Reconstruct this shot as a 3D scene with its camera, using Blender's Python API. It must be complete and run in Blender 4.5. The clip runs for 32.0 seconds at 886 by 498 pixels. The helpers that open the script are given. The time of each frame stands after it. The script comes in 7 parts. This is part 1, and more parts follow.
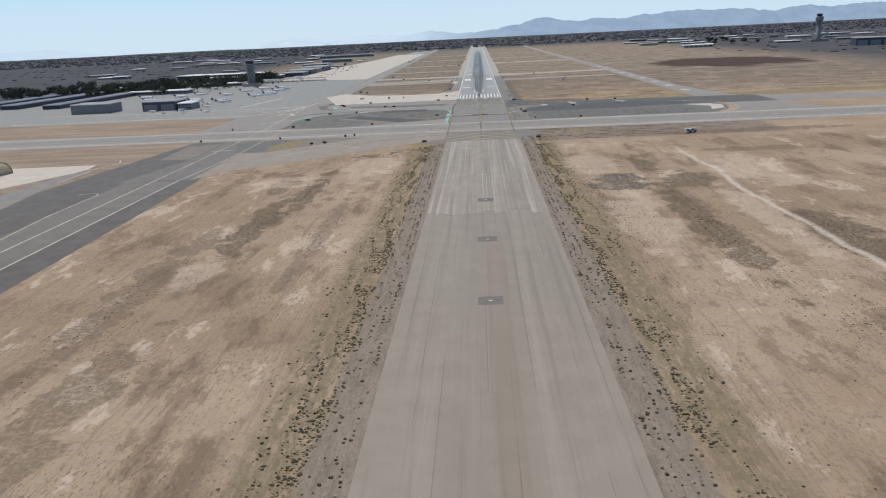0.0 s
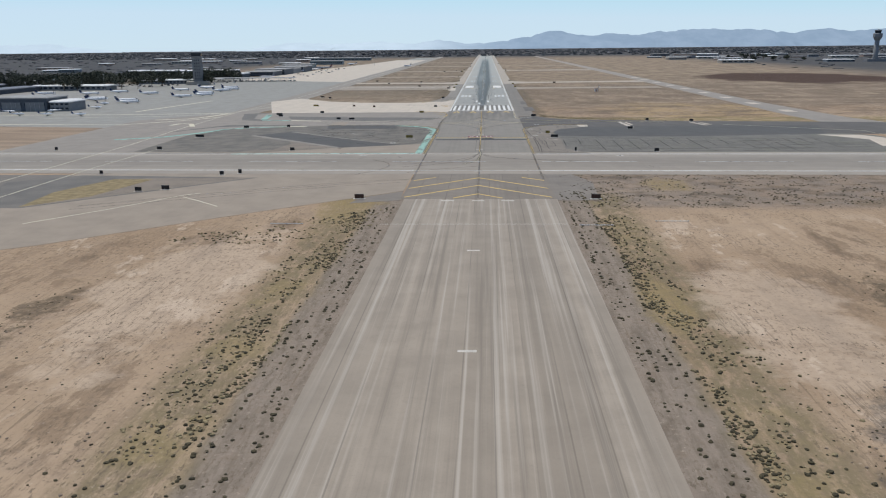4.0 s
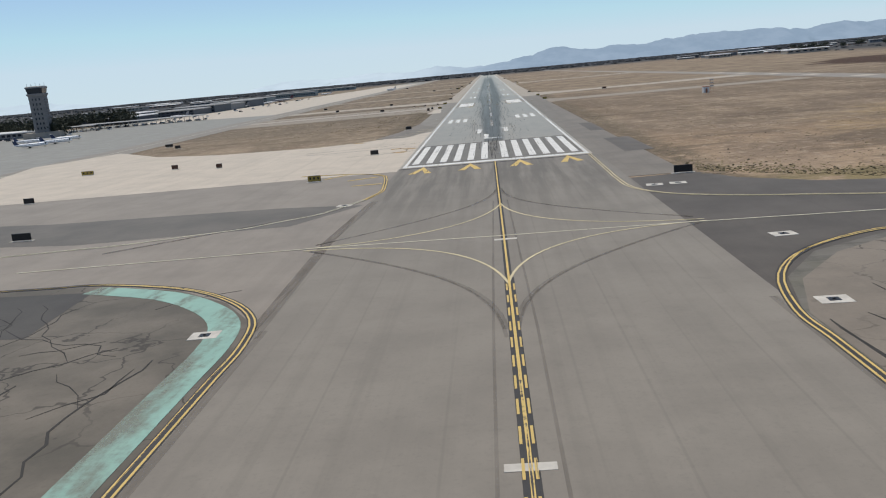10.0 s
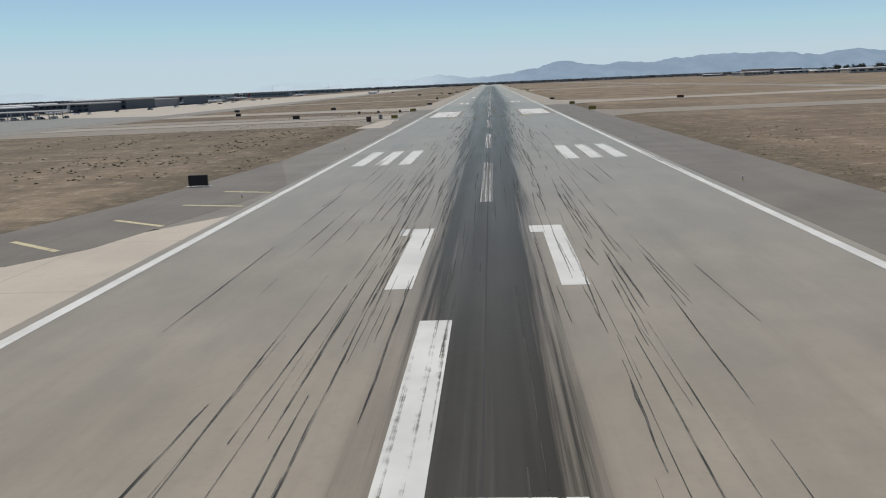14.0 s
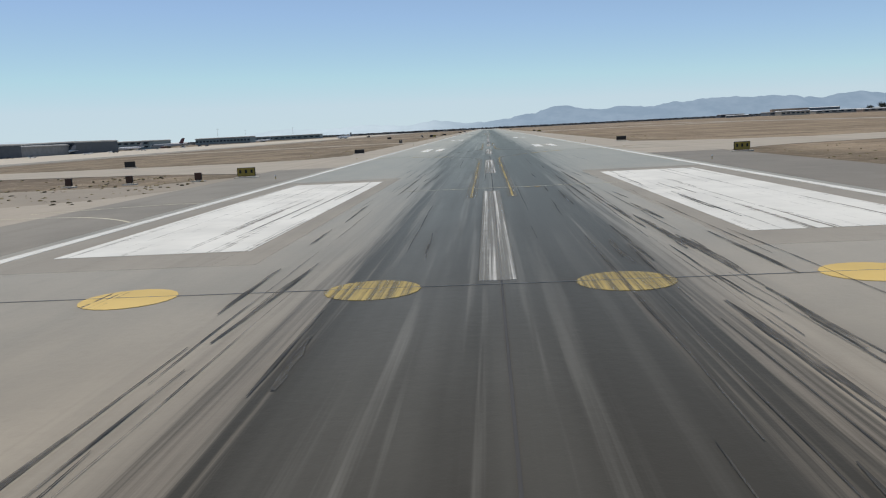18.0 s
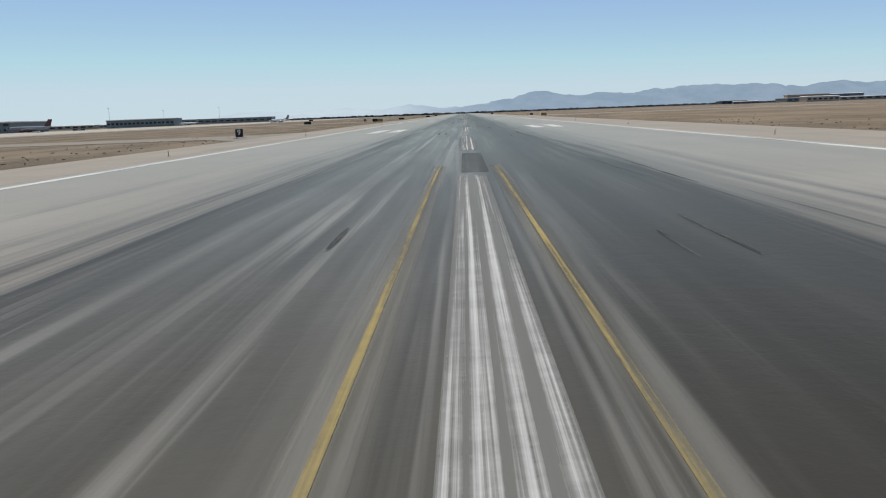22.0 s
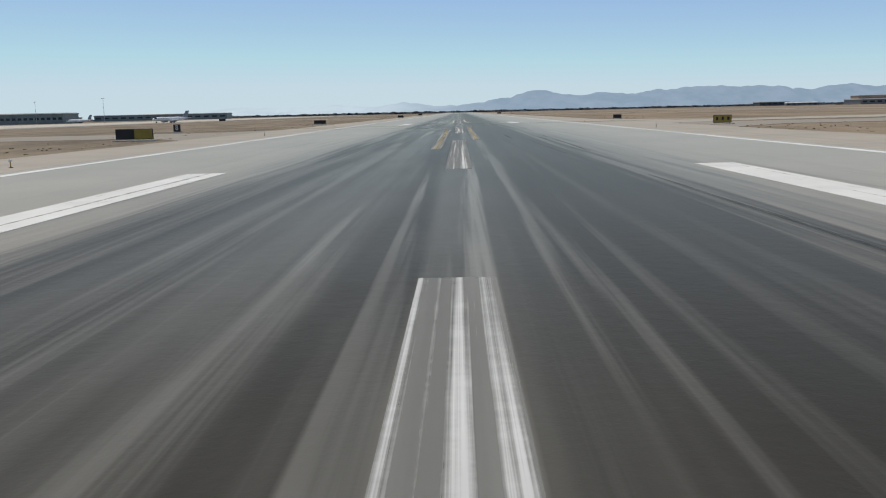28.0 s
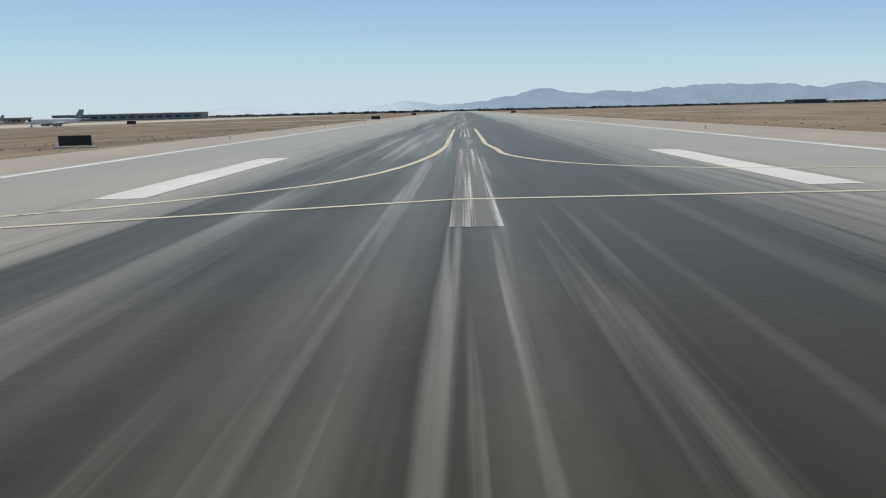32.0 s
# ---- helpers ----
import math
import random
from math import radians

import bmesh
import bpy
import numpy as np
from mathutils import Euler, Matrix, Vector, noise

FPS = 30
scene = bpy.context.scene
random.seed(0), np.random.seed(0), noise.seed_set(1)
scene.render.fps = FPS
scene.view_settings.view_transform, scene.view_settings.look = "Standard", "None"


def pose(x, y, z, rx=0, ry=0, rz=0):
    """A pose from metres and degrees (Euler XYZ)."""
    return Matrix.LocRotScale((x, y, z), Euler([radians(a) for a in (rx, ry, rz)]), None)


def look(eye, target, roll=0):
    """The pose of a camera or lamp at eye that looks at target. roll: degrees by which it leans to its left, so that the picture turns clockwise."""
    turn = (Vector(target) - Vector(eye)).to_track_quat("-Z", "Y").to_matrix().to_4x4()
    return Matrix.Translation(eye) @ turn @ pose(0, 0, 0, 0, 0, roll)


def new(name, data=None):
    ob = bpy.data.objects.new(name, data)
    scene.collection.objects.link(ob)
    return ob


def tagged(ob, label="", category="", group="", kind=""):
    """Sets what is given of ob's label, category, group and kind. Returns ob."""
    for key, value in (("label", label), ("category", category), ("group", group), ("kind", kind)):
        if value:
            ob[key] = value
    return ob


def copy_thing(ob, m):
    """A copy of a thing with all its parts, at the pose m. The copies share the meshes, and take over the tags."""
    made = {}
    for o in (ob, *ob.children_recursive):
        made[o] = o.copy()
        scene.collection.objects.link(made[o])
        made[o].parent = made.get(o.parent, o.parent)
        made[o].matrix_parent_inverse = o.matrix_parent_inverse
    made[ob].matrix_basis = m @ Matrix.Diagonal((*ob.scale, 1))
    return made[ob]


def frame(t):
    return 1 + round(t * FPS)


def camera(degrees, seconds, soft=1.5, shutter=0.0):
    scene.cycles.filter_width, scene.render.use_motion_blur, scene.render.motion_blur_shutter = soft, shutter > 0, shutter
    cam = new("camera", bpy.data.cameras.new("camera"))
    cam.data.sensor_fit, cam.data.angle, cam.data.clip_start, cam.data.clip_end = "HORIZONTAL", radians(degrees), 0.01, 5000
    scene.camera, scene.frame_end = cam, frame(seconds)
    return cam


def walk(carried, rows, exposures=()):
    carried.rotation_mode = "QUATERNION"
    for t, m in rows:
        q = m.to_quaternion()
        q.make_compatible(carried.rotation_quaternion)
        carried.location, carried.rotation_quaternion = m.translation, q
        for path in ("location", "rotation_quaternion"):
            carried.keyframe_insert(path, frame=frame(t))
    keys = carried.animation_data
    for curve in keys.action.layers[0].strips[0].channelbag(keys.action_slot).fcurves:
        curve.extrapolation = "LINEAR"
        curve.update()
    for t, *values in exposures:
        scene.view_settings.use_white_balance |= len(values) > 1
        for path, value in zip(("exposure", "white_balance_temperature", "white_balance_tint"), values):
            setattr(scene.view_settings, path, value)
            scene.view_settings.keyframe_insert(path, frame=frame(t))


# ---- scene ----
cam = camera(58.65, 32.0, 1.1)
S = 0.55   # one metre of the airfield plan becomes 0.55 in this scene


def aim(x, y, z, yaw, pitch, roll):
    eye = Vector((x, y, z + 0.09)) * S
    a, b = radians(yaw), radians(pitch)
    return look(eye, eye + Vector((-math.sin(a) * math.cos(b), math.cos(a) * math.cos(b), math.sin(b))), roll)


# seconds, place on the plan in metres, heading, pitch and bank in degrees
ROWS = [
    (0, 0.22, -838.99, 67.40, 3.13, -15.30, -2.85),
    (0.5, 1.28, -804.25, 64.56, 3.26, -15.14, -1.97),
    (1, 2.20, -770.17, 61.98, 3.18, -15.27, -1.39),
    (1.5, 2.87, -737.08, 59.79, 3.08, -15.50, -1.09),
    (2, 3.29, -703.88, 57.47, 3.07, -15.52, -1.19),
    (2.5, 3.48, -669.66, 54.56, 3.07, -15.55, -1.18),
    (3, 3.51, -635.61, 51.45, 3.06, -15.27, -0.77),
    (3.5, 3.45, -603.05, 48.63, 3.16, -14.87, -0.47),
    (5.5, 2.74, -480.04, 39.71, 3.73, -13.82, -1.55),
    (6, 2.50, -448.19, 37.62, 4.03, -13.72, -1.75),
    (6.5, 2.26, -415.03, 35.43, 4.33, -13.62, -2.11),
    (7, 1.95, -381.43, 33.20, 4.72, -13.42, -2.67),
    (7.5, 1.54, -348.29, 30.98, 4.95, -13.23, -3.34),
    (8, 1.12, -315.44, 28.82, 5.08, -13.05, -4.01),
    (8.5, 0.76, -282.75, 26.75, 4.99, -12.76, -4.65),
    (9, 0.41, -251.26, 24.89, 4.79, -12.57, -5.00),
    (9.5, 0.01, -221.80, 23.33, 4.43, -12.54, -5.12),
    (10, -0.26, -193.02, 21.92, 4.27, -12.52, -5.25),
    (10.5, -0.26, -163.46, 20.50, 4.34, -12.48, -5.44),
    (11, -0.16, -133.28, 19.07, 4.40, -12.44, -5.14),
    (11.5, -0.16, -102.90, 17.66, 4.18, -12.57, -3.65),
    (12, -0.12, -72.18, 16.23, 3.96, -12.60, -2.66),
    (12.5, 0.11, -41.38, 14.76, 3.83, -12.60, -2.28),
    (13, 0.38, -11.95, 13.33, 3.73, -12.30, -2.27),
    (13.5, 0.58, 17.73, 12.11, 3.76, -12.02, -2.09),
    (14, 0.69, 47.70, 11.02, 3.89, -11.85, -2.51),
    (17, 0.11, 221.95, 5.67, 3.60, -8.91, -2.56),
    (17.5, -0.04, 250.38, 5.28, 3.55, -8.70, -2.53),
    (18, -0.14, 278.49, 4.95, 3.61, -8.60, -2.86),
    (18.5, -0.20, 306.09, 4.57, 3.86, -8.50, -3.75),
    (19, -0.28, 333.15, 4.12, 4.17, -8.30, -4.65),
    (20, -0.48, 385.76, 3.29, 4.45, -7.68, -4.68),
    (21, -0.17, 436.83, 3.13, 3.61, -8.04, -3.02),
    (22, -0.31, 487.99, 2.78, 1.83, -9.75, -2.14),
    (22.5, -0.19, 514.27, 2.76, 1.61, -9.97, -2.22),
    (23, -0.01, 539.86, 2.77, 1.60, -9.99, -2.09),
    (23.5, 0.02, 563.65, 2.70, 1.88, -9.98, -2.55),
    (24, 0.01, 586.38, 2.64, 2.36, -9.87, -2.20),
    (24.5, 0.05, 608.96, 2.69, 2.57, -9.85, -2.10),
    (25, 0.12, 631.38, 2.78, 2.58, -9.73, -2.19),
    (25.5, 0.17, 653.44, 2.82, 2.38, -9.83, -1.99),
    (27.5, 0.12, 736.03, 2.65, 1.60, -10.06, -1.22),
    (28, 0.08, 754.83, 2.62, 1.40, -9.86, -1.32),
    (28.5, 0.03, 772.85, 2.63, 1.39, -9.86, -1.34),
    (29, 0.05, 790.60, 2.67, 1.49, -9.87, -1.27),
    (29.5, 0.16, 808.55, 2.71, 2.00, -10.01, -1.17),
    (30, 0.21, 826.34, 2.73, 2.12, -10.04, -1.37),
    (30.5, 0.07, 843.60, 2.72, 1.95, -9.91, -1.27),
    (31, -0.13, 860.69, 2.70, 2.18, -9.98, -1.38),
    (31.5, -0.23, 878.03, 2.67, 2.17, -9.86, -1.34),
    (32, -0.27, 895.55, 2.65, 1.65, -9.95, -1.40),
]
walk(cam, [(r[0], aim(*r[1:])) for r in ROWS], [(0, 0.22, 6400, 9.5), (5, 0.17, 6500, 9), (7, 0.08, 6600, 9), (9, 0.13, 6700, 9), (11, 0.13, 6700, 9), (13, -0.05, 6750, 8), (14.5, -0.03, 6750, 8), (17, 0.06, 6800, 8), (32, 0.07, 6800, 8)])

# ---- light ----
SUN_AZ, SUN_EL = -38, 69
world = bpy.data.worlds.new("sky")
scene.world = world
world.use_nodes = True
wn = world.node_tree
sky = wn.nodes.new("ShaderNodeTexSky")
sky.sky_type, sky.sun_disc = "NISHITA", False
sky.sun_elevation, sky.sun_rotation = radians(SUN_EL), radians(SUN_AZ)
sky.altitude, sky.air_density, sky.dust_density, sky.ozone_density = 1800, 0.9, 0.12, 8.0
tint = wn.nodes.new("ShaderNodeMix")
tint.data_type, tint.blend_type = "RGBA", "MULTIPLY"
tint.inputs[0].default_value, tint.inputs[7].default_value = 1.0, (0.885, 1.0, 1.0, 1)
wn.links.new(sky.outputs[0], tint.inputs[6])
haze = wn.nodes.new("ShaderNodeHueSaturation")
haze.inputs["Saturation"].default_value = 0.8
wn.links.new(tint.outputs[2], haze.inputs["Color"])
level = wn.nodes.new("ShaderNodeMix")
level.data_type, level.blend_type = "RGBA", "DARKEN"
level.inputs[0].default_value, level.inputs[7].default_value = 0.85, (4.65, 5.8, 6.85, 1)
wn.links.new(haze.outputs[0], level.inputs[6])
wn.links.new(level.outputs[2], wn.nodes["Background"].inputs[0])
wn.nodes["Background"].inputs[1].default_value = 0.11
sun = new("sun", bpy.data.lights.new("sun", "SUN"))
sun.data.energy, sun.data.angle, sun.data.color = 2.8, radians(0.53), (1, 0.955, 0.88)
away = Vector((math.sin(radians(SUN_AZ)) * math.cos(radians(SUN_EL)), math.cos(radians(SUN_AZ)) * math.cos(radians(SUN_EL)), math.sin(radians(SUN_EL))))
sun.matrix_world = look(away * 200, (0, 0, 0))

# ---- materials ----


class Mat:
    """A node material, built by short calls; places are metres of the plan."""

    def __init__(self, name, rough=0.85, metal=0.0, spec=0.3):
        self.m = bpy.data.materials.new(name)
        self.m.use_nodes = True
        self.t = self.m.node_tree
        self.b = self.t.nodes["Principled BSDF"]
        self.b.inputs["Roughness"].default_value = rough
        self.b.inputs["Metallic"].default_value = metal
        self.b.inputs["Specular IOR Level"].default_value = spec
        self.co = self.t.nodes.new("ShaderNodeTexCoord").outputs["Object"]
        sep = self.t.nodes.new("ShaderNodeSeparateXYZ")
        self.t.links.new(self.co, sep.inputs[0])
        self.x, self.y, self.z = sep.outputs

    def put(self, sock, v):
        if isinstance(v, bpy.types.NodeSocket):
            self.t.links.new(v, sock)
        elif isinstance(v, (tuple, list)):
            sock.default_value = (*v, 1) if len(v) == 3 and len(sock.default_value) == 4 else v
        else:
            sock.default_value = v

    def math(self, op, a, b=0.0, clamp=False):
        n = self.t.nodes.new("ShaderNodeMath")
        n.operation, n.use_clamp = op, clamp
        self.put(n.inputs[0], a)
        self.put(n.inputs[1], b)
        return n.outputs[0]

    def stretch(self, sx, sy, sz=1.0):
        n = self.t.nodes.new("ShaderNodeVectorMath")
        n.operation = "MULTIPLY"
        self.put(n.inputs[0], self.co)
        n.inputs[1].default_value = (sx, sy, sz)
        return n.outputs[0]

    def noise(self, size, detail=4, vec=None, rough=0.6):
        n = self.t.nodes.new("ShaderNodeTexNoise")
        n.inputs["Scale"].default_value, n.inputs["Detail"].default_value, n.inputs["Roughness"].default_value = 1.0 / size, detail, rough
        self.put(n.inputs["Vector"], vec if vec is not None else self.co)
        return n.outputs["Fac"]

    def crack(self, size, width, bend=0.6):
        w = self.t.nodes.new("ShaderNodeTexNoise")
        w.inputs["Scale"].default_value, w.inputs["Detail"].default_value = 2.5 / size, 3
        self.put(w.inputs["Vector"], self.co)
        s = self.t.nodes.new("ShaderNodeVectorMath")
        s.operation = "MULTIPLY_ADD"
        self.put(s.inputs[0], w.outputs["Color"])
        s.inputs[1].default_value = (size * bend,) * 3
        self.put(s.inputs[2], self.co)
        v = self.t.nodes.new("ShaderNodeTexVoronoi")
        v.feature = "DISTANCE_TO_EDGE"
        v.inputs["Scale"].default_value = 1.0 / size
        self.put(v.inputs["Vector"], s.outputs[0])
        return self.step(v.outputs["Distance"], width / size, 0.3 * width / size)

    def step(self, v, lo, hi):
        n = self.t.nodes.new("ShaderNodeMapRange")
        n.interpolation_type = "SMOOTHSTEP"
        self.put(n.inputs["Value"], v)
        if lo < hi:
            n.inputs["From Min"].default_value, n.inputs["From Max"].default_value = lo, hi
        else:
            n.inputs["From Min"].default_value, n.inputs["From Max"].default_value = hi, lo
            n.inputs["To Min"].default_value, n.inputs["To Max"].default_value = 1, 0
        return n.outputs[0]

    def mix(self, fac, a, b):
        n = self.t.nodes.new("ShaderNodeMix")
        n.data_type = "RGBA"
        self.put(n.inputs[0], fac)
        self.put(n.inputs[6], a)
        self.put(n.inputs[7], b)
        return n.outputs[2]

    def mul(self, a, b):
        return self.math("MULTIPLY", a, b)

    def band(self, v, lo, hi, soft):
        return self.mul(self.step(v, lo - soft, lo + soft), self.step(v, hi + soft, hi - soft))

    def spot(self, cx, cy, rx, ry, edge=0.35, wob=0.5, size=12):
        a = self.math("POWER", self.math("DIVIDE", self.math("SUBTRACT", self.x, cx), rx), 2)
        b = self.math("POWER", self.math("DIVIDE", self.math("SUBTRACT", self.y, cy), ry), 2)
        d = self.math("ADD", self.math("ADD", a, b), self.mul(self.math("SUBTRACT", self.noise(size, 5), 0.5), wob * 4))
        return self.step(d, 1 + edge, 1 - edge)

    def rnd(self):
        return self.t.nodes.new("ShaderNodeObjectInfo").outputs["Random"]

    def done(self, colour, bump=None, depth=0.01, rough=None):
        self.put(self.b.inputs["Base Color"], colour)
        if rough is not None:
            self.put(self.b.inputs["Roughness"], rough)
        if bump is not None:
            n = self.t.nodes.new("ShaderNodeBump")
            n.inputs["Distance"].default_value = depth
            n.inputs["Strength"].default_value = 0.6
            self.put(n.inputs["Height"], bump)
            self.t.links.new(n.outputs[0], self.b.inputs["Normal"])
        return self.m


def plain(name, c, rough=0.6, metal=0.0, vary=0.12, size=0.7):
    k = Mat(name, rough, metal)
    dark = tuple(v * (1 - 2.2 * vary) for v in c)
    f = k.noise(size, 5)
    return k.done(k.mix(k.step(f, 0.25, 0.75), dark, c), f, 0.004)


def desert():
    k = Mat("desert_soil", 0.95, spec=0.1)
    big, mid, fine = k.noise(85, 6), k.noise(14, 6), k.noise(0.9, 6, rough=0.75)
    c = k.mix(k.step(big, 0.35, 0.68), (0.305, 0.217, 0.14), (0.41, 0.305, 0.208))
    c = k.mix(k.mul(k.step(mid, 0.52, 0.72), 0.45), c, (0.27, 0.205, 0.15))
    # graded tracks that run along the runway
    tracks = k.noise(1, 6, k.stretch(0.3, 0.014), 0.7)
    west = k.mul(k.step(k.y, -300, -420), k.step(k.math("ABSOLUTE", k.x), 250, 120))
    c = k.mix(k.mul(k.mul(k.step(tracks, 0.52, 0.62), west), 0.38), c, (0.21, 0.152, 0.105))
    c = k.mix(k.mul(k.mul(k.step(tracks, 0.42, 0.3), west), 0.25), c, (0.52, 0.42, 0.33))
    brown = k.mul(k.band(k.x, 26, 190, 5), k.band(k.y, -345, -284, 6))
    c = k.mix(k.mul(k.mul(brown, k.math("ADD", 0.62, k.mul(k.step(k.noise(8, 6, rough=0.7), 0.36, 0.6), 0.36))), 0.95), c, k.mix(k.step(k.noise(11, 5), 0.5, 0.62), (0.215, 0.178, 0.145), (0.12, 0.1, 0.08)))
    # eroded ground: ragged brown crust and pale blown sand, drawn out along the runway
    crust = k.noise(1, 9, k.stretch(0.055, 0.02), 0.7)
    open_ = k.mul(k.step(k.y, -345, -375), k.step(k.math("ABSOLUTE", k.x), 42, 50))
    c = k.mix(k.mul(k.mul(k.step(crust, 0.53, 0.56), open_), 0.6), c, (0.215, 0.152, 0.1))
    c = k.mix(k.mul(k.mul(k.step(crust, 0.58, 0.61), open_), 0.55), c, (0.14, 0.1, 0.066))
    c = k.mix(k.mul(k.mul(k.step(crust, 0.435, 0.405), open_), 0.65), c, (0.54, 0.43, 0.325))
    # grey gravel and scrub beside the overrun
    ax = k.math("ABSOLUTE", k.math("SUBTRACT", k.x, 1.5))
    wob = k.math("ADD", ax, k.mul(k.math("SUBTRACT", mid, 0.5), 10))
    over = k.step(k.y, -318, -330)
    gravel = k.mul(k.band(k.math("ADD", ax, k.mul(k.math("SUBTRACT", mid, 0.5), 4)), 10, 32.0, 0.8), over)
    c = k.mix(k.mul(gravel, 0.92), c, k.mix(k.step(k.noise(1, 6, k.stretch(0.5, 0.09), 0.75), 0.42, 0.66), (0.25, 0.208, 0.167), (0.165, 0.137, 0.108)))
    scrub = k.mul(k.mul(k.band(wob, 32, 44, 3), over), k.step(k.noise(1, 6, k.stretch(0.55, 0.16), 0.75), 0.34, 0.56))
    c = k.mix(k.mul(scrub, 0.85), c, (0.185, 0.15, 0.088))
    gold = k.mul(k.mul(k.band(wob, 33, 42, 3), k.band(k.y, -560, -325, 12)), k.step(k.noise(16, 4), 0.47, 0.62))
    c = k.mix(k.mul(gold, 0.5), c, (0.27, 0.21, 0.1))
    # brown scrub bands, stained hollows and pale blown sand
    clump = k.noise(1.6, 6, rough=0.72)
    for cx, cy, rx, ry, tone, amt in ((62, -490, 13, 21, (0.115, 0.1, 0.085), 0.9), (80, -446, 5, 28, (0.17, 0.13, 0.085), 0.8), (92, -488, 11, 20, (0.165, 0.128, 0.085), 0.8), (77, -572, 6.5, 66, (0.165, 0.125, 0.08), 0.85),
                                      (115, -588, 10, 34, (0.15, 0.115, 0.078), 0.8), (-79, -482, 5, 52, (0.165, 0.125, 0.083), 0.8), (-87, -545, 6, 50, (0.165, 0.125, 0.083), 0.8), (-95, -462, 6, 26, (0.18, 0.135, 0.09), 0.7),
                                      (-100, -620, 7, 60, (0.2, 0.15, 0.1), 0.6), (-58, -560, 3, 70, (0.2, 0.155, 0.11), 0.5), (165, -335, 60, 10, (0.2, 0.15, 0.1), 0.6), (150, -410, 30, 8, (0.2, 0.15, 0.1), 0.6),
                                      (88, -745, 8, 60, (0.19, 0.145, 0.095), 0.6), (-84, -720, 7, 60, (0.19, 0.145, 0.095), 0.6)):
        m = k.mul(k.spot(cx, cy, rx, ry, 0.22, 1.5, 13), k.math("ADD", 0.5, k.mul(k.step(clump, 0.42, 0.56), 0.5)))
        c = k.mix(k.mul(m, min(amt * 1.25, 0.95)), c, tuple(v * 0.82 for v in tone))
    for cx, cy, rx, ry in ((-88, -612, 7, 16), (-95, -458, 16, 14), (55, -440, 12, 34), (58, -560, 10, 50), (-58, -420, 14, 40), (100, -560, 6, 60), (125, -470, 16, 40)):
        c = k.mix(k.mul(k.spot(cx, cy, rx, ry, 0.5, 1.4, 14), 0.5), c, (0.54, 0.43, 0.325))
    stub = k.mul(k.step(k.noise(1, 6, k.stretch(1.3, 0.45), 0.75), 0.54, 0.6), k.step(k.noise(24, 5), 0.4, 0.56))
    c = k.mix(k.mul(k.mul(stub, k.step(k.y, -280, -330)), 0.7), c, (0.13, 0.1, 0.07))
    for cx, cy, rx, ry in ((-38, -350, 8, 17), (-36, -338, 9, 5), (36, -431, 4.5, 17), (37.5, -523, 4, 8), (64, -306, 8, 12)):
        c = k.mix(k.mul(k.mul(k.spot(cx, cy, rx, ry, 0.6, 0.8, 7), k.step(clump, 0.34, 0.56)), 0.8), c, (0.27, 0.205, 0.1))
    # a pale vehicle track
    v = k.math("ADD", k.math("ADD", k.x, k.mul(k.y, -0.0)), k.mul(k.math("SUBTRACT", k.noise(60, 2), 0.5), 14))
    c = k.mix(k.mul(k.mul(k.band(v, 107.5, 110, 1.2), k.band(k.y, -760, -400, 20)), 0.75), c, (0.58, 0.49, 0.4))
    # dry grass between the pavements
    infield = k.step(k.y, 10, 60)
    grass = k.noise(1, 5, k.stretch(0.05, 0.016), 0.6)
    c = k.mix(k.mul(infield, 0.75), c, k.mix(k.step(grass, 0.36, 0.66), (0.165, 0.128, 0.093), (0.35, 0.28, 0.2)))
    goldr = k.mul(k.spot(150, 0, 62, 70, 0.6, 0.5, 30), k.step(k.noise(1, 5, k.stretch(0.05, 0.14)), 0.36, 0.58))
    c = k.mix(k.mul(goldr, 0.75), c, (0.42, 0.3, 0.135))
    wash = k.noise(1, 7, k.stretch(0.016, 0.045), 0.7)
    inner = k.mul(k.step(k.y, -100, -60), k.step(k.y, 900, 400))
    c = k.mix(k.mul(k.mul(k.step(wash, 0.5, 0.62), inner), 0.85), c, (0.125, 0.096, 0.068))
    c = k.mix(k.mul(k.mul(k.step(wash, 0.45, 0.34), inner), 0.65), c, (0.43, 0.345, 0.255))
    c = k.mix(k.mul(k.mul(k.step(k.y, 100, 260), k.math("ADD", 0.35, k.mul(k.step(k.x, 5, -5), 0.65))), 0.75), c, k.mix(k.step(k.noise(1, 6, k.stretch(0.12, 0.03), 0.7), 0.38, 0.62), (0.13, 0.107, 0.08), (0.275, 0.222, 0.16)))
    isle = k.mul(k.step(k.x, -26, -36), k.band(k.y, 190, 430, 25))
    c = k.mix(k.mul(k.mul(isle, k.step(k.noise(1, 6, k.stretch(0.03, 0.09), 0.68), 0.4, 0.56)), 0.7), c, (0.135, 0.108, 0.085))
    tuft = k.noise(1, 7, k.stretch(0.05, 0.022), 0.7)
    c = k.mix(k.mul(k.mul(k.step(k.y, -70, -20), k.step(k.y, 420, 300)), k.math("ADD", 0.15, k.mul(k.step(tuft, 0.42, 0.6), 0.5))), c, k.mix(k.step(k.x, -5, 5), (0.19, 0.155, 0.11), (0.165, 0.125, 0.093)))
    clod = k.noise(3.4, 6, rough=0.72)
    near = k.mul(k.step(k.y, -110, -70), k.step(k.y, 700, 300))
    c = k.mix(k.mul(k.mul(k.step(clod, 0.53, 0.63), near), 0.6), c, (0.14, 0.108, 0.08))
    c = k.mix(k.mul(k.mul(k.step(clod, 0.46, 0.36), near), 0.5), c, (0.47, 0.385, 0.29))
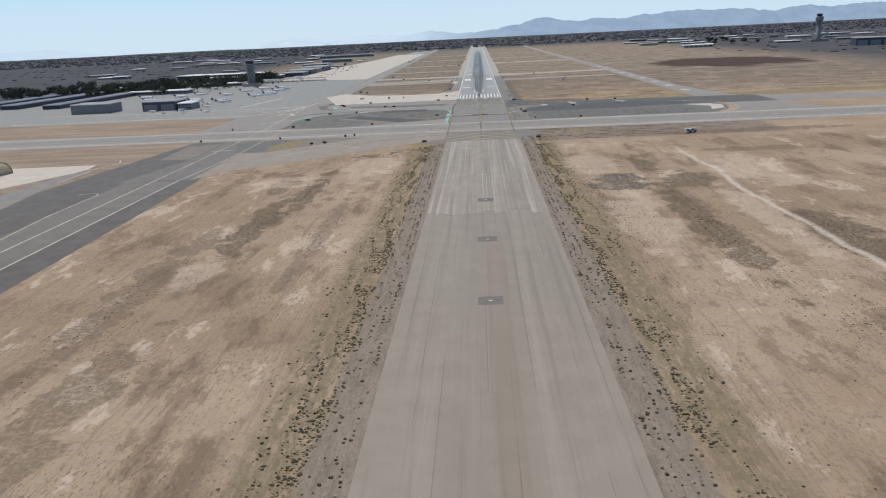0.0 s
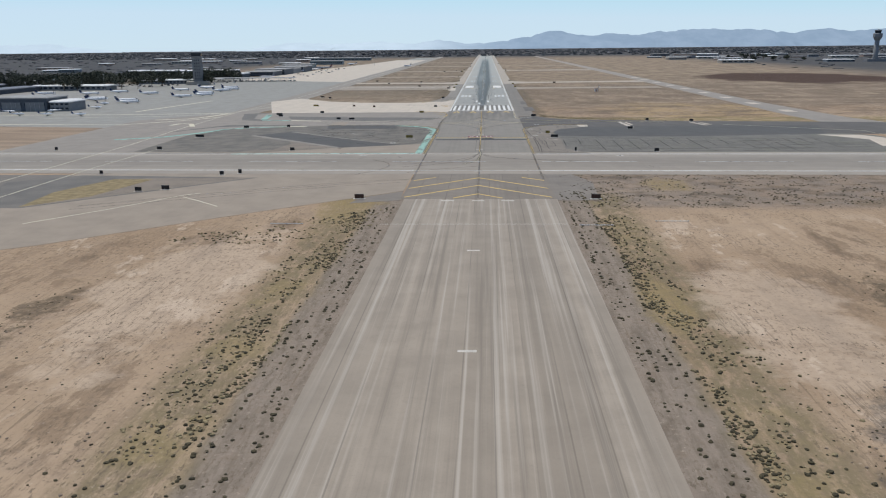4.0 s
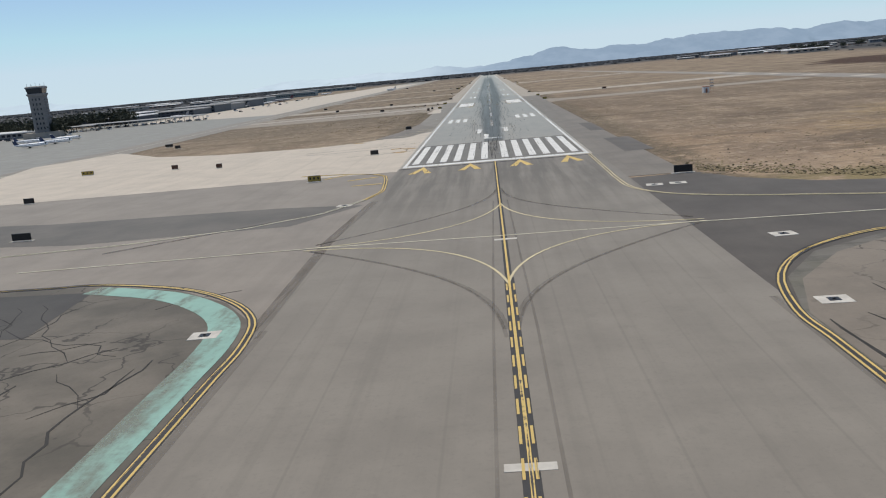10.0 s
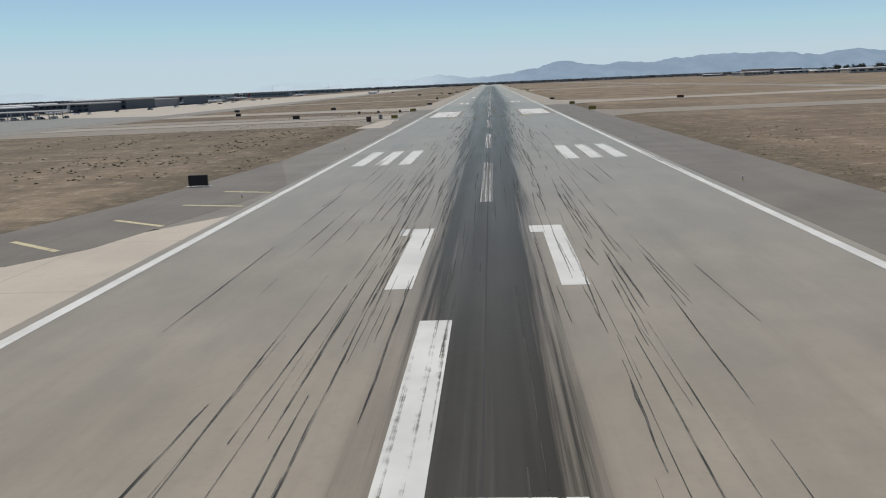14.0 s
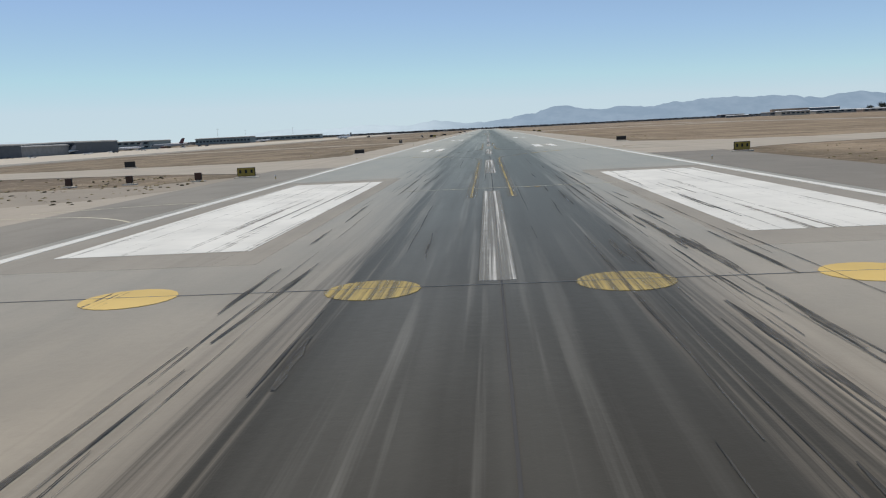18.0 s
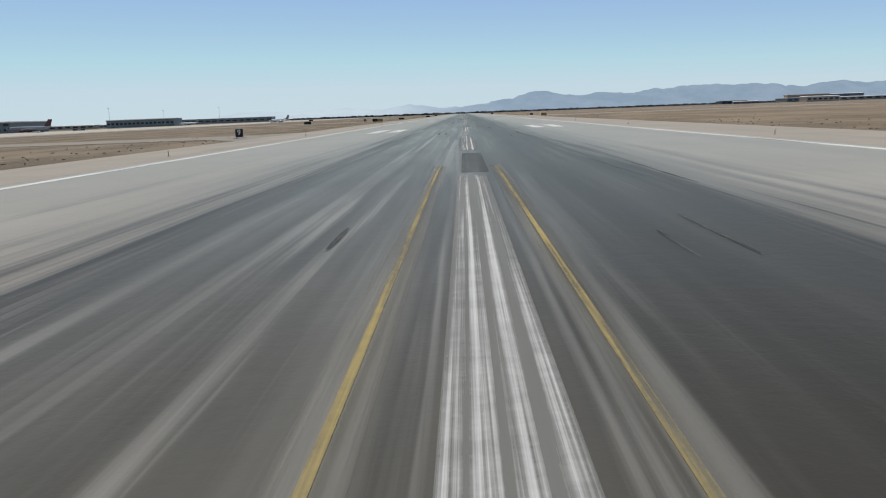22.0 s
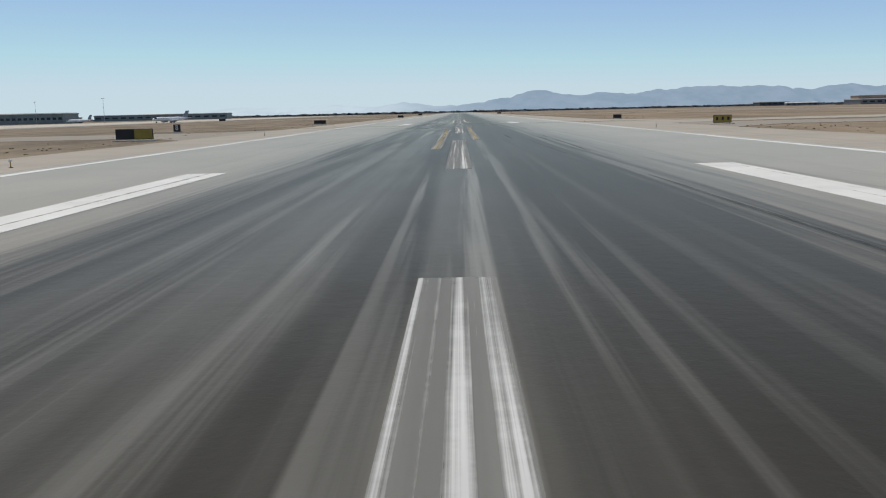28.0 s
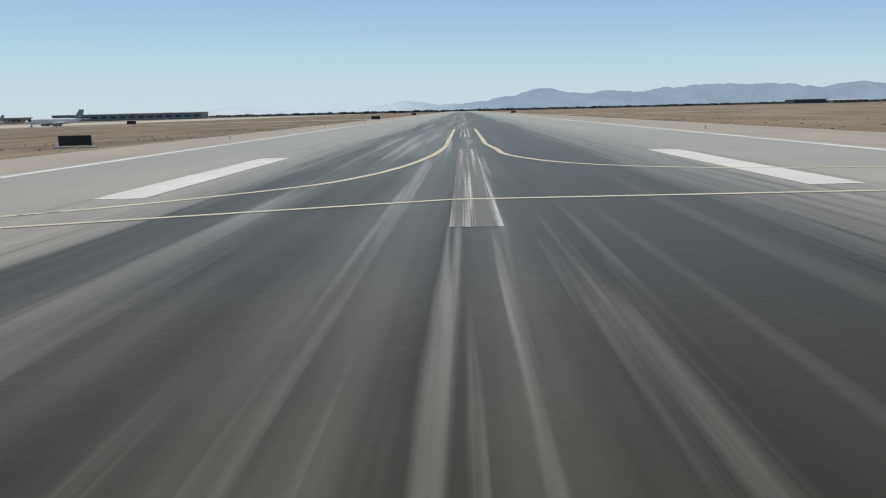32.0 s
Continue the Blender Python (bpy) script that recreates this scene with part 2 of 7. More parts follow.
    lush = k.mul(k.mul(k.band(k.math("ADD", k.y, k.mul(k.math("SUBTRACT", mid, 0.5), 30)), -100, -56, 7), k.step(k.x, 34, 40)), k.step(k.noise(7, 5), 0.36, 0.54))
    c = k.mix(k.mul(lush, 0.75), c, (0.215, 0.18, 0.085))
    fringe = k.mul(k.band(k.math("ADD", k.math("ABSOLUTE", k.x), k.mul(k.math("SUBTRACT", mid, 0.5), 12)), 33, 43, 3), k.mul(near, k.step(k.noise(2.2, 5), 0.36, 0.56)))
    c = k.mix(k.mul(fringe, 0.75), c, (0.12, 0.1, 0.07))
    c = k.mix(k.mul(k.mul(k.step(k.x, -180, -215), k.band(k.y, -480, -60, 20)), 0.65), c, k.mix(k.step(k.noise(1, 6, k.stretch(0.012, 0.07), 0.7), 0.42, 0.58), (0.2, 0.158, 0.122), (0.31, 0.243, 0.185)))
    # scrub country beyond the field, distance haze painted in as flat blue-grey
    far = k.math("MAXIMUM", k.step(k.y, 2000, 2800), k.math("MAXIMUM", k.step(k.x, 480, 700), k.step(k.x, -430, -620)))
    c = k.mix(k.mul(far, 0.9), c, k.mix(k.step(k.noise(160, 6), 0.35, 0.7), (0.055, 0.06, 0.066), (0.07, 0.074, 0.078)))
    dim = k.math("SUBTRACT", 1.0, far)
    c = k.mix(k.mul(k.mul(k.step(k.noise(3.2, 6, rough=0.7), 0.52, 0.66), dim), 0.4), c, (0.22, 0.165, 0.12))
    c = k.mix(k.mul(k.spot(410, 520, 118, 160, 0.25, 0.5, 60), 0.93), c, (0.062, 0.036, 0.027))
    c = k.mix(k.mul(k.mul(k.step(fine, 0.54, 0.66), dim), 0.6), c, (0.14, 0.11, 0.08))
    c = k.mix(k.mul(k.mul(k.step(fine, 0.44, 0.3), dim), 0.45), c, (0.52, 0.43, 0.33))
    # wheel ruts and mown lines, a few decimetres wide
    ruts = k.noise(1, 6, k.stretch(1.5, 0.035), 0.75)
    rutty = k.mul(k.mul(k.step(ruts, 0.54, 0.62), k.step(k.noise(26, 5), 0.42, 0.58)), k.mul(k.step(k.y, -320, -350), dim))
    c = k.mix(k.mul(rutty, 0.55), c, (0.16, 0.122, 0.085))
    return k.done(c, k.math("ADD", fine, k.mul(mid, 2)), 0.12)


def tarmac(name, light, dark, streak=0.5, cracks=0.0, rub=None, joints=0.0, rough=0.88, lanes=0.0, plaid=False, bands=False, stain=False, panels=0.07):
    """Weathered pavement: mottled, streaked along the runway, with joints, sealed cracks and tyre rubber."""
    k = Mat(name, rough, spec=0.1)
    k.b.inputs["Sheen Weight"].default_value = 0.22
    k.b.inputs["Sheen Roughness"].default_value = 0.3
    k.b.inputs["Sheen Tint"].default_value = (1.0, 0.86, 0.7, 1)
    mid, fine = k.noise(9, 6), k.noise(0.35, 5, rough=0.7)
    long = k.noise(1, 6, k.stretch(0.42, 0.006), 0.65)
    c = k.mix(k.step(mid, 0.3, 0.72), light, dark)
    mean = tuple((a + b) / 2 for a, b in zip(light, dark))
    c = k.mix(k.mul(k.step(long, 0.5, 0.68), streak), c, tuple(v * 0.72 for v in mean))
    c = k.mix(k.mul(k.step(long, 0.46, 0.3), streak * 0.8), c, tuple(min(v * 1.22, 0.7) for v in mean))
    c = k.mix(k.mul(k.step(fine, 0.5, 0.75), 0.3), c, tuple(v * 0.75 for v in dark))
    # paving slabs of slightly different age
    slab = k.t.nodes.new("ShaderNodeCombineXYZ")
    k.put(slab.inputs[0], k.math("FLOOR", k.math("DIVIDE", k.x, 7.62)))
    k.put(slab.inputs[1], k.math("FLOOR", k.math("DIVIDE", k.math("ADD", k.y, k.mul(k.math("FLOOR", k.math("DIVIDE", k.x, 7.62)), 11.0)), 37.0)))
    age = k.t.nodes.new("ShaderNodeTexWhiteNoise")
    age.noise_dimensions = "2D"
    k.put(age.inputs["Vector"], slab.outputs[0])
    c = k.mix(k.mul(age.outputs["Value"], panels), c, tuple(v * 0.6 for v in mean))
    blot = k.noise(2.6, 6, rough=0.7)
    c = k.mix(k.mul(k.step(blot, 0.54, 0.7), 0.22), c, tuple(v * 0.68 for v in mean))
    if lanes:
        lane = k.math("FLOOR", k.math("DIVIDE", k.x, 4.6))
        w = k.t.nodes.new("ShaderNodeTexWhiteNoise")
        w.noise_dimensions = "1D"
        k.put(w.inputs["W"], lane)
        lift = k.math("ADD", k.mul(w.outputs["Value"], 9.0), -545.0)
        w2 = k.t.nodes.new("ShaderNodeTexWhiteNoise")
        w2.noise_dimensions = "1D"
        k.put(w2.inputs["W"], k.math("ADD", lane, k.mul(k.math("LESS_THAN", k.y, lift), 31.0)))
        c = k.mix(k.mul(w2.outputs["Value"], lanes), c, tuple(v * 0.66 for v in mean))
        if not stain:
            near = k.math("ABSOLUTE", k.math("SUBTRACT", k.y, lift))
            c = k.mix(k.mul(k.step(near, 0.9, 0.25), 0.55), c, tuple(v * 0.5 for v in dark))
            old = k.mul(k.step(k.math("SUBTRACT", k.y, lift), 0.2, -0.2), 0.34)
            c = k.mix(old, c, tuple(v * 0.8 for v in mean))
            c = k.mix(k.mul(k.mul(k.band(k.x, 1.2, 6.2, 0.25), k.step(k.y, -560, -600)), 0.4), c, tuple(v * q for v, q in zip(mean, (0.74, 0.68, 0.62))))
            milk_ = 0.55 if lanes > 0.4 else 0.0
            milk = k.noise(1, 5, k.stretch(0.55, 0.004), 0.6)
            c = k.mix(k.mul(k.mul(k.step(milk, 0.5, 0.66), k.step(k.math("SUBTRACT", k.y, lift), -0.2, 0.2)), milk_), c, (0.5, 0.45, 0.385))
        seam = k.step(k.math("ABSOLUTE", k.math("ADD", k.math("PINGPONG", k.x, 2.3), 0.0)), 0.16, 0.04)
        odd = k.step(k.noise(1, 3, k.stretch(0.3, 0.01)), 0.45, 0.55)
        c = k.mix(k.mul(k.mul(seam, odd), 0.14 if stain else 0.45), c, tuple(v * 0.45 for v in dark))
    if joints:
        for axis, gap in ((k.x, 7.62), (k.y, joints)):
            d = k.math("ABSOLUTE", k.math("SUBTRACT", k.math("PINGPONG", axis, gap / 2), 0.0))
            c = k.mix(k.mul(k.step(d, 0.09, 0.03), 0.5), c, tuple(v * 0.55 for v in dark))
    if stain:
        f = k.noise(1, 5, k.stretch(0.33, 0.02), 0.65)
        m = k.mul(k.step(k.y, -100, -25), k.step(f, 0.36, 0.62))
        c = k.mix(k.mul(m, 0.75), c, tuple(v_ * 0.55 for v_ in mean))
    if bands:
        k.b.inputs["Sheen Weight"].default_value = 0.5
        # wheel lanes and paving joints that run across the approach
        v = k.math("ADD", k.y, k.mul(k.x, 0.02))
        f = k.noise(1, 5, k.stretch(0.006, 0.16), 0.6)
        c = k.mix(k.mul(k.step(f, 0.48, 0.66), 0.5), c, tuple(v_ * 0.72 for v_ in mean))
        c = k.mix(k.mul(k.step(f, 0.42, 0.3), 0.45), c, tuple(v_ * 1.2 for v_ in mean))
        d = k.math("PINGPONG", v, 3.8)
        c = k.mix(k.mul(k.mul(k.step(d, 0.14, 0.04), k.step(k.noise(1, 3, k.stretch(0.02, 0.3)), 0.45, 0.55)), 0.4), c, tuple(v_ * 0.5 for v_ in dark))
        f2 = k.noise(1, 5, k.stretch(0.004, 0.5), 0.6)
        c = k.mix(k.mul(k.mul(k.band(v, -262, -241, 7), k.step(f2, 0.34, 0.58)), 0.62), c, tuple(v_ * q for v_, q in zip(mean, (0.66, 0.63, 0.6))))
        c = k.mix(k.mul(k.math("ADD", k.band(v, -283, -271, 3), k.band(v, -234, -224, 3)), 0.35), c, tuple(v_ * 1.3 for v_ in mean))
    if plaid:
        for sx, sy, low in ((0.05, 0.8, 0.52), (0.6, 0.05, 0.55), (0.02, 2.0, 0.53), (0.2, 0.2, 0.56)):
            c = k.mix(k.mul(k.step(k.noise(1, 5, k.stretch(sx, sy), 0.65), low, low + 0.07), 0.34), c, (0.085, 0.08, 0.068))
        c = k.mix(k.mul(k.step(k.noise(14, 5), 0.5, 0.66), 0.4), c, (0.15, 0.145, 0.1))
    if cracks:
        c = k.mix(k.mul(k.mul(k.crack(cracks, 0.15), k.mul(k.step(k.noise(20, 3), 0.36, 0.54), k.math("ADD", 0.35, k.mul(k.step(k.math("ABSOLUTE", k.x), 95, 60), 0.65)))), 0.75), c, (0.05, 0.045, 0.04))
    if rub:
        drift = k.mul(k.math("SUBTRACT", k.noise(1, 3, k.stretch(0.2, 0.004)), 0.5), 3)
        west_lean = k.mul(k.mul(k.step(k.y, 440, 500), k.step(k.y, 680, 600)), 0.3)
        ax = k.math("ABSOLUTE", k.math("ADD", k.math("ADD", k.x, drift), west_lean))
        wide = k.math("ADD", 2.6, k.math("ADD", k.mul(k.step(k.y, 60, 300), 2.6), k.mul(k.step(k.y, 300, 440), 3.2)))
        a = k.math("DIVIDE", ax, wide)
        on = k.mul(k.step(k.y, -20, 70), k.step(k.y, 2300, 1500))
        late = k.step(k.y, 320, 460)
        washed = k.mul(k.step(k.y, 440, 500), k.step(k.y, 760, 620))
        broad = k.noise(1, 4, k.stretch(0.42, 0.01), 0.6)
        soft_ = k.noise(1, 4, k.stretch(1.35, 0.018), 0.62)
        lines = k.noise(1, 6, k.stretch(1.3, 0.018), 0.66)
        hair = k.noise(1, 5, k.stretch(4.2, 0.045), 0.65)
        cloud = k.noise(1, 5, k.stretch(0.22, 0.07), 0.65)
        west = k.step(k.x, 3.8, -1.0)
        c = k.mix(k.mul(k.mul(k.step(k.y, 10, 70), k.step(k.y, 470, 410)), k.math("ADD", 0.26, k.mul(k.step(cloud, 0.35, 0.65), 0.25))), c, (0.195, 0.182, 0.156))
        # brown dust round the core, then the ragged core itself
        dust = k.math("ADD", a, k.math("ADD", k.mul(k.math("SUBTRACT", soft_, 0.5), 1.3), k.mul(k.math("SUBTRACT", hair, 0.5), 0.4)))
        c = k.mix(k.mul(k.mul(k.step(dust, 1.6, 0.85), on), 0.66), c, (0.15, 0.129, 0.108))
        edge = k.math("ADD", a, k.math("ADD", k.mul(k.math("SUBTRACT", lines, 0.5), 1.1), k.mul(k.math("SUBTRACT", hair, 0.5), k.math("ADD", 0.4, k.mul(k.step(k.y, 420, 250), 0.5)))))
        coat = k.mul(k.mul(k.step(edge, 1.22, 0.8), on), 0.94)
        inner = k.step(k.math("ADD", a, k.mul(k.math("SUBTRACT", soft_, 0.5), 0.5)), 0.95, 0.6)
        # rubber: dense at the rim and on the east side, thinned where it was washed off
        thin = k.math("ADD", 0.03, k.mul(k.mul(k.math("ADD", 0.1, k.mul(west, 0.84)), inner), k.math("ADD", k.mul(k.step(broad, 0.36, 0.62), 0.5), k.math("ADD", k.mul(washed, 0.36), k.mul(k.step(cloud, 0.4, 0.66), 0.2)))))
        c = k.mix(coat, c, k.mix(k.math("ADD", k.mul(thin, k.math("ADD", 0.5, k.mul(late, 0.5))), k.mul(k.math("SUBTRACT", 1.0, late), 0.13)), rub, (0.142, 0.136, 0.12)))
        lane_ = k.band(k.math("ABSOLUTE", k.math("SUBTRACT", k.x, 0.1)), 0.75, 1.35, 0.15)
        c = k.mix(k.mul(k.mul(lane_, k.mul(late, k.step(lines, 0.35, 0.55))), 0.5), c, tuple(v * 1.6 for v in rub))
        # single skid streaks on the flanks
        skid = k.mul(k.mul(k.step(k.math("ADD", lines, k.mul(k.math("SUBTRACT", hair, 0.5), 0.5)), 0.57, 0.7), k.band(a, 0.7, 1.75, 0.3)), on)
        c = k.mix(k.mul(k.mul(skid, k.math("ADD", 0.4, k.mul(late, 0.5))), 0.66), c, (0.066, 0.058, 0.05))
        side = k.mul(k.mul(k.band(k.x, 7.5, 12, 2.2), k.step(k.y, 330, 450)), k.step(k.math("ADD", k.mul(lines, 0.7), k.mul(hair, 0.3)), 0.42, 0.6))
        c = k.mix(k.mul(k.mul(side, on), 0.6), c, (0.1, 0.086, 0.072))
        # pale wiped streaks in the core
        reach = k.math("ADD", 0.1, k.math("ADD", k.mul(k.step(k.y, 150, 240), 0.3), k.mul(late, 0.6)))
        wipe = k.mul(k.step(k.math("ADD", k.mul(soft_, 0.65), k.math("ADD", k.mul(lines, 0.25), k.math("ADD", k.mul(hair, 0.1), k.mul(washed, 0.025)))), 0.5, 0.63), k.mul(coat, k.mul(k.math("ADD", 0.12, k.mul(west, 0.8)), reach)))
        spell = k.math("ADD", 0.3, k.mul(k.step(k.noise(1, 4, k.stretch(0.12, 0.022)), 0.38, 0.6), 0.7))
        c = k.mix(k.mul(wipe, spell), c, (0.33, 0.318, 0.288))
        # dull rubber dust: no gloss, a pale veil at flat angles
        k.b.inputs["Specular IOR Level"].default_value = 0.03
        k.put(k.b.inputs["Sheen Weight"], k.math("SUBTRACT", 0.8, k.mul(k.mul(coat, k.math("SUBTRACT", 1.0, thin)), 0.25)))
        k.b.inputs["Sheen Tint"].default_value = (1.0, 0.86, 0.7, 1)
    return k.done(c, k.math("ADD", fine, mid), 0.006)


def paint(name, c, under, wear=0.25, rough=0.7, fine=2.4, along=0.02, ghost=0.8, soft=0.04, coat=1.0, speck=0.22):
    """Marking paint, rubbed off in strips so that the pavement shows through."""
    k = Mat(name, rough)
    shift = k.t.nodes.new("ShaderNodeVectorMath")
    shift.operation = "MULTIPLY_ADD"
    k.put(shift.inputs[0], k.rnd())
    shift.inputs[1].default_value = (37.0, 91.0, 0.0)
    k.put(shift.inputs[2], k.stretch(fine, along))
    lines = k.noise(1, 5, shift.outputs[0], 0.62)
    spots = k.noise(0.8, 6, rough=0.75)
    f = k.math("ADD", k.mul(lines, 1 - speck), k.mul(spots, speck))
    worn = k.step(f, 0.64 - wear * 0.24 - soft / 2, 0.64 - wear * 0.24 + soft / 2)
    tone = k.mix(k.step(k.noise(5, 4), 0.3, 0.7), tuple(v * 0.84 for v in c), c)
    k.put(k.b.inputs["Alpha"], k.mul(k.math("SUBTRACT", 1.0, k.mul(worn, ghost)), coat))
    return k.done(k.mix(worn, tone, under), spots, 0.003)


M_SOIL = desert()
M_RUNWAY = tarmac("runway_asphalt", (0.445, 0.382, 0.304), (0.37, 0.318, 0.254), 0.42, rub=(0.021, 0.0197, 0.0172), panels=0.16)
M_APPROACH = tarmac("displaced_asphalt", (0.264, 0.237, 0.2), (0.222, 0.199, 0.169), 0.3, lanes=0.04, stain=True)
M_STUB = tarmac("chevron_asphalt", (0.25, 0.213, 0.173), (0.2, 0.172, 0.14), 0.5, lanes=0.3)
M_OVERRUN = tarmac("overrun_asphalt", (0.35, 0.298, 0.238), (0.288, 0.246, 0.197), 0.95, lanes=0.5)
M_CROSS = tarmac("cross_runway_asphalt", (0.325, 0.273, 0.215), (0.26, 0.219, 0.173), 0.2, bands=True)
M_SHADER = tarmac("brown_shoulder_asphalt", (0.235, 0.205, 0.172), (0.18, 0.158, 0.133), 0.3)
M_RUNSIDE = tarmac("pale_shoulder_asphalt", (0.435, 0.37, 0.297), (0.365, 0.312, 0.252), 0.4)
M_SHOULDER = tarmac("shoulder_asphalt", (0.28, 0.25, 0.212), (0.215, 0.193, 0.164), 0.3)
M_DARK = tarmac("dark_asphalt", (0.15, 0.131, 0.112), (0.11, 0.096, 0.083), 0.3)
M_WEST = tarmac("worn_taxiway_asphalt", (0.205, 0.18, 0.152), (0.165, 0.146, 0.124), 0.3)
M_TAXI = tarmac("taxiway_asphalt", (0.3, 0.263, 0.222), (0.245, 0.216, 0.184), 0.25)
M_APRON = tarmac("apron_concrete", (0.315, 0.3, 0.265), (0.25, 0.24, 0.215), 0.25, joints=15.2)
M_PAD = tarmac("pale_concrete", (0.59, 0.51, 0.415), (0.5, 0.435, 0.355), 0.2, joints=15.2)
M_TAN = tarmac("tan_pavement", (0.33, 0.274, 0.213), (0.275, 0.229, 0.18), 0.15)
M_ISLE = tarmac("cracked_asphalt", (0.2, 0.175, 0.143), (0.115, 0.104, 0.086), 0.1, cracks=10)
M_ISLE_R = tarmac("jointed_asphalt", (0.195, 0.178, 0.15), (0.145, 0.133, 0.112), 0.1, plaid=True)
M_ISLE_TAN = tarmac("worn_tan_asphalt", (0.25, 0.213, 0.172), (0.19, 0.163, 0.132), 0.3, cracks=7)
M_BROWN = tarmac("brown_dusty_asphalt", (0.25, 0.205, 0.16), (0.185, 0.155, 0.122), 0.1, cracks=11)
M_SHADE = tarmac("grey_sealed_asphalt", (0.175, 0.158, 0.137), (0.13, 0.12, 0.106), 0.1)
M_DUSK = tarmac("dusky_asphalt", (0.128, 0.113, 0.098), (0.095, 0.084, 0.074), 0.25)
M_ISLE_DARK = tarmac("sealed_asphalt", (0.1, 0.093, 0.084), (0.076, 0.071, 0.066), 0.1)
GREY, BLACKTOP = (0.25, 0.235, 0.21), (0.06, 0.06, 0.06)
M_WHITE = paint("white_marking_paint", (0.73, 0.715, 0.665), GREY, 0.1, soft=0.12)
M_WORN = paint("worn_white_marking_paint", (0.64, 0.63, 0.6), (0.33, 0.325, 0.3), 0.82, fine=6.5, along=0.02, ghost=0.58, soft=0.16, speck=0.1)
M_CWORN = paint("scuffed_white_marking_paint", (0.7, 0.69, 0.65), GREY, 0.3, fine=0.3, along=1.2, ghost=0.9, soft=0.2)
M_YELLOW = paint("yellow_marking_paint", (0.66, 0.47, 0.16), GREY, 0.1)
M_YWORN = paint("worn_yellow_marking_paint", (0.5, 0.375, 0.13), (0.27, 0.24, 0.165), 0.5, fine=6.0, along=0.1, ghost=0.75, soft=0.3, coat=0.88)
M_TURN = paint("soft_yellow_marking_paint", (0.62, 0.53, 0.33), GREY, 0.0)
M_YSPLASH = paint("rough_orange_paint", (0.6, 0.38, 0.12), (0.4, 0.36, 0.3), 0.4, fine=1.2, along=0.9, ghost=1.0, soft=0.3)
M_PALE = paint("faded_yellow_marking_paint", (0.64, 0.585, 0.44), GREY, 0.0, fine=0.5, along=0.5)
M_RED = paint("red_marking_paint", (0.2, 0.062, 0.062), GREY, 0.15)
M_TEAL = paint("faded_teal_marking_paint", (0.28, 0.46, 0.385), (0.3, 0.33, 0.275), 0.35, fine=0.25, along=0.06, ghost=0.6, soft=0.2)
M_BLACKP = paint("black_marking_paint", (0.055, 0.052, 0.05), (0.09, 0.084, 0.077), 0.05, soft=0.2)
M_PATCH = plain("patched_asphalt", (0.19, 0.172, 0.15), 0.9, size=2)
M_CRACK = plain("crack_sealant", (0.045, 0.041, 0.036), 0.8, size=2)
M_RUBBER = paint("tyre_rubber", (0.04, 0.037, 0.033), (0.2, 0.19, 0.17), 0.4, 0.8, 9.0, 0.25, 1.0, 0.3)
M_BRUSH = plain("scrub_leaves", (0.105, 0.088, 0.05), 0.9, vary=0.3)
M_DRY = plain("dry_grass_blades", (0.34, 0.275, 0.155), 0.9, vary=0.25)
M_STONE = plain("field_stones", (0.27, 0.21, 0.16), 0.9, vary=0.25)
M_BLACK = plain("black_sign_panel", (0.025, 0.024, 0.023), 0.45)
M_SIGNY = plain("yellow_sign_panel", (0.36, 0.27, 0.055), 0.5)
M_SIGNR = plain("brown_sign_panel", (0.085, 0.045, 0.03), 0.6)
M_STEEL = plain("galvanised_steel", (0.4, 0.4, 0.4), 0.4, 0.8)
M_CONC = plain("sign_base_concrete", (0.62, 0.58, 0.51), 0.85, size=1.5)
M_TOWER = plain("tower_concrete", (0.27, 0.27, 0.265), 0.85, size=3)
M_WALL = plain("beige_wall", (0.47, 0.42, 0.35), 0.85, size=3)
M_GREYW = plain("grey_metal_wall", (0.23, 0.24, 0.245), 0.6, size=3)
M_DARKW = plain("dark_blue_metal_wall", (0.075, 0.09, 0.11), 0.6, size=3)
M_ROOFW = plain("white_roof", (0.78, 0.78, 0.76), 0.6, size=6)
M_ROOFG = plain("grey_roof", (0.33, 0.33, 0.32), 0.7, size=6)
M_ROOFB = plain("blue_grey_roof", (0.17, 0.185, 0.21), 0.6, size=6)
M_GLASS = plain("tinted_window_glass", (0.03, 0.04, 0.05), 0.08, vary=0.05)
M_JET = plain("white_aircraft_paint", (0.82, 0.83, 0.84), 0.3, vary=0.04)
M_JETD = plain("dark_blue_aircraft_paint", (0.035, 0.05, 0.11), 0.35)
M_TYRE = plain("black_rubber", (0.02, 0.02, 0.02), 0.8)
M_RUST = plain("faded_orange_paint", (0.36, 0.16, 0.09), 0.6)
M_TAILR = plain("dark_red_aircraft_paint", (0.125, 0.055, 0.065), 0.4)
M_BODYG = plain("grey_aircraft_paint", (0.3, 0.32, 0.35), 0.35)
# far glazed walls, haze put into the colour as a pale grey-green
M_HAZEW = plain("haze_tinted_glazed_wall", (0.22, 0.27, 0.275), 0.5, size=3)
M_BARK = plain("tree_bark", (0.14, 0.1, 0.07), 0.95, vary=0.25)
M_LEAF = plain("dusty_leaves", (0.068, 0.077, 0.052), 0.8, vary=0.3)
# distance haze is put into this bluish leaf colour
M_WOODS = plain("far_leaves_painted_haze", (0.058, 0.065, 0.073), 0.9, vary=0.3, size=8)
M_CARA = plain("white_car_paint", (0.75, 0.75, 0.74), 0.25, vary=0.03)
M_CARB = plain("dark_car_paint", (0.06, 0.065, 0.075), 0.25, vary=0.05)
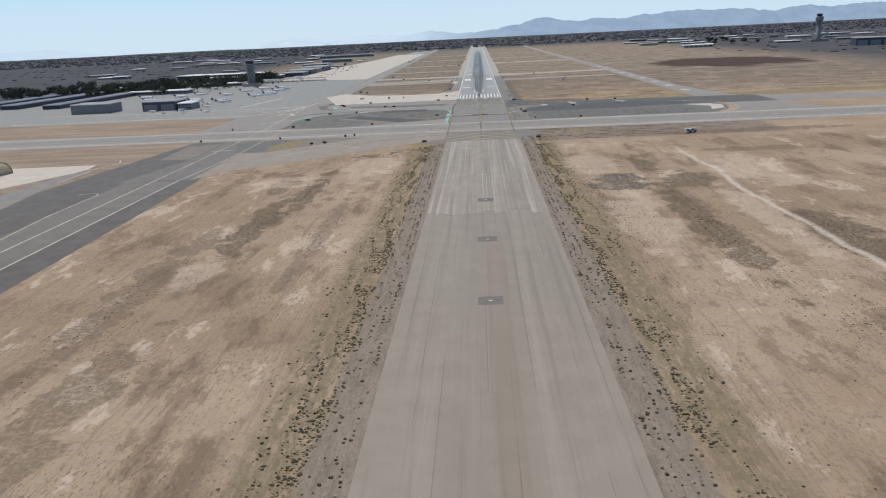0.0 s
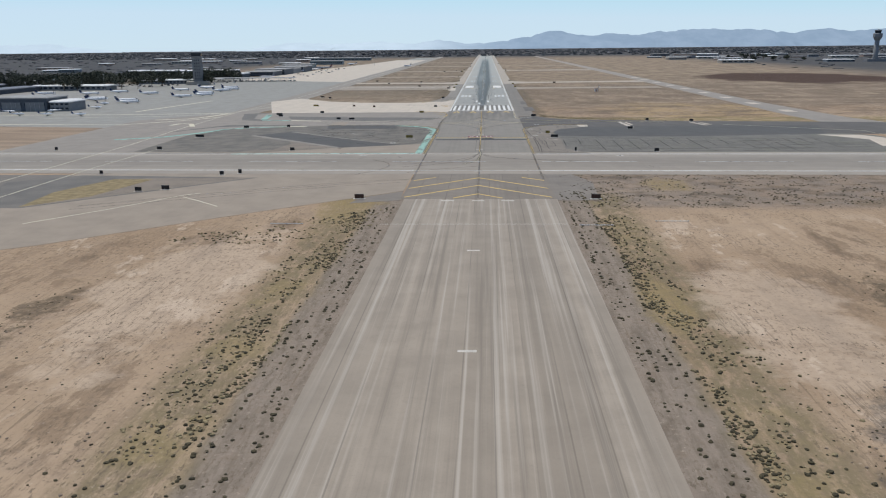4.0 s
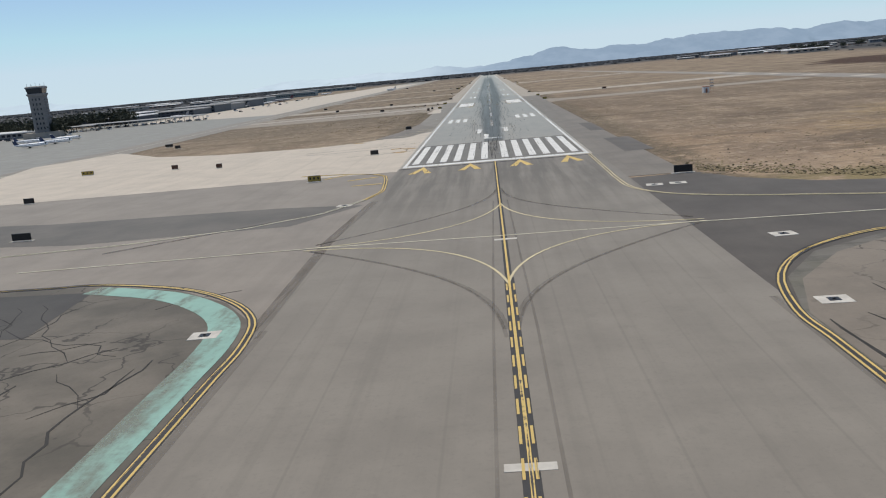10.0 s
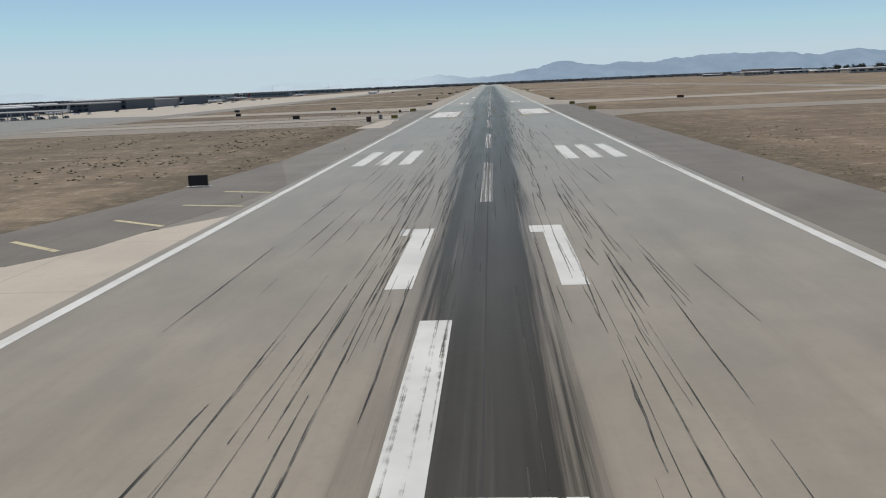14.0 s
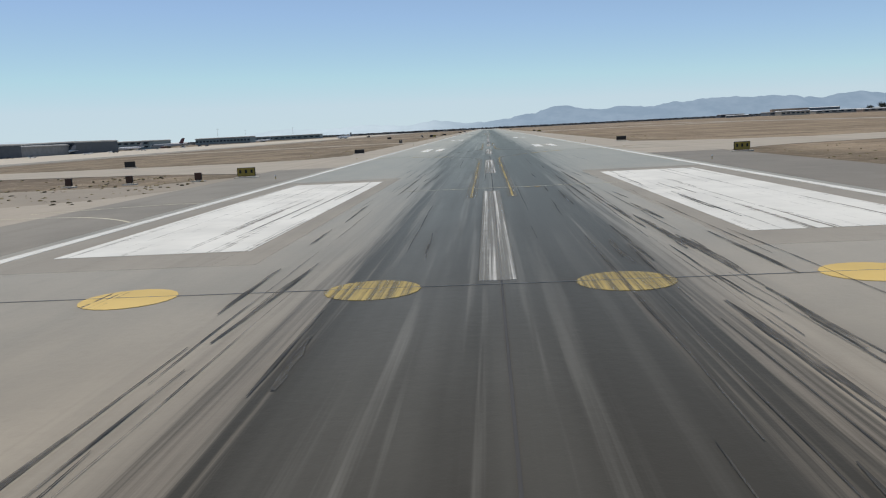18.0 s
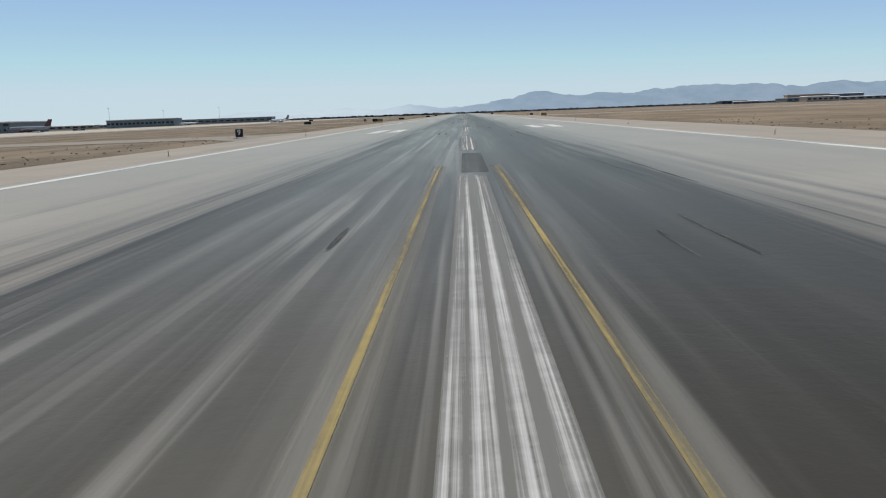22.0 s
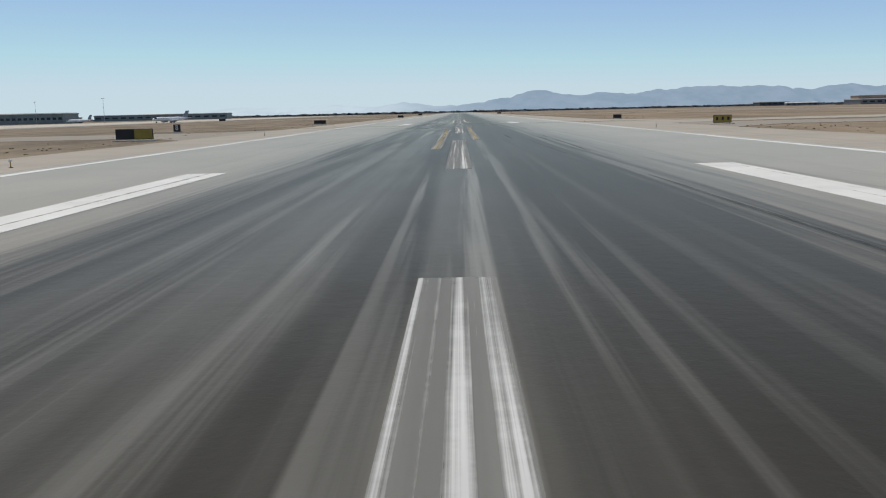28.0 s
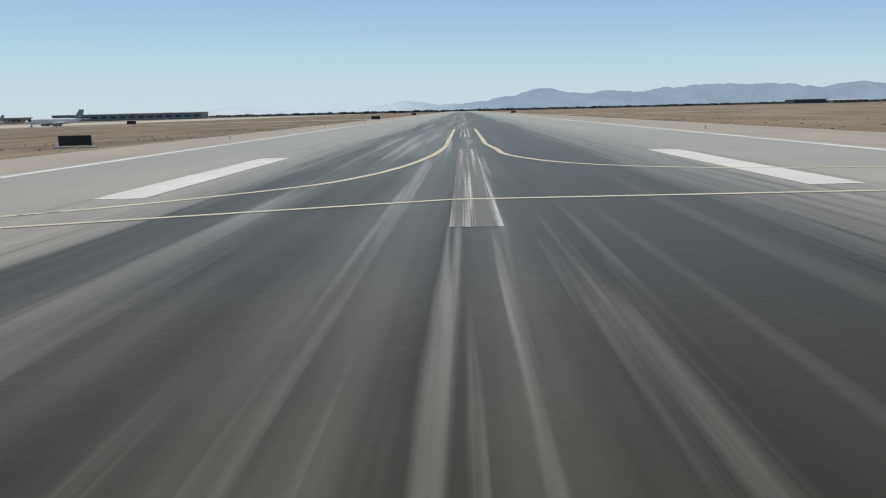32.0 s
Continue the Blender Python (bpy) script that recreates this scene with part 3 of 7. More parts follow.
M_TILE = plain("tan_hangar_wall", (0.5, 0.36, 0.27), 0.8, size=4)

# ---- mesh helpers ----


def box(bm, x0, x1, y0, y1, z0, z1, bevel=0.0):
    vs = [bm.verts.new((x, y, z)) for z in (z0, z1) for x, y in ((x0, y0), (x1, y0), (x1, y1), (x0, y1))]
    fs = [bm.faces.new([vs[i] for i in q]) for q in ((3, 2, 1, 0), (4, 5, 6, 7), (0, 1, 5, 4), (1, 2, 6, 5), (2, 3, 7, 6), (3, 0, 4, 7))]
    if bevel:
        bmesh.ops.bevel(bm, geom=list({e for f in fs for e in f.edges}), offset=bevel, segments=1, affect="EDGES")


def prism(bm, pts, z0, z1):
    lo = [bm.verts.new((x, y, z0)) for x, y in pts]
    hi = [bm.verts.new((x, y, z1)) for x, y in pts]
    n = len(pts)
    top = bm.faces.new(hi)
    bm.faces.new(lo[::-1])
    for i in range(n):
        bm.faces.new((lo[i], lo[(i + 1) % n], hi[(i + 1) % n], hi[i]))
    top.normal_update()
    if top.normal.z < 0:
        bmesh.ops.reverse_faces(bm, faces=bm.faces[:])


def tube(bm, rings, caps=True):
    """rings: lists of points, joined one to the next."""
    rows = [[bm.verts.new(p) for p in r] for r in rings]
    n = len(rows[0])
    for a, b in zip(rows, rows[1:]):
        for i in range(n):
            bm.faces.new((a[i], a[(i + 1) % n], b[(i + 1) % n], b[i]))
    if caps:
        bm.faces.new(rows[0][::-1])
        bm.faces.new(rows[-1])


def ring(cx, cy, cz, r, n=10, axis="z", r2=None):
    r2 = r if r2 is None else r2
    out = []
    for i in range(n):
        a = 2 * math.pi * i / n
        u, v = r * math.cos(a), r2 * math.sin(a)
        out.append({"z": (cx + u, cy + v, cz), "y": (cx + u, cy, cz + v), "x": (cx, cy + u, cz + v)}[axis])
    return out


def ribbon(bm, pts, width, z0, z1):
    """A flat strip of constant width along a line of plan points."""
    n = len(pts)
    sides = []
    for i, p in enumerate(pts):
        a, b = Vector(pts[max(i - 1, 0)]), Vector(pts[min(i + 1, n - 1)])
        d = (b - a).normalized()
        sides.append((Vector(p) + Vector((-d.y, d.x)) * width / 2, Vector(p) - Vector((-d.y, d.x)) * width / 2))
    tube(bm, [[(l.x, l.y, z1), (l.x, l.y, z0), (r.x, r.y, z0), (r.x, r.y, z1)] for l, r in sides])


def arc(cx, cy, r, a0, a1, n=14):
    return [(cx + r * math.cos(radians(a0 + (a1 - a0) * i / n)), cy + r * math.sin(radians(a0 + (a1 - a0) * i / n))) for i in range(n + 1)]


def mesh_of(name, bm, mat, smooth=False):
    bmesh.ops.recalc_face_normals(bm, faces=bm.faces[:])
    me = bpy.data.meshes.new(name)
    bm.to_mesh(me)
    bm.free()
    me.materials.append(mat)
    if smooth:
        me.shade_smooth()
    return me


def spot_at(x, y, z=0.0, rz=0.0):
    return pose(S * x, S * y, S * z, 0, 0, rz)


def thing(name, x, y, z, rz, label, category, group="", kind=""):
    ob = new(name)
    ob.empty_display_size = 0.2
    ob.matrix_basis = spot_at(x, y, z, rz) @ Matrix.Diagonal((S, S, S, 1))
    return tagged(ob, label, category, group, kind)


def part(name, bm, mat, parent, label="", smooth=False, m=None):
    ob = new(name, mesh_of(name, bm, mat, smooth))
    ob.parent = parent
    if m is not None:
        ob.matrix_basis = m
    return tagged(ob, label)


def share(name, me, parent, m):
    ob = new(name, me)
    ob.parent, ob.matrix_basis = parent, m
    return ob


def sheet(name, shapes, z, mat, label, category, z0=-0.3):
    """A piece of the setting: one flat slab, or several that join."""
    bm = bmesh.new()
    for pts in shapes:
        prism(bm, pts, z0, z)
    ob = new(name, mesh_of(name, bm, mat))
    ob.scale = (S, S, S)
    return tagged(ob, label, category, kind="structure")


def rect(x0, x1, y0, y1):
    return [(x0, y0), (x1, y0), (x1, y1), (x0, y1)]


TILT = -0.02


def slant(x, y):
    return (x, y + TILT * x)


# ---- ground and pavements ----
bm = bmesh.new()
for a, b in ((-9300, -1200), (-1200, 1200), (1200, 9300)):
    for c, d in ((-2500, -1200), (-1200, 1400), (1400, 4000), (4000, 9500)):
        bm.faces.new([bm.verts.new((x, y, 0)) for x, y in rect(a, b, c, d)])
bmesh.ops.remove_doubles(bm, verts=bm.verts[:], dist=0.01)
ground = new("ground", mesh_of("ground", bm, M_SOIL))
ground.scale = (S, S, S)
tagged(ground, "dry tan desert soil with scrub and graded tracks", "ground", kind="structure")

overrun = sheet("overrun", [rect(-22, 25.2, -1150, -332)], 0.05, M_OVERRUN, "streaked grey-brown asphalt overrun before the runway", "pavement")
stub = sheet("runway_stub", [rect(-23.0, 24.8, -332, -283.5)], 0.072, M_STUB, "dark brown-grey asphalt with yellow chevrons", "runway")
sheet("stub_shoulder", [[(24.8, -334), (38, -334), (40, -300), (34, -283.8), (24.8, -283.8)], [(-23, -334), (-38, -339), (-36, -330), (-23.6, -318.6)]], 0.045, M_SHADER, "dusty brown-grey asphalt shoulder with scrub", "shoulder")
displaced = sheet("runway_displaced", [rect(-23.6, 24.6, -224, -1)], 0.075, M_APPROACH, "brown-grey asphalt of the displaced threshold", "runway")
runway = sheet("runway", [rect(-23.6, 23.6, -1, 3300)], 0.085, M_RUNWAY, "grey asphalt runway darkened by tyre rubber", "runway")
cross = sheet("cross_runway", [[slant(-1700, -284), slant(1500, -284), slant(1500, -222), slant(-1700, -222)]], 0.06, M_CROSS, "tan-grey asphalt crossing runway", "runway")
sheet("shoulder_left", [rect(-33, -23.6, 400, 3300)], 0.06, M_RUNSIDE, "pale tan-grey asphalt runway shoulder", "shoulder")
sheet("shoulder_left", [rect(-33, -23.6, 112, 400)], 0.06, M_SHOULDER, "grey asphalt runway shoulder", "shoulder")
sheet("shoulder_right", [rect(23.6, 35.5, -44, -2), rect(23.6, 31, -2, 34), rect(23.6, 35, 34, 400)], 0.062, M_SHADER, "grey asphalt runway shoulder", "shoulder")
sheet("shoulder_right", [rect(23.6, 35, 400, 3300)], 0.062, M_RUNSIDE, "pale tan-grey asphalt runway shoulder", "shoulder")
sheet("shoulder_patch", [rect(31, 38, -2, 34), rect(31, 35.5, 62, 96)], 0.066, M_DARK, "dark asphalt repair patch on the shoulder", "shoulder")
sheet("exit_taxiway_left", [[(-33, 311), (-36, 319), (-43, 323.5), (-60, 322), (-110, 320), (-160, 318), (-160, 341), (-110, 341.5), (-66, 342), (-52, 344), (-44, 346), (-38, 350.5), (-33, 361)]], 0.057, M_RUNSIDE, "pale tan-grey asphalt exit taxiway", "taxiway")
sheet("exit_taxiway_left", [[(-33, 391), (-41, 396), (-54, 404), (-82, 413), (-113, 418), (-160, 422), (-160, 455), (-110, 450), (-79, 446.5), (-50, 443), (-39, 448), (-33, 462)]], 0.0572, M_RUNSIDE, "pale tan-grey asphalt exit taxiway", "taxiway")
sheet("exit_taxiway_right", [[(35, 396.5), (42, 405), (50, 410), (80, 418), (197, 424), (197, 462), (100, 452), (67, 446), (53, 452), (41, 464), (35, 477)]], 0.057, M_RUNSIDE, "pale tan-grey asphalt exit taxiway", "taxiway")
sheet("exit_taxiway_right", [[(35, 888), (44, 896), (60, 902), (194, 912), (194, 942), (100, 930), (58, 923), (48, 932), (40, 946), (35, 955)]], 0.0572, M_RUNSIDE, "pale tan-grey asphalt exit taxiway", "taxiway")
sheet("shoulder_strip", [[(-28.8, 262), (-29.3, 302), (-30, 312.5), (-34.4, 309.5), (-35.3, 301), (-35, 290), (-36.5, 262)]], 0.0635, M_PAD, "pale concrete strip along the shoulder", "shoulder")
sheet("taxiway_link_left", [[(-23.6, -318), (-50, -341), (-64, -353), (-106, -392), (-139, -415), (-152, -440), (-152, -280), (-23.6, -283)]], 0.045, M_TAN, "tan pavement linking taxiway and runway", "taxiway")
sheet("infield_wedge", [[(-155, -346), (-136.5, -347), (-79.4, -291.2), (-148, -285.5), (-168, -301)]], 0.055, M_SHADE, "dark wedge of old asphalt with dry grass", "pavement")
M_GOLD = plain("golden_dry_grass", (0.3, 0.235, 0.125), 0.95, vary=0.2, size=3)
sheet("infield_wedge_soil", [[(-136, -345), (-140, -322), (-131, -293.5), (-81, -290.5)]], 0.064, M_BROWN, "brown dusty soil on the wedge", "ground")
sheet("infield_wedge_grass", [[(-137.5, -345.5), (-140.2, -321), (-131.7, -294.3), (-117, -294.8), (-123.7, -328)]], 0.072, M_GOLD, "dry golden grass on the wedge", "ground")
sheet("taxiway_west", [[(-142, -1150), (-142, -625), (-146, -443), (-152, -420), (-152, -284), (-205, -284), (-223, -470), (-236, -560), (-238, -1150)]], 0.04, M_DARK, "dark asphalt parallel taxiway", "taxiway")
sheet("taxiway_west_centre", [rect(-185.5, -157.8, -1150, -440), [(-190, -440), (-152.5, -436), (-152.5, -284), (-180, -284), (-178, -365)]], 0.046, M_WEST, "lighter worn strip along the taxiway", "taxiway")
sheet("taxiway_west_patch", [[(-198, -364), (-203, -301), (-180.5, -294), (-178.5, -363)]], 0.052, M_BROWN, "brown dusty patch on the taxiway", "taxiway")
sheet("taxiway_west_margin", [[(-217.5, -1150), (-217.5, -500), (-226, -433), (-226, -381), (-232, -390), (-238, -432), (-236, -1150)]], 0.052, M_SHOULDER, "paler dusty margin of the taxiway", "taxiway")
sheet("old_pad", [[(-420, -372), (-234, -372), (-230, -392), (-262, -470), (-420, -470)]], 0.035, M_PAD, "pale concrete pad beside the taxiway", "pavement")
sheet("apron", [[(-205, -222), (-150, -222), (-150, -150), (-172, -60), (-158, 20), (-160, 2400), (-250, 2400), (-262, 1300), (-330, 700), (-440, 520), (-640, 300), (-640, -90), (-300, -95), (-214, -110)]], 0.035, M_APRON, "wide grey concrete parking apron", "apron")
sheet("apron_pale", [[(-184, 480), (-184, 2000), (-280, 2000), (-300, 1500), (-330, 1060), (-345, 560)]], 0.05, M_PAD, "pale concrete apron beside the terminal", "apron")
sheet("taxiway_parallel", [rect(-182, -160, -20, 2600)], 0.055, M_TAXI, "grey asphalt parallel taxiway", "taxiway")
sheet("concrete_pad", [[(-23.6, -6), (-23.6, 118), (-30, 108), (-50, 92), (-63, 87), (-100, 92), (-130, 108), (-165, 150), (-182, 110), (-150, -8)]], 0.065, M_PAD, "pale concrete holding pad beside the threshold", "pavement")
sheet("shoulder_taper", [[(-44, 101), (-33, 98.5), (-29.7, 104), (-25.2, 126), (-23.8, 140), (-33, 172), (-38, 128)]], 0.0735, M_SHADER, "grey asphalt taper beside the pad", "shoulder")
sheet("taxiway_cross_left", [[(-23.6, -142), (-23.6, -6), (-160, -6), (-190, -20), (-225, -60), (-225, -222), (-150, -222), (-150, -142)]], 0.05, M_TAXI, "grey asphalt taxiway crossing to the apron", "taxiway")
sheet("taxiway_cross_strip", [[(-24.4, -53), (-40, -49), (-87, -46), (-131, -36), (-124, -58), (-69, -71), (-34, -69)], [(-140, -70), (-155, -62), (-159, -50), (-168, -14), (-150, -3), (-150, -10), (-157, -18), (-150, -52), (-140, -62)], [(-176, -138), (-156, -106), (-108, -99), (-108, -94), (-154, -95), (-171, -124)]], 0.057, M_SHADE, "dark sealed strip along the taxiway", "taxiway")
sheet("island_left", [[(-23.6, -228), (-23.6, -128), (-25, -121), (-30, -113), (-38, -106), (-50, -101), (-92, -100), (-148, -119), (-158, -150), (-158, -226)]], 0.058, M_ISLE, "cracked dark grey asphalt island", "island")
sheet("island_left_brown", [[(-150, -226), (-74, -226), (-63, -219), (-65, -207), (-76, -196), (-97, -174), (-92, -190), (-95, -212), (-110, -220), (-150, -222)]], 0.064, M_BROWN, "brown dusty asphalt of the island", "island")
sheet("island_left_strip", [[(-104, -134), (-71, -165.5), (-42, -189.5), (-42, -191.5), (-71, -168), (-105, -136)], [(-122, -150), (-97, -173), (-64, -205), (-64, -209), (-97, -178), (-122, -155)]], 0.071, M_SHOULDER, "tan repaired strips across the island", "island")
sheet("island_slab", [[(-91, -96), (-91.6, -76), (-82.5, -79), (-81, -102)]], 0.07, M_TAN, "pale concrete slab beside the island", "pavement")
sheet("island_left_dark", [[(-121, -152), (-104.5, -133.5), (-70.7, -167.5), (-51, -187), (-36, -195), (-63, -217.5), (-64.5, -207), (-75, -197), (-97, -175)], [(-88, -118.5), (-91, -100.4), (-49.5, -104), (-48, -121)]], 0.067, M_ISLE_DARK, "dark sealed asphalt on the island", "island")
sheet("island_left_tan", [[(-26.5, -226), (-26.5, -192), (-66, -206), (-104, -225.5)]], 0.071, M_TAN, "tan concrete edge of the island", "island")
sheet("taxiway_cross_right", [[(24.6, -140), (24.6, -46), (37, -44.5), (41.4, -55), (51, -64.5), (60, -68), (110, -79), (250, -96), (250, -160), (44, -142)]], 0.05, M_DUSK, "dark asphalt taxiway crossing the field", "taxiway")
sheet("island_right", [[(24.6, -228), (24.6, -128), (27, -118), (33, -109), (43, -103), (56, -103), (44, -128), (43, -135), (62, -150), (186, -152), (198, -160), (202, -176), (196, -204), (180, -226)]], 0.058, M_ISLE_R, "cracked dark grey asphalt island", "island")
sheet("island_right_tan", [[(24.8, -228), (24.8, -129), (28, -119), (35, -110), (44, -104), (56, -103), (57, -116), (43, -128), (39, -143), (40.5, -178), (39.5, -211), (49, -228)]], 0.063, M_ISLE_TAN, "tan-grey cracked asphalt along the island edge", "island")
sheet("island_right_pale", [[(82.5, -84), (84.5, -84), (87, -118), (84.5, -118)], [(86, -88), (87.5, -88), (89, -104), (87.5, -104)], [(124, -90), (127, -91), (131, -109), (128.5, -108)], [(129, -92), (131, -92.5), (134, -104), (132, -104)], [(56, -103), (62, -103), (62, -112), (57, -115)], [(172, -158), (192, -160), (199, -174), (194, -198), (182, -206), (188, -180)]], 0.075, M_PAD, "pale concrete patches on the taxiway", "pavement")
sheet("island_right_dark", [[(43, -129), (57, -117), (129, -108), (190, -112), (178, -154), (103, -164), (61, -163), (41, -160), (39.4, -142)]], 0.067, M_ISLE_DARK, "dark sealed asphalt on the island", "island")
sheet("taxiway_east", [[(204, -130), (246, -130), (228, -60), (220, 56), (216, 450), (200, 2600), (184, 2600), (196, 450), (198, -50)], [(190, -222.5), (262, -224), (246, -130), (204, -130), (208, -176), (202, -206)], [(250, -100), (250, -160), (420, -190), (420, -140)]], 0.046, M_TAXI, "grey asphalt taxiway across the field", "taxiway")
for a, b, c in ((283, 318, 1), (345, 372, 0), (615, 640, 0), (862, 892, 1), (1190, 1220, 1), (1560, 1590, 1)):
    sheet("connector_left", [[(-33, a - 14), (-33, b + 12), (-42, b), (-162, b - 2), (-162, a), (-42, a)]], 0.048, M_TAN, "tan taxiway stub to the runway", "taxiway")
    if c:
        sheet("connector_right", [[(35, a - 6), (35, b + 12), (46, b), (190, b), (190, a + 8), (46, a + 6)]], 0.048, M_TAN, "tan taxiway stub to the runway", "taxiway")

# ---- painted markings ----
Z1, Z2 = 0.085, 0.1


def mark(name, shapes, mat, parent, z=Z2, label=""):
    bm = bmesh.new()
    for pts in shapes:
        prism(bm, pts, min(z - 0.018, 0.07), z)
    return part(name, bm, mat, parent, label)


def line(name, pts, width, mat, parent, z=Z2, label=""):
    bm = bmesh.new()
    ribbon(bm, pts, width, min(z - 0.018, 0.07), z)
    return part(name, bm, mat, parent, label)


def smooth(pts, n=4):
    """A soft curve through the points."""
    out, dense = [], [pts[0]]
    for p, q in zip(pts, pts[1:]):
        m = max(1, int(math.hypot(q[0] - p[0], q[1] - p[1]) / 7))
        dense += [(p[0] + (q[0] - p[0]) * j / m, p[1] + (q[1] - p[1]) * j / m) for j in range(1, m + 1)]
    pts = dense
    for i in range(len(pts) - 1):
        p0, p1, p2, p3 = (Vector(pts[min(max(i + q, 0), len(pts) - 1)]) for q in (-1, 0, 1, 2))
        for j in range(n):
            u = j / n
            out.append(tuple(0.5 * (2 * p1 + (p2 - p0) * u + (2 * p0 - 5 * p1 + 4 * p2 - p3) * u * u + (3 * p1 - p0 - 3 * p2 + p3) * u ** 3)))
    return out + [tuple(pts[-1])]


bm = bmesh.new()
box(bm, -0.876, 0.876, 0, 45.72, 0, 0.018)
me_stripe = mesh_of("threshold_stripe", bm, M_WHITE)
for i in range(12):
    x = (i - 5.5) * 3.505 + (0.876 if i > 5 else -0.876)
    share("threshold_stripe", me_stripe, runway, Matrix.Translation((x, 6.4, 0.08)))
M_THRESH = tarmac("threshold_asphalt", (0.218, 0.203, 0.178), (0.16, 0.15, 0.134), 0.9)
mark("threshold_ground", [rect(-21.9, 21.9, 3.2, 55)], M_THRESH, runway, 0.0925, "darker asphalt between the threshold stripes")
mark("threshold_bar", [rect(-22.86, 22.86, 0, 3.05)], M_WHITE, runway)
for sx in (-1, 1):
    mark("edge_line", [rect(*sorted((sx * 22.8, sx * 22.05)), 3.05, 3280)], M_WHITE, runway)
    mark("aiming_point_mark", [rect(*sorted((sx * 10.97, sx * 20.1)), 312.9, 358.6)], M_WHITE, runway)
bm = bmesh.new()
box(bm, -0.914, 0.914, 0, 22.86, 0, 0.018)
me_bar = mesh_of("touchdown_bar", bm, M_WHITE)
for y, n in ((159.1, 3), (463.4, 2), (616.3, 2), (769, 1), (921.5, 1)):
    for sx in (-1, 1):
        for i in range(n):
            share("touchdown_bar", me_bar, runway, Matrix.Translation((sx * (11.88 + 3.35 * i), y, 0.08)))
bm = bmesh.new()
box(bm, -0.46, 0.46, 0, 36.58, 0, 0.018)
me_dash = mesh_of("centerline_dash", bm, M_WORN)
for i in range(50):
    share("centerline_dash", me_dash, runway, Matrix.Translation((0, 121 + 60.96 * i, 0.08)) @ Matrix.Scale(1.36, 4, (1, 0, 0)))
mark("letter_l", [rect(-3.0, -1.45, 65.3, 83.6), rect(-1.45, 3.0, 65.3, 67.2)], M_WHITE, runway)
for x in (-4.75, 5.0):
    mark("digit_one", [rect(x - 0.76, x + 0.76, 89.6, 107.9), [(x - 0.76, 105.2), (x - 0.76, 107.9), (x - 1.7, 107.9), (x - 1.7, 105.2)]], M_WHITE, runway)
for x in (-17.4, -5.9, 5.9, 17.4):
    mark("arrowhead", [[(x, -1.3), (x - 2.6, -13.6), (x - 1.1, -13.6), (x, -6.5), (x + 1.1, -13.6), (x + 2.6, -13.6)]], M_YELLOW, displaced)
mark("threshold_drain", [rect(-23.4, 23.4, -3.3, -2.6)], M_BLACKP, displaced, 0.095)
line("taxi_centerline", [(0.5, -222), (0.5, -150), (0.2, -60), (0, -1)], 0.25, M_YELLOW, displaced, 0.115)
line("taxi_centerline_edge", [(0.5, -222), (0.5, -150), (0.2, -60), (0, -1)], 0.78, M_BLACKP, displaced, 0.096)
line("taxi_centerline_edge", [(0.5, -159), (0.4, -111)], 1.06, M_BLACKP, displaced, 0.0935)
bm = bmesh.new()
box(bm, -0.09, 0.09, 0, 2.4, 0, 0.016)
me_tick = mesh_of("centerline_tick", bm, M_YELLOW)
for i in range(11):
    for x in (-0.37, 0.37):
        share("centerline_tick", me_tick, displaced, Matrix.Translation((x + 0.45, -158 + 4.2 * i, 0.104)))
line("turn_line_long", [(-68, -89.5), (-25, -88), (0, -89), (26, -89.5), (60, -91.5)], 0.3, M_PALE, displaced, 0.112)
mark("hold_strip", [rect(-22, 23.6, -177.2, -173.6)], M_BLACKP, displaced, 0.098)
for sx in (-1, 1):
    mark("hold_box", [rect(*sorted((0.5 + sx * 0.6, 0.5 + sx * 6.6)), -173.4, -168.4)], M_BLACKP, displaced, 0.098)
for y, w in ((-168.0, 0.3), (-167.2, 0.3)):
    mark("hold_line", [rect(-22, 23.6, y, y + w)], M_YELLOW, displaced)
bm = bmesh.new()
box(bm, -0.46, 0.46, 0, 0.32, 0, 0.016)
me_hd = mesh_of("hold_dash", bm, M_YELLOW)
for i in range(25):
    for y in (-166.3, -165.5):
        share("hold_dash", me_hd, displaced, Matrix.Translation((-21.4 + 1.83 * i, y, 0.08)))
for sx in (-1, 1):
    xc = 0.5 + sx * 3.6
    mark("hold_sign_ground", [rect(xc - 2.8, xc + 2.8, -164.5, -158.6)], M_RED, displaced, 0.1)
    cu = bpy.data.curves.new("hold_letters", "FONT")
    cu.body, cu.size, cu.extrude, cu.align_x, cu.align_y = "3-21", 2.75, 0.004, "CENTER", "CENTER"
    cu.offset = 0.06
    cu.materials.append(M_WHITE)
    tx = new("hold_letters", cu)
    tx.parent, tx.matrix_basis = displaced, pose(xc, -161.5, 0.108, 0, 0, 180) @ Matrix.Scale(1.65, 4, (0, 1, 0))
for y in (-91.4, -152.4, -213.4, -277, -457, -395):
    mark("light_bar_base", [rect(-1.5 + 0.5, 1.5 + 0.5, y - 0.45, y + 0.45)], M_CONC, displaced if y > -300 else overrun, 0.108 if y > -300 else 0.07)
for x in (-8.4, 0.9, 10.0):
    mark("light_bar_base", [rect(x - 1.95, x + 1.95, -335.4, -334.4)], M_CONC, overrun, 0.07)
for y in (-518, -582, -645):
    mark("light_patch", [rect(-1.9, 4.6, y - 3.2, y + 3.2)], M_PATCH, overrun, 0.066)
    mark("light_plate", [rect(0.9, 1.8, y - 0.35, y + 0.35)], M_CONC, overrun, 0.075)
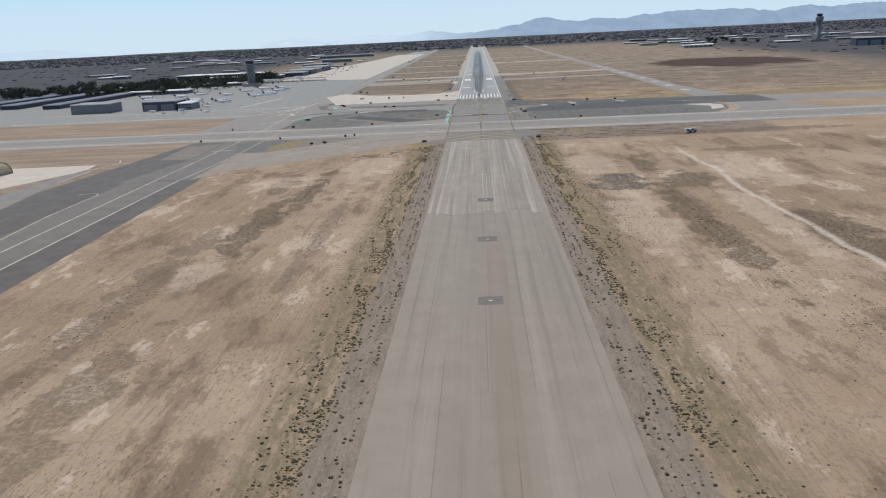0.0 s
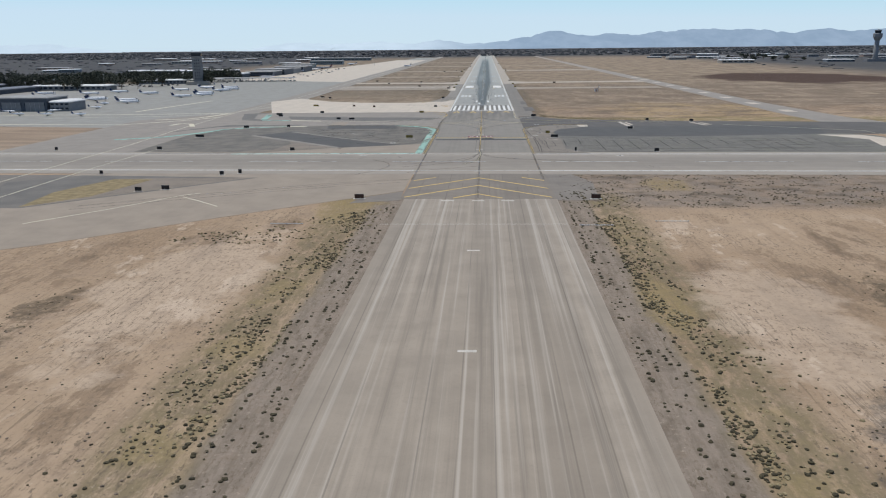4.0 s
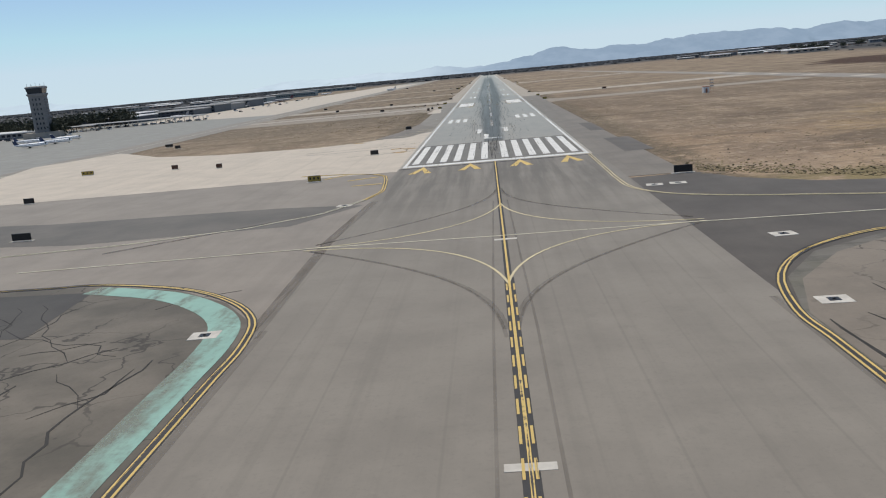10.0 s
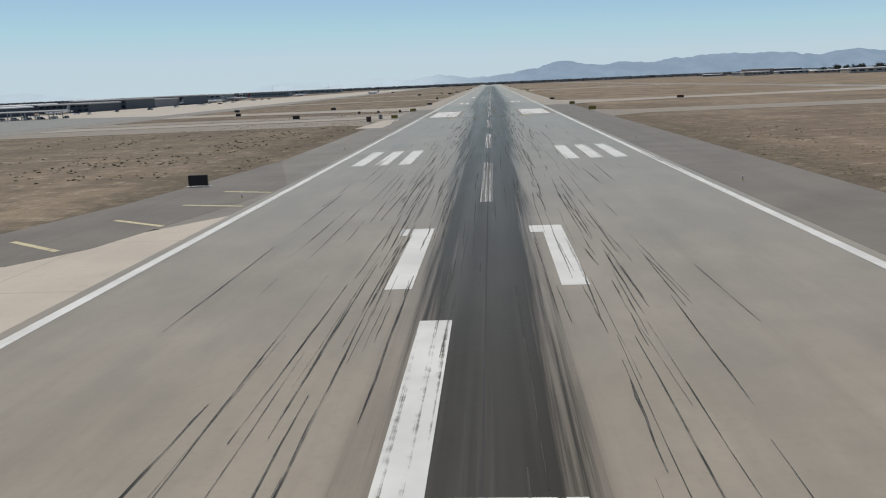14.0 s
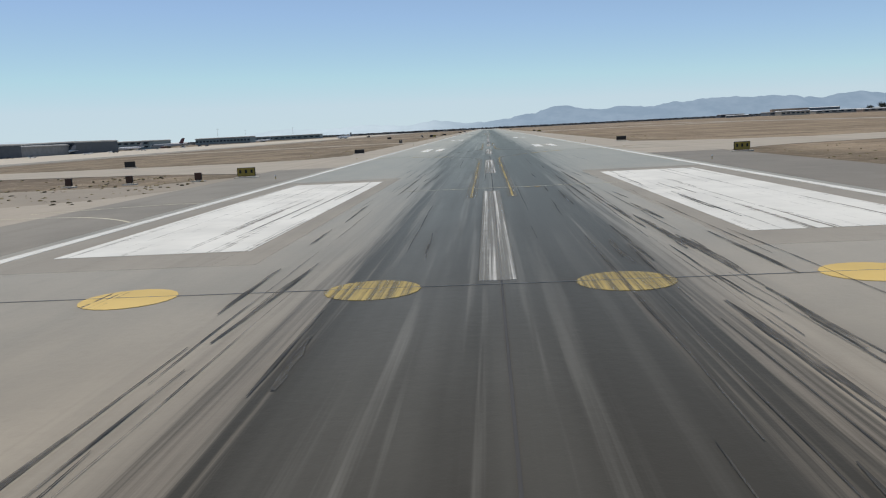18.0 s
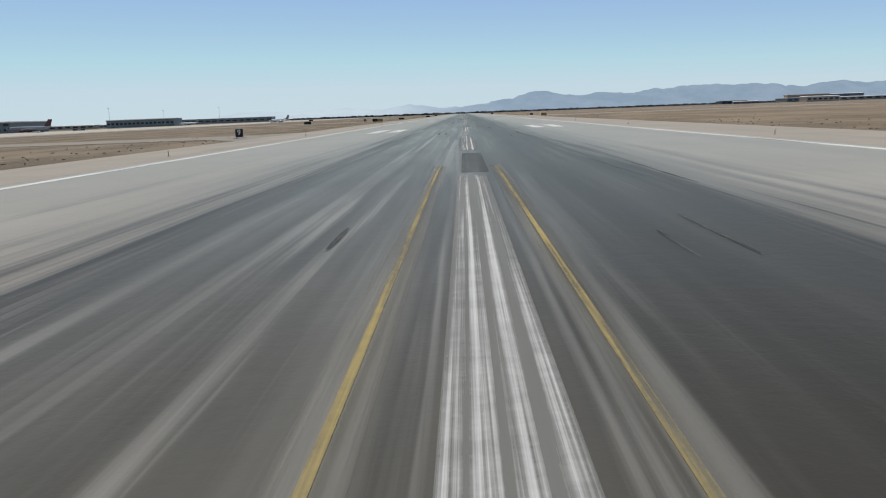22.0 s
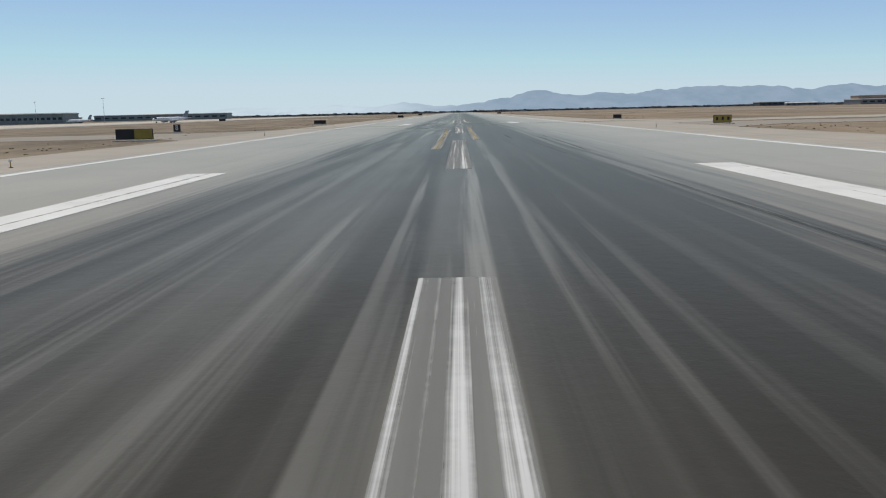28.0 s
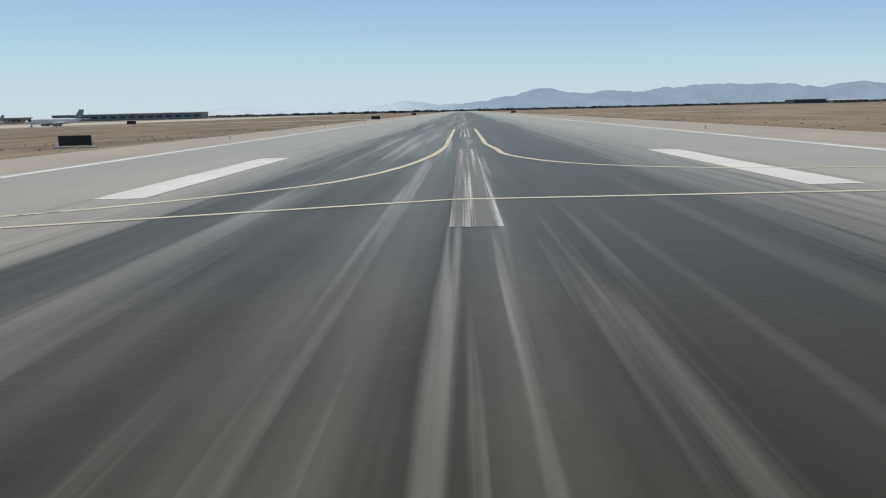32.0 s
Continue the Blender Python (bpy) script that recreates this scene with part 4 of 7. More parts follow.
# chevrons before the crossing runway
for tip, reach in ((-291.7, 23.0), (-307.4, 23.0), (-323.0, 7.7)):
    mark("chevron", [[(0.8, tip), (0.8, tip - 1.1), (0.8 - reach, tip - 1.1 - reach * 0.925), (0.8 - reach, tip - reach * 0.925)], [(0.8, tip), (0.8 + reach, tip - reach * 0.925), (0.8 + reach, tip - 1.1 - reach * 0.925), (0.8, tip - 1.1)]], M_YELLOW, displaced, 0.1)
for sx in (-1, 1):
    mark("chevron", [[(0.8 + sx * 15.4, -290.8), (0.8 + sx * 15.4, -291.9), (0.8 + sx * 22.8, -298.6), (0.8 + sx * 22.8, -297.5)]], M_YELLOW, displaced, 0.1)
for pts in (((-123, -368), (-108, -348), (-95, -327), (-90, -322)), ((-93, -329), (-85, -336), (-77, -344))):
    line("link_line", list(pts), 0.55, M_PALE, overrun, 0.068)
line("light_bar_line", [(-25, -367.6), (25, -367)], 0.28, M_CONC, overrun, 0.07)
# crossing runway
for x0, x1, w in ((-1690, -24, 1.1), (-24, 25, 0.4), (25, 1490, 1.1)):
    line("edge_line", [slant(x0, -275.2), slant(x1, -275.2)], w, M_WHITE, cross, 0.095)
    line("edge_line", [slant(x0, -228.6), slant(x1, -228.6)], w, M_WHITE, cross, 0.095)
for i in range(-12, 12):
    line("centerline_dash", [slant(-35 + 61 * i, -251.5), slant(3 + 61 * i, -251.5)], 0.55, M_CWORN, cross, 0.095)
M_FAINT = paint("faint_tyre_stain", (0.15, 0.129, 0.108), (0.2, 0.17, 0.14), 0.4, fine=1.1, along=0.1, ghost=0.8, soft=0.5, coat=0.3)
M_SKID = paint("dark_skid_stain", (0.11, 0.098, 0.085), (0.2, 0.17, 0.14), 0.3, fine=1.0, along=1.0, ghost=0.8, soft=0.5, coat=0.7)
M_GHOST = paint("ghost_line_paint", (0.44, 0.38, 0.29), GREY, 0.2, fine=1.5, along=0.2, ghost=0.8, soft=0.4, coat=0.95)
for x in (-22.8, 23.6):
    line("seam_stain", [(x, -296), (x, -124)], 0.75, M_FAINT, displaced, 0.094)
line("seam_stain", [(-23.6, -126), (-24.6, -84), (-22.8, -50)], 1.5, M_FAINT, displaced, 0.0935)
line("seam_stain", [(0.8, -330), (0.7, -236)], 0.7, M_FAINT, displaced, 0.094)


def bend(p0, p1, p2, p3, n=18):
    return [tuple(sum(w * p[q] for w, p in zip(((1 - u) ** 3, 3 * u * (1 - u) ** 2, 3 * u * u * (1 - u), u ** 3), (p0, p1, p2, p3))) for q in (0, 1)) for u in [i / n for i in range(n + 1)]]


# curved turning stains and the worn yellow turn lines
for sx in (-1, 1):
    for y0, s in ((-48, -1), (-128, 1)):
        for off, w in ((0.0, 0.6), (2.2, 0.35)):
            line("tyre_stain", bend((0.2 + sx * 0.5, y0 - s * off), (sx * 1.2, y0 + s * 13), (sx * 7, y0 + s * 22), (sx * 26, y0 + s * 38)), w, M_FAINT, displaced, 0.094 - 0.0008 * off)
    for y0, s, reach in ((-63, -1, 25), (-113.3, 1, 24)):
        line("turn_line", bend((0.3, y0), (sx * 1.6, y0 + s * 13), (sx * 9, y0 + s * 23.5), (sx * 27, y0 + s * reach)), 0.3, M_TURN, displaced, 0.11)
    line("wheel_stain", [(0.5 + sx * 1.9, -222), (0.5 + sx * 1.9, -128), (0.3 + sx * 1.2, -60)], 0.24, M_FAINT, displaced, 0.0915)
line("tyre_curve", bend((-1, -232), (-1.5, -246), (-8, -256), (-30, -266)), 0.5, M_FAINT, cross, 0.082)
line("tyre_curve", bend((-26, -280), (-14, -270), (-4, -266), (2, -264)), 0.4, M_FAINT, cross, 0.0835)
line("tyre_curve", bend((2, -232), (4, -240), (10, -245), (40, -249)), 0.4, M_FAINT, cross, 0.082)
line("taxi_curve_edge", [(1.0, -221), (1.0, -232), (0.3, -242), (-0.8, -248.8), (-2.4, -253.5), (-6, -259)], 0.9, M_BLACKP, cross, 0.084)
line("taxi_curve", [(1.0, -221), (1.0, -232), (0.3, -242), (-0.8, -248.8), (-2.4, -253.5), (-6, -259)], 0.3, M_TURN, cross, 0.0925, "yellow turn line with black border")
for p in (((0.5, -223), (-0.5, -238), (-6, -249), (-30, -259)), ((0.7, -224), (3, -238), (12, -246), (46, -251)), ((-44, -246), (-31, -256), (-33, -270), (-45, -284))):
    line("taxi_curve", bend(*p), 0.22, M_GHOST, cross, 0.0885)
    line("taxi_curve_edge", bend(*p), 0.6, M_FAINT, cross, 0.081)
for y0, d in ((-284, 0), (-289, 1.2), (-283, 3)):
    line("paving_seam", bend((-24, y0 - 12), (-45, y0 - 19 + d), (-70, y0 - 32 + d), (-120, y0 - 60)), 0.3, M_FAINT, cross, 0.07)
# sealed cracks and open joints of the islands
rc = random.Random(17)


def crack(pts, w=0.22, wild=0.5, z=0.0775):
    """A jagged dark line through the points, thinning to its ends."""
    out = [Vector(pts[0])]
    for p, q in zip(pts, pts[1:]):
        p, q = Vector(p), Vector(q)
        n = max(2, int((q - p).length / 2.2))
        for i in range(1, n + 1):
            side = Vector((-(q - p).y, (q - p).x)).normalized()
            out.append(p + (q - p) * i / n + side * (rc.uniform(-wild, wild) if i < n else 0))
    bm = bmesh.new()
    rows = []
    for i, p in enumerate(out):
        d = (out[min(i + 1, len(out) - 1)] - out[max(i - 1, 0)]).normalized()
        ww = w * rc.uniform(0.55, 1.2) * (0.4 if i in (0, len(out) - 1) else 1.0) / 2
        rows.append([(p.x - d.y * ww, p.y + d.x * ww, z), (p.x - d.y * ww, p.y + d.x * ww, 0.05), (p.x + d.y * ww, p.y - d.x * ww, 0.05), (p.x + d.y * ww, p.y - d.x * ww, z)])
    tube(bm, rows)
    part("sealed_crack", bm, M_CRACK, displaced)


for pts in (((-41.3, -189.4), (-40.9, -185.7), (-39.9, -179.9), (-40.6, -174.4), (-37.5, -173.5), (-32.1, -176.3), (-28.6, -175.5)), ((-47, -190), (-40.5, -189.5), (-34.4, -192.3), (-30.8, -187.7), (-28.7, -183.3), (-28.4, -176.1), (-28.3, -167.7)),
            ((-66.1, -168.6), (-54.8, -180.3), (-45.9, -189.2)), ((-83.8, -137), (-75.3, -146.7), (-69.6, -152.6), (-74.4, -139.7)), ((-36, -160), (-31.8, -154.3), (-30.8, -150.1), (-32.7, -143.7), (-31, -130)), ((-52, -150), (-46.7, -147.8), (-42.6, -144.2), (-40.9, -134.1)),
            ((-64, -186), (-58, -190), (-52, -197)), ((-100, -132), (-88, -128), (-74, -131), (-60, -127)), ((-60, -127), (-57, -138), (-60, -150), (-54, -163), (-40.6, -174.4)), ((-57, -138), (-45, -134), (-36, -126))):
    crack(pts, 0.26)
for i in range(34):
    p = Vector((rc.uniform(-92, -30), rc.uniform(-172, -110)))
    a = rc.uniform(0, 6.3)
    pts = [tuple(p)]
    for j in range(rc.randint(2, 5)):
        a += rc.uniform(-0.9, 0.9)
        p = p + Vector((math.cos(a), math.sin(a))) * rc.uniform(3, 7)
        if not (-96 < p.x < -28.6 and -178 < p.y < -108):
            break
        pts.append(tuple(p))
    if len(pts) > 1:
        crack(pts, rc.uniform(0.1, 0.2), 0.7)
for pts in (((25.6, -131), (26.4, -150), (27.0, -159.8), (27.3, -173), (27.4, -188.9), (27.4, -204.9), (27.2, -220.5)), ((27.8, -160), (28.5, -187.3), (28.6, -204.2), (28.1, -219)), ((31.8, -178), (32.5, -185.4), (32.1, -194.4), (31.7, -201.9), (32.1, -209.2), (32.8, -214)),
            ((29.7, -172), (30.6, -185), (30.3, -192.1), (31.3, -193), (30.6, -198.6)), ((35.7, -181.8), (35.9, -189), (35.9, -203)), ((29, -130), (31, -139), (33, -146)), ((44, -106), (45, -112), (43, -118)), ((33, -122), (33.6, -130), (31.5, -134))):
    crack(pts, 0.3, 0.12)
for x0, y0, x1, y1 in ((27.8, -191, 39.1, -192.3), (30.7, -201.7, 39, -202.6), (28.6, -204.4, 33, -204.4), (28.8, -213.7, 39, -213.9), (24.9, -213.6, 26.8, -213.6), (25.4, -221.3, 36, -221.2), (27, -173, 38, -172), (27, -182, 36, -183), (28, -165, 36, -164), (27, -150, 37, -152), (26.5, -141, 36, -138)):
    crack(((x0, y0), ((x0 + x1) / 2, (y0 + y1) / 2 + rc.uniform(-0.6, 0.6)), (x1, y1)), 0.2, 0.3)
for pts in (((-49.2, -244.6), (-50, -242), (-48.7, -239.4)), ((-38.1, -244.9), (-39, -242), (-38.2, -239.6)), ((-32.4, -241.8), (-33.5, -238), (-35.2, -233.1)), ((48, -232), (50, -238), (54, -241)), ((66, -262), (67, -266), (70, -268))):
    crack(pts, 0.12, 0.3)
for pts in (((-62, 65), (-50.9, 66.2), (-40.8, 67.3), (-31, 69.3), (-23.8, 72.6)), ((-60, 57.5), (-45.9, 58.3), (-36.7, 59.1), (-28, 59.5), (-23.8, 55.6)), ((-44, 41), (-35.5, 41.6), (-28.6, 42.6), (-23.8, 45.5)), ((-26.6, 43.7), (-26.6, 48), (-26.4, 53.6))):
    line("tyre_curve", smooth(pts), 0.32, M_SKID, displaced, 0.079)
for i in range(11):
    y = -168 - 5.3 * i + rc.uniform(-1, 1)
    x0 = 41 + rc.uniform(0, 8)
    while x0 < 170:
        x1 = min(x0 + rc.uniform(22, 60), 178)
        if y - 0.05 * (x1 - 41) > -224:
            crack(((x0, y - 0.05 * (x0 - 41)), (x1, y - 0.05 * (x1 - 41))), rc.uniform(0.25, 0.55), 0.15)
        x0 = x1 + rc.uniform(2, 14)
for i in range(17):
    x = 42 + 7.6 * i + rc.uniform(-0.8, 0.8)
    y0 = -166 - 0.05 * (x - 41) - rc.uniform(0, 14)
    crack(((x, y0), (x - 0.6, max(y0 - rc.uniform(20, 48), -224))), rc.uniform(0.25, 0.5), 0.12)
for x0, y0, x1, y1 in ((-70.8, -147, -67.9, -144), (-67.3, -151.9, -65.4, -149.4), (-38.2, -174, -32.5, -174.3), (-33.6, -171, -32.5, -174.3), (34.7, -175, 38.8, -176.2), (33.8, -169, 34.7, -175)):
    line("pale_joint", [(x0, y0), (x1, y1)], 0.3, M_CONC, displaced, 0.08)
# teal band and double yellow edge lines round the islands
edge_l = [(-24.0, -228), (-24.0, -128), (-25.4, -120), (-30, -112.5), (-38, -105.5), (-50, -100.6), (-92, -99)]
line("teal_band", [(-110, -226.6), (-60, -226.4), (-28.4, -226.2)], 3.0, M_TEAL, displaced, 0.088)
line("teal_band", smooth([(-26.4, -227.6), (-26.4, -160), (-26.4, -128), (-27.6, -121), (-31.6, -114.6), (-39, -108), (-50, -103)]), 3.1, M_TEAL, displaced, 0.092)
for pts in ([(x + 0.275, y) for x, y in edge_l], [(24.12, -228), (24.12, -128), (26.7, -117), (32.7, -107.8), (43, -101.3), (60, -101.3)]):
    line("taxi_edge_border", smooth(pts), 0.98, M_BLACKP, displaced, 0.106, "black border of the edge lines")
for pts in ([(-48, -0.2), (-36.3, -3), (-30.1, -6.6), (-26.3, -11.2), (-24.8, -17), (-23.6, -28.1), (-23.1, -38), (-25.1, -47), (-30.7, -59), (-60, -80.3)], [(22.6, -3.4), (22.4, -26), (22.3, -44), (23, -57), (27.7, -66.3), (37, -72.9), (54, -79.9), (110, -88.3)]):
    line("taxi_edge_border", smooth(pts), 0.95, M_FAINT, displaced, 0.106)
for d in (0.0, 0.55):
    line("taxi_edge_line", smooth([(x + d, y) for x, y in edge_l]), 0.19, M_YELLOW, displaced, 0.12)
    line("taxi_edge_line", smooth([(24.4 - d, -228), (24.4 - d, -128), (27 - d, -117), (33 - d, -107.5 - d), (43, -101 - d), (60, -101 - d)]), 0.19, M_YELLOW, displaced, 0.12)
    line("taxi_edge_line", smooth([(-48, 0.1 - d), (-36.3, -2.7 - d), (-30.4 + d, -6.3 - d), (-26.6 + d, -11.2), (-25.1 + d, -17), (-23.9 + d, -28.1), (-23.4 + d, -38), (-25.4 + d, -47)]), 0.22, M_YELLOW, displaced, 0.12)
    line("taxi_edge_line", smooth([(-25.4 + d, -47), (-31 + d, -59), (-42 + d, -68), (-60, -74 - d), (-100, -79 - d)]), 0.22, M_PALE, displaced, 0.12)
    line("taxi_edge_line", smooth([(22.9 - d, -1.2), (22.7 - d, -26), (22.6 - d, -44), (23.3 - d, -57), (27.7, -66 - d), (37, -72.6 - d), (54, -79.6 - d), (110, -88 - d)]), 0.22, M_TURN, displaced, 0.12)
for x0, y0, x1, y1 in ((-40.3, -9.8, -35.8, -4.2), (-33.7, -16.2, -27.2, -13.2), (-31.1, -25.7, -24.6, -25.5)):
    line("pad_hatch", [(x0, y0), (x1, y1)], 0.7, M_YELLOW, displaced, 0.11)
for x0, y0, x1, y1 in ((-61.6, 85.4, -60.5, 89.5), (-44.1, 99.7, -39.5, 96.5), (-38.2, 108, -32, 103.5), (-34.1, 117.3, -27.9, 113.2), (-31, 125.8, -24.1, 123.6), (-30, 135.6, -24, 133.6)):
    line("shoulder_bar", [(x0, y0), (x1, y1)], 0.55, M_TURN, displaced, 0.084)
rp = random.Random(3)
for x, y in ((-30, 55), (-28.4, 43.2), (-48.3, 90.6), (-26, 52.3)):
    mark("pad_mark", [[(x + 2.6 * rp.uniform(0.5, 1.1) * math.cos(a), y + 2.0 * rp.uniform(0.5, 1.1) * math.sin(a)) for a in [i * 0.45 for i in range(14)]]], M_YSPLASH, displaced, 0.1, "rough orange paint blotch on the pad")
line("taxi_edge_line", smooth([(190, -224), (204, -204), (208, -176), (202, -140), (140, -104)]), 0.5, M_PALE, displaced, 0.1)
for i in range(9):
    mark("taxi_patch", [rect(206 - 0.4 * i, 214 - 0.4 * i, -20 + 70 * i, -2 + 70 * i)], M_PAD, displaced, 0.075)
# taxi lines on the west side
line("taxi_edge_line", [(-157.5, -1150), (-157.5, -437)], 0.6, M_PALE, overrun, 0.07)
line("taxi_edge_line", smooth([(-182.7, -1150), (-182.7, -557), (-185.6, -519), (-185.6, -484), (-185, -474), (-188, -468.5), (-196, -469)]), 0.45, M_PALE, overrun, 0.07)
line("taxi_edge_line", smooth([(-226.5, -432), (-226.4, -381), (-221.5, -369), (-225.4, -357)]), 0.5, M_PALE, overrun, 0.07)
line("taxi_centerline", [(-171, -1150), (-171, -540), (-171, -446), (-171, -324), (-171.5, -192), (-176, -110), (-178, 20), (-171, 120), (-171, 2600)], 0.55, M_PALE, overrun, 0.085)
line("taxi_edge_line", smooth([(-157, -437), (-153, -370), (-153, -270), (-151, -214)]), 0.5, M_PALE, overrun, 0.085)
line("taxi_bar", [(-176, -331), (-162, -330)], 1.2, M_PALE, overrun, 0.085)
line("pale_band", [(-470, 4), (-430, 0), (-355, -14), (-265, -14), (-182, -8)], 2.6, M_PALE, overrun, 0.07)
line("pale_band", [(-460, -78), (-420, -81), (-305, -83), (-223, -90), (-190, -60), (-177, -36)], 2.2, M_PALE, overrun, 0.075)
for pts in (((-116, -106.4), (-103, -104)), ((-124, -66), (-101, -72)), ((-215, -57), (-195, -52), (-187, -36), (-180, -10)), ((-258, 10), (-250, 60), (-240, 128)), ((-190, -95), (-188, -84), (-180, -86), (-173, -103))):
    line("pale_band", list(pts), 3.0, M_PALE, displaced, 0.082)
line("taxi_edge_line", [(-300, -40), (-220, -30), (-186, -12), (-162, 60)], 0.9, M_PALE, overrun, 0.07)
for pts in (((-190, -170), (-168, -158), (-156, -140), (-147, -119), (-134, -110), (-114, -106)), ((-141, -64), (-133, -64), (-122, -67)), ((-148, -22), (-146, -30), (-142, -58), (-138, -64))):
    line("teal_band", list(pts), 4.0, M_TEAL, displaced, 0.085)
# yellow arresting-cable discs across the runway
for x in (-12, -4, 4, 11.5):
    bm = bmesh.new()
    tube(bm, [ring(0, 0, 0, 1.55, 20), ring(0, 0, 0.018, 1.55, 20)])
    part("cable_disc", bm, M_YELLOW if abs(x) > 6 else M_YWORN, runway, "yellow painted disc worn by tyres", m=Matrix.Translation((x, 303, 0.088)))
bm = bmesh.new()
tube(bm, [ring(x, 303.2, 0.104, 0.014, 6, "x") for x in (-26, -10, 10, 26)])
part("arresting_cable", bm, M_ROOFG, runway, "steel cable across the runway")
# exit and entry lines


M_EDGING = paint("faded_line_edging", (0.5, 0.49, 0.45), (0.26, 0.255, 0.24), 0.5, fine=4.0, along=0.04, ghost=0.55, soft=0.35, coat=0.72, speck=0.15)
M_GHOST = paint("blacked_out_paint", (0.06, 0.057, 0.052), (0.1, 0.095, 0.085), 0.3, fine=3.0, along=0.05, ghost=0.6, soft=0.3, coat=0.36)
for y0, y1 in ((525.2, 543), (646, 660)):
    mark("blacked_out_dash", [rect(-0.5, 0.8, y0, y1)], M_GHOST, runway, 0.0945, "old dash blacked out beyond the worn one")
M_PANEL = tarmac("aiming_panel_asphalt", (0.33, 0.297, 0.252), (0.275, 0.248, 0.212), 0.5)
for sx in (-1, 1):
    mark("aiming_panel", [rect(*sorted((sx * 9.6, sx * 21.95)), 309, 363.2)], M_PANEL, runway, 0.0895, "paler asphalt panel round the aiming mark")
line("cross_joint", [(-7, 343.8), (2.4, 343.6), (11, 343.9)], 0.13, M_PALE, runway, 0.0985)
line("orange_dash", [(2.7, 343), (3.1, 343)], 0.3, M_YSPLASH, runway, 0.108)
line("orange_dash", [(3.5, 343), (3.9, 343)], 0.3, M_YSPLASH, runway, 0.108)
crack([(-29.3, 286), (-29.6, 293), (-29.4, 299), (-30.4, 304)], 0.55, 0.3, 0.066)
for path in ([(-23, 327.6), (-26, 331), (-30, 333.6), (-37, 334.6), (-60, 333), (-150, 331)], [(-23.7, 341.7), (-28, 341.4), (-36, 338)]):
    line("exit_line", smooth(path), 0.2, M_PALE, runway, 0.068, "faded pale exit line")
M_SMEAR = paint("smeared_line_edging", (0.37, 0.345, 0.27), (0.2, 0.195, 0.17), 0.6, fine=5.0, along=0.03, ghost=0.95, soft=0.3, coat=0.4, speck=0.15)
M_BENDING = paint("scuffed_line_paint", (0.56, 0.55, 0.5), (0.28, 0.275, 0.26), 0.4, fine=1.1, along=1.1, ghost=0.8, soft=0.45, coat=0.9)
M_FAINT = paint("faint_line_paint", (0.36, 0.35, 0.31), (0.2, 0.195, 0.175), 0.5, fine=0.9, along=0.9, ghost=0.9, soft=0.5, coat=0.4)
for path in (((-1.5, 335), (-1.5, 400), (-1.9, 407), (-3.0, 413), (-4.6, 417.5), (-5.7, 419.3), (-6.8, 421.1), (-9.2, 423.9), (-11.5, 426.3), (-15.7, 429.4), (-30, 436), (-60, 444)),
             ((1.5, 335), (1.5, 400), (1.7, 408), (2.8, 413), (4.2, 416.5), (5.6, 419.4), (6.9, 421.4), (11.8, 428.3), (22, 436), (60, 452)),
             ((-60, 400), (-20, 432), (-9, 441), (-5.4, 448), (-2.4, 455), (-1.6, 463), (-1.65, 530)),
             ((60, 398), (18, 432), (8, 442), (5, 448.4), (3.2, 453.4), (2.1, 457), (1.5, 466), (1.3, 530)),
             ((-1.65, 811.8), (-1.65, 868), (-1.9, 874), (-2.4, 878), (-3.6, 882.2), (-5.5, 886), (-9.1, 889.4), (-14.9, 892.4), (-20.4, 894), (-32, 896)),
             ((1.65, 829), (1.55, 884), (1.7, 891), (2.2, 895.5), (3.4, 899.8), (5.8, 904.5), (10, 910.5), (22, 917), (60, 926))):
    curve = smooth(path)
    entry = abs(path[0][0]) > 20
    first = 396 if path[0] == (-1.5, 335) else 410 if path[0] == (1.5, 335) else 890
    plain_ = [p for p in curve if abs(p[0]) < 2.6 and (entry or p[1] < first + 3)]
    inner = [p for p in curve if abs(p[0]) < (2.6 if path[0][1] > 700 else 2.3)]
    turn = [p for p in curve if 2.2 < abs(p[0]) < 7.5]
    beyond = [p for p in curve if 7 < abs(p[0]) < (23.4 if p[0] < 0 else 34)]
    line("exit_line", plain_, 0.12 if entry else 0.16 if path[0][1] < 400 else 0.24, M_YWORN, runway, 0.102, "worn yellow exit line")
    line("exit_line_edging", inner, 0.7 if entry else 0.78, M_EDGING if path[0][1] > 700 else M_SMEAR, runway, 0.0935, "pale worn edging of the exit line")
    line("exit_line", turn, 0.5, M_BENDING if path[0][1] > 700 else M_FAINT, runway, 0.098, "scuffed pale bend of the exit line")
    if path[0][1] == 335:
        # fresh yellow on the first bend, broken into dashes towards the runway's centre
        line("exit_line", [p for p in beyond if abs(p[0]) < 15.5], 0.3, M_YELLOW, runway, 0.103, "yellow exit line")
        beyond = [p for p in beyond if abs(p[0]) > 15]
        run, dash = 0.0, []
        fine_curve = smooth(path, 18)
        for p, q in zip(fine_curve, fine_curve[1:]):
            run += math.hypot(q[0] - p[0], q[1] - p[1])
            if 3.8 < abs(p[0]) < 7.2 and run % 2.0 < 1.25:
                dash.append(p)
            else:
                if len(dash) > 1:
                    line("exit_dash", dash, 0.34, M_YSPLASH if p[0] > 0 else M_BENDING, runway, 0.103, "broken dash of the exit line")
                dash = []
    line("exit_line", beyond, 0.24, M_PALE, runway, 0.1, "faded pale exit line")
line("cross_line", [(-60, 906), (-12, 914.9), (-0.6, 919.2), (12, 919.2), (60, 921)], 0.3, M_PALE, runway, 0.107)
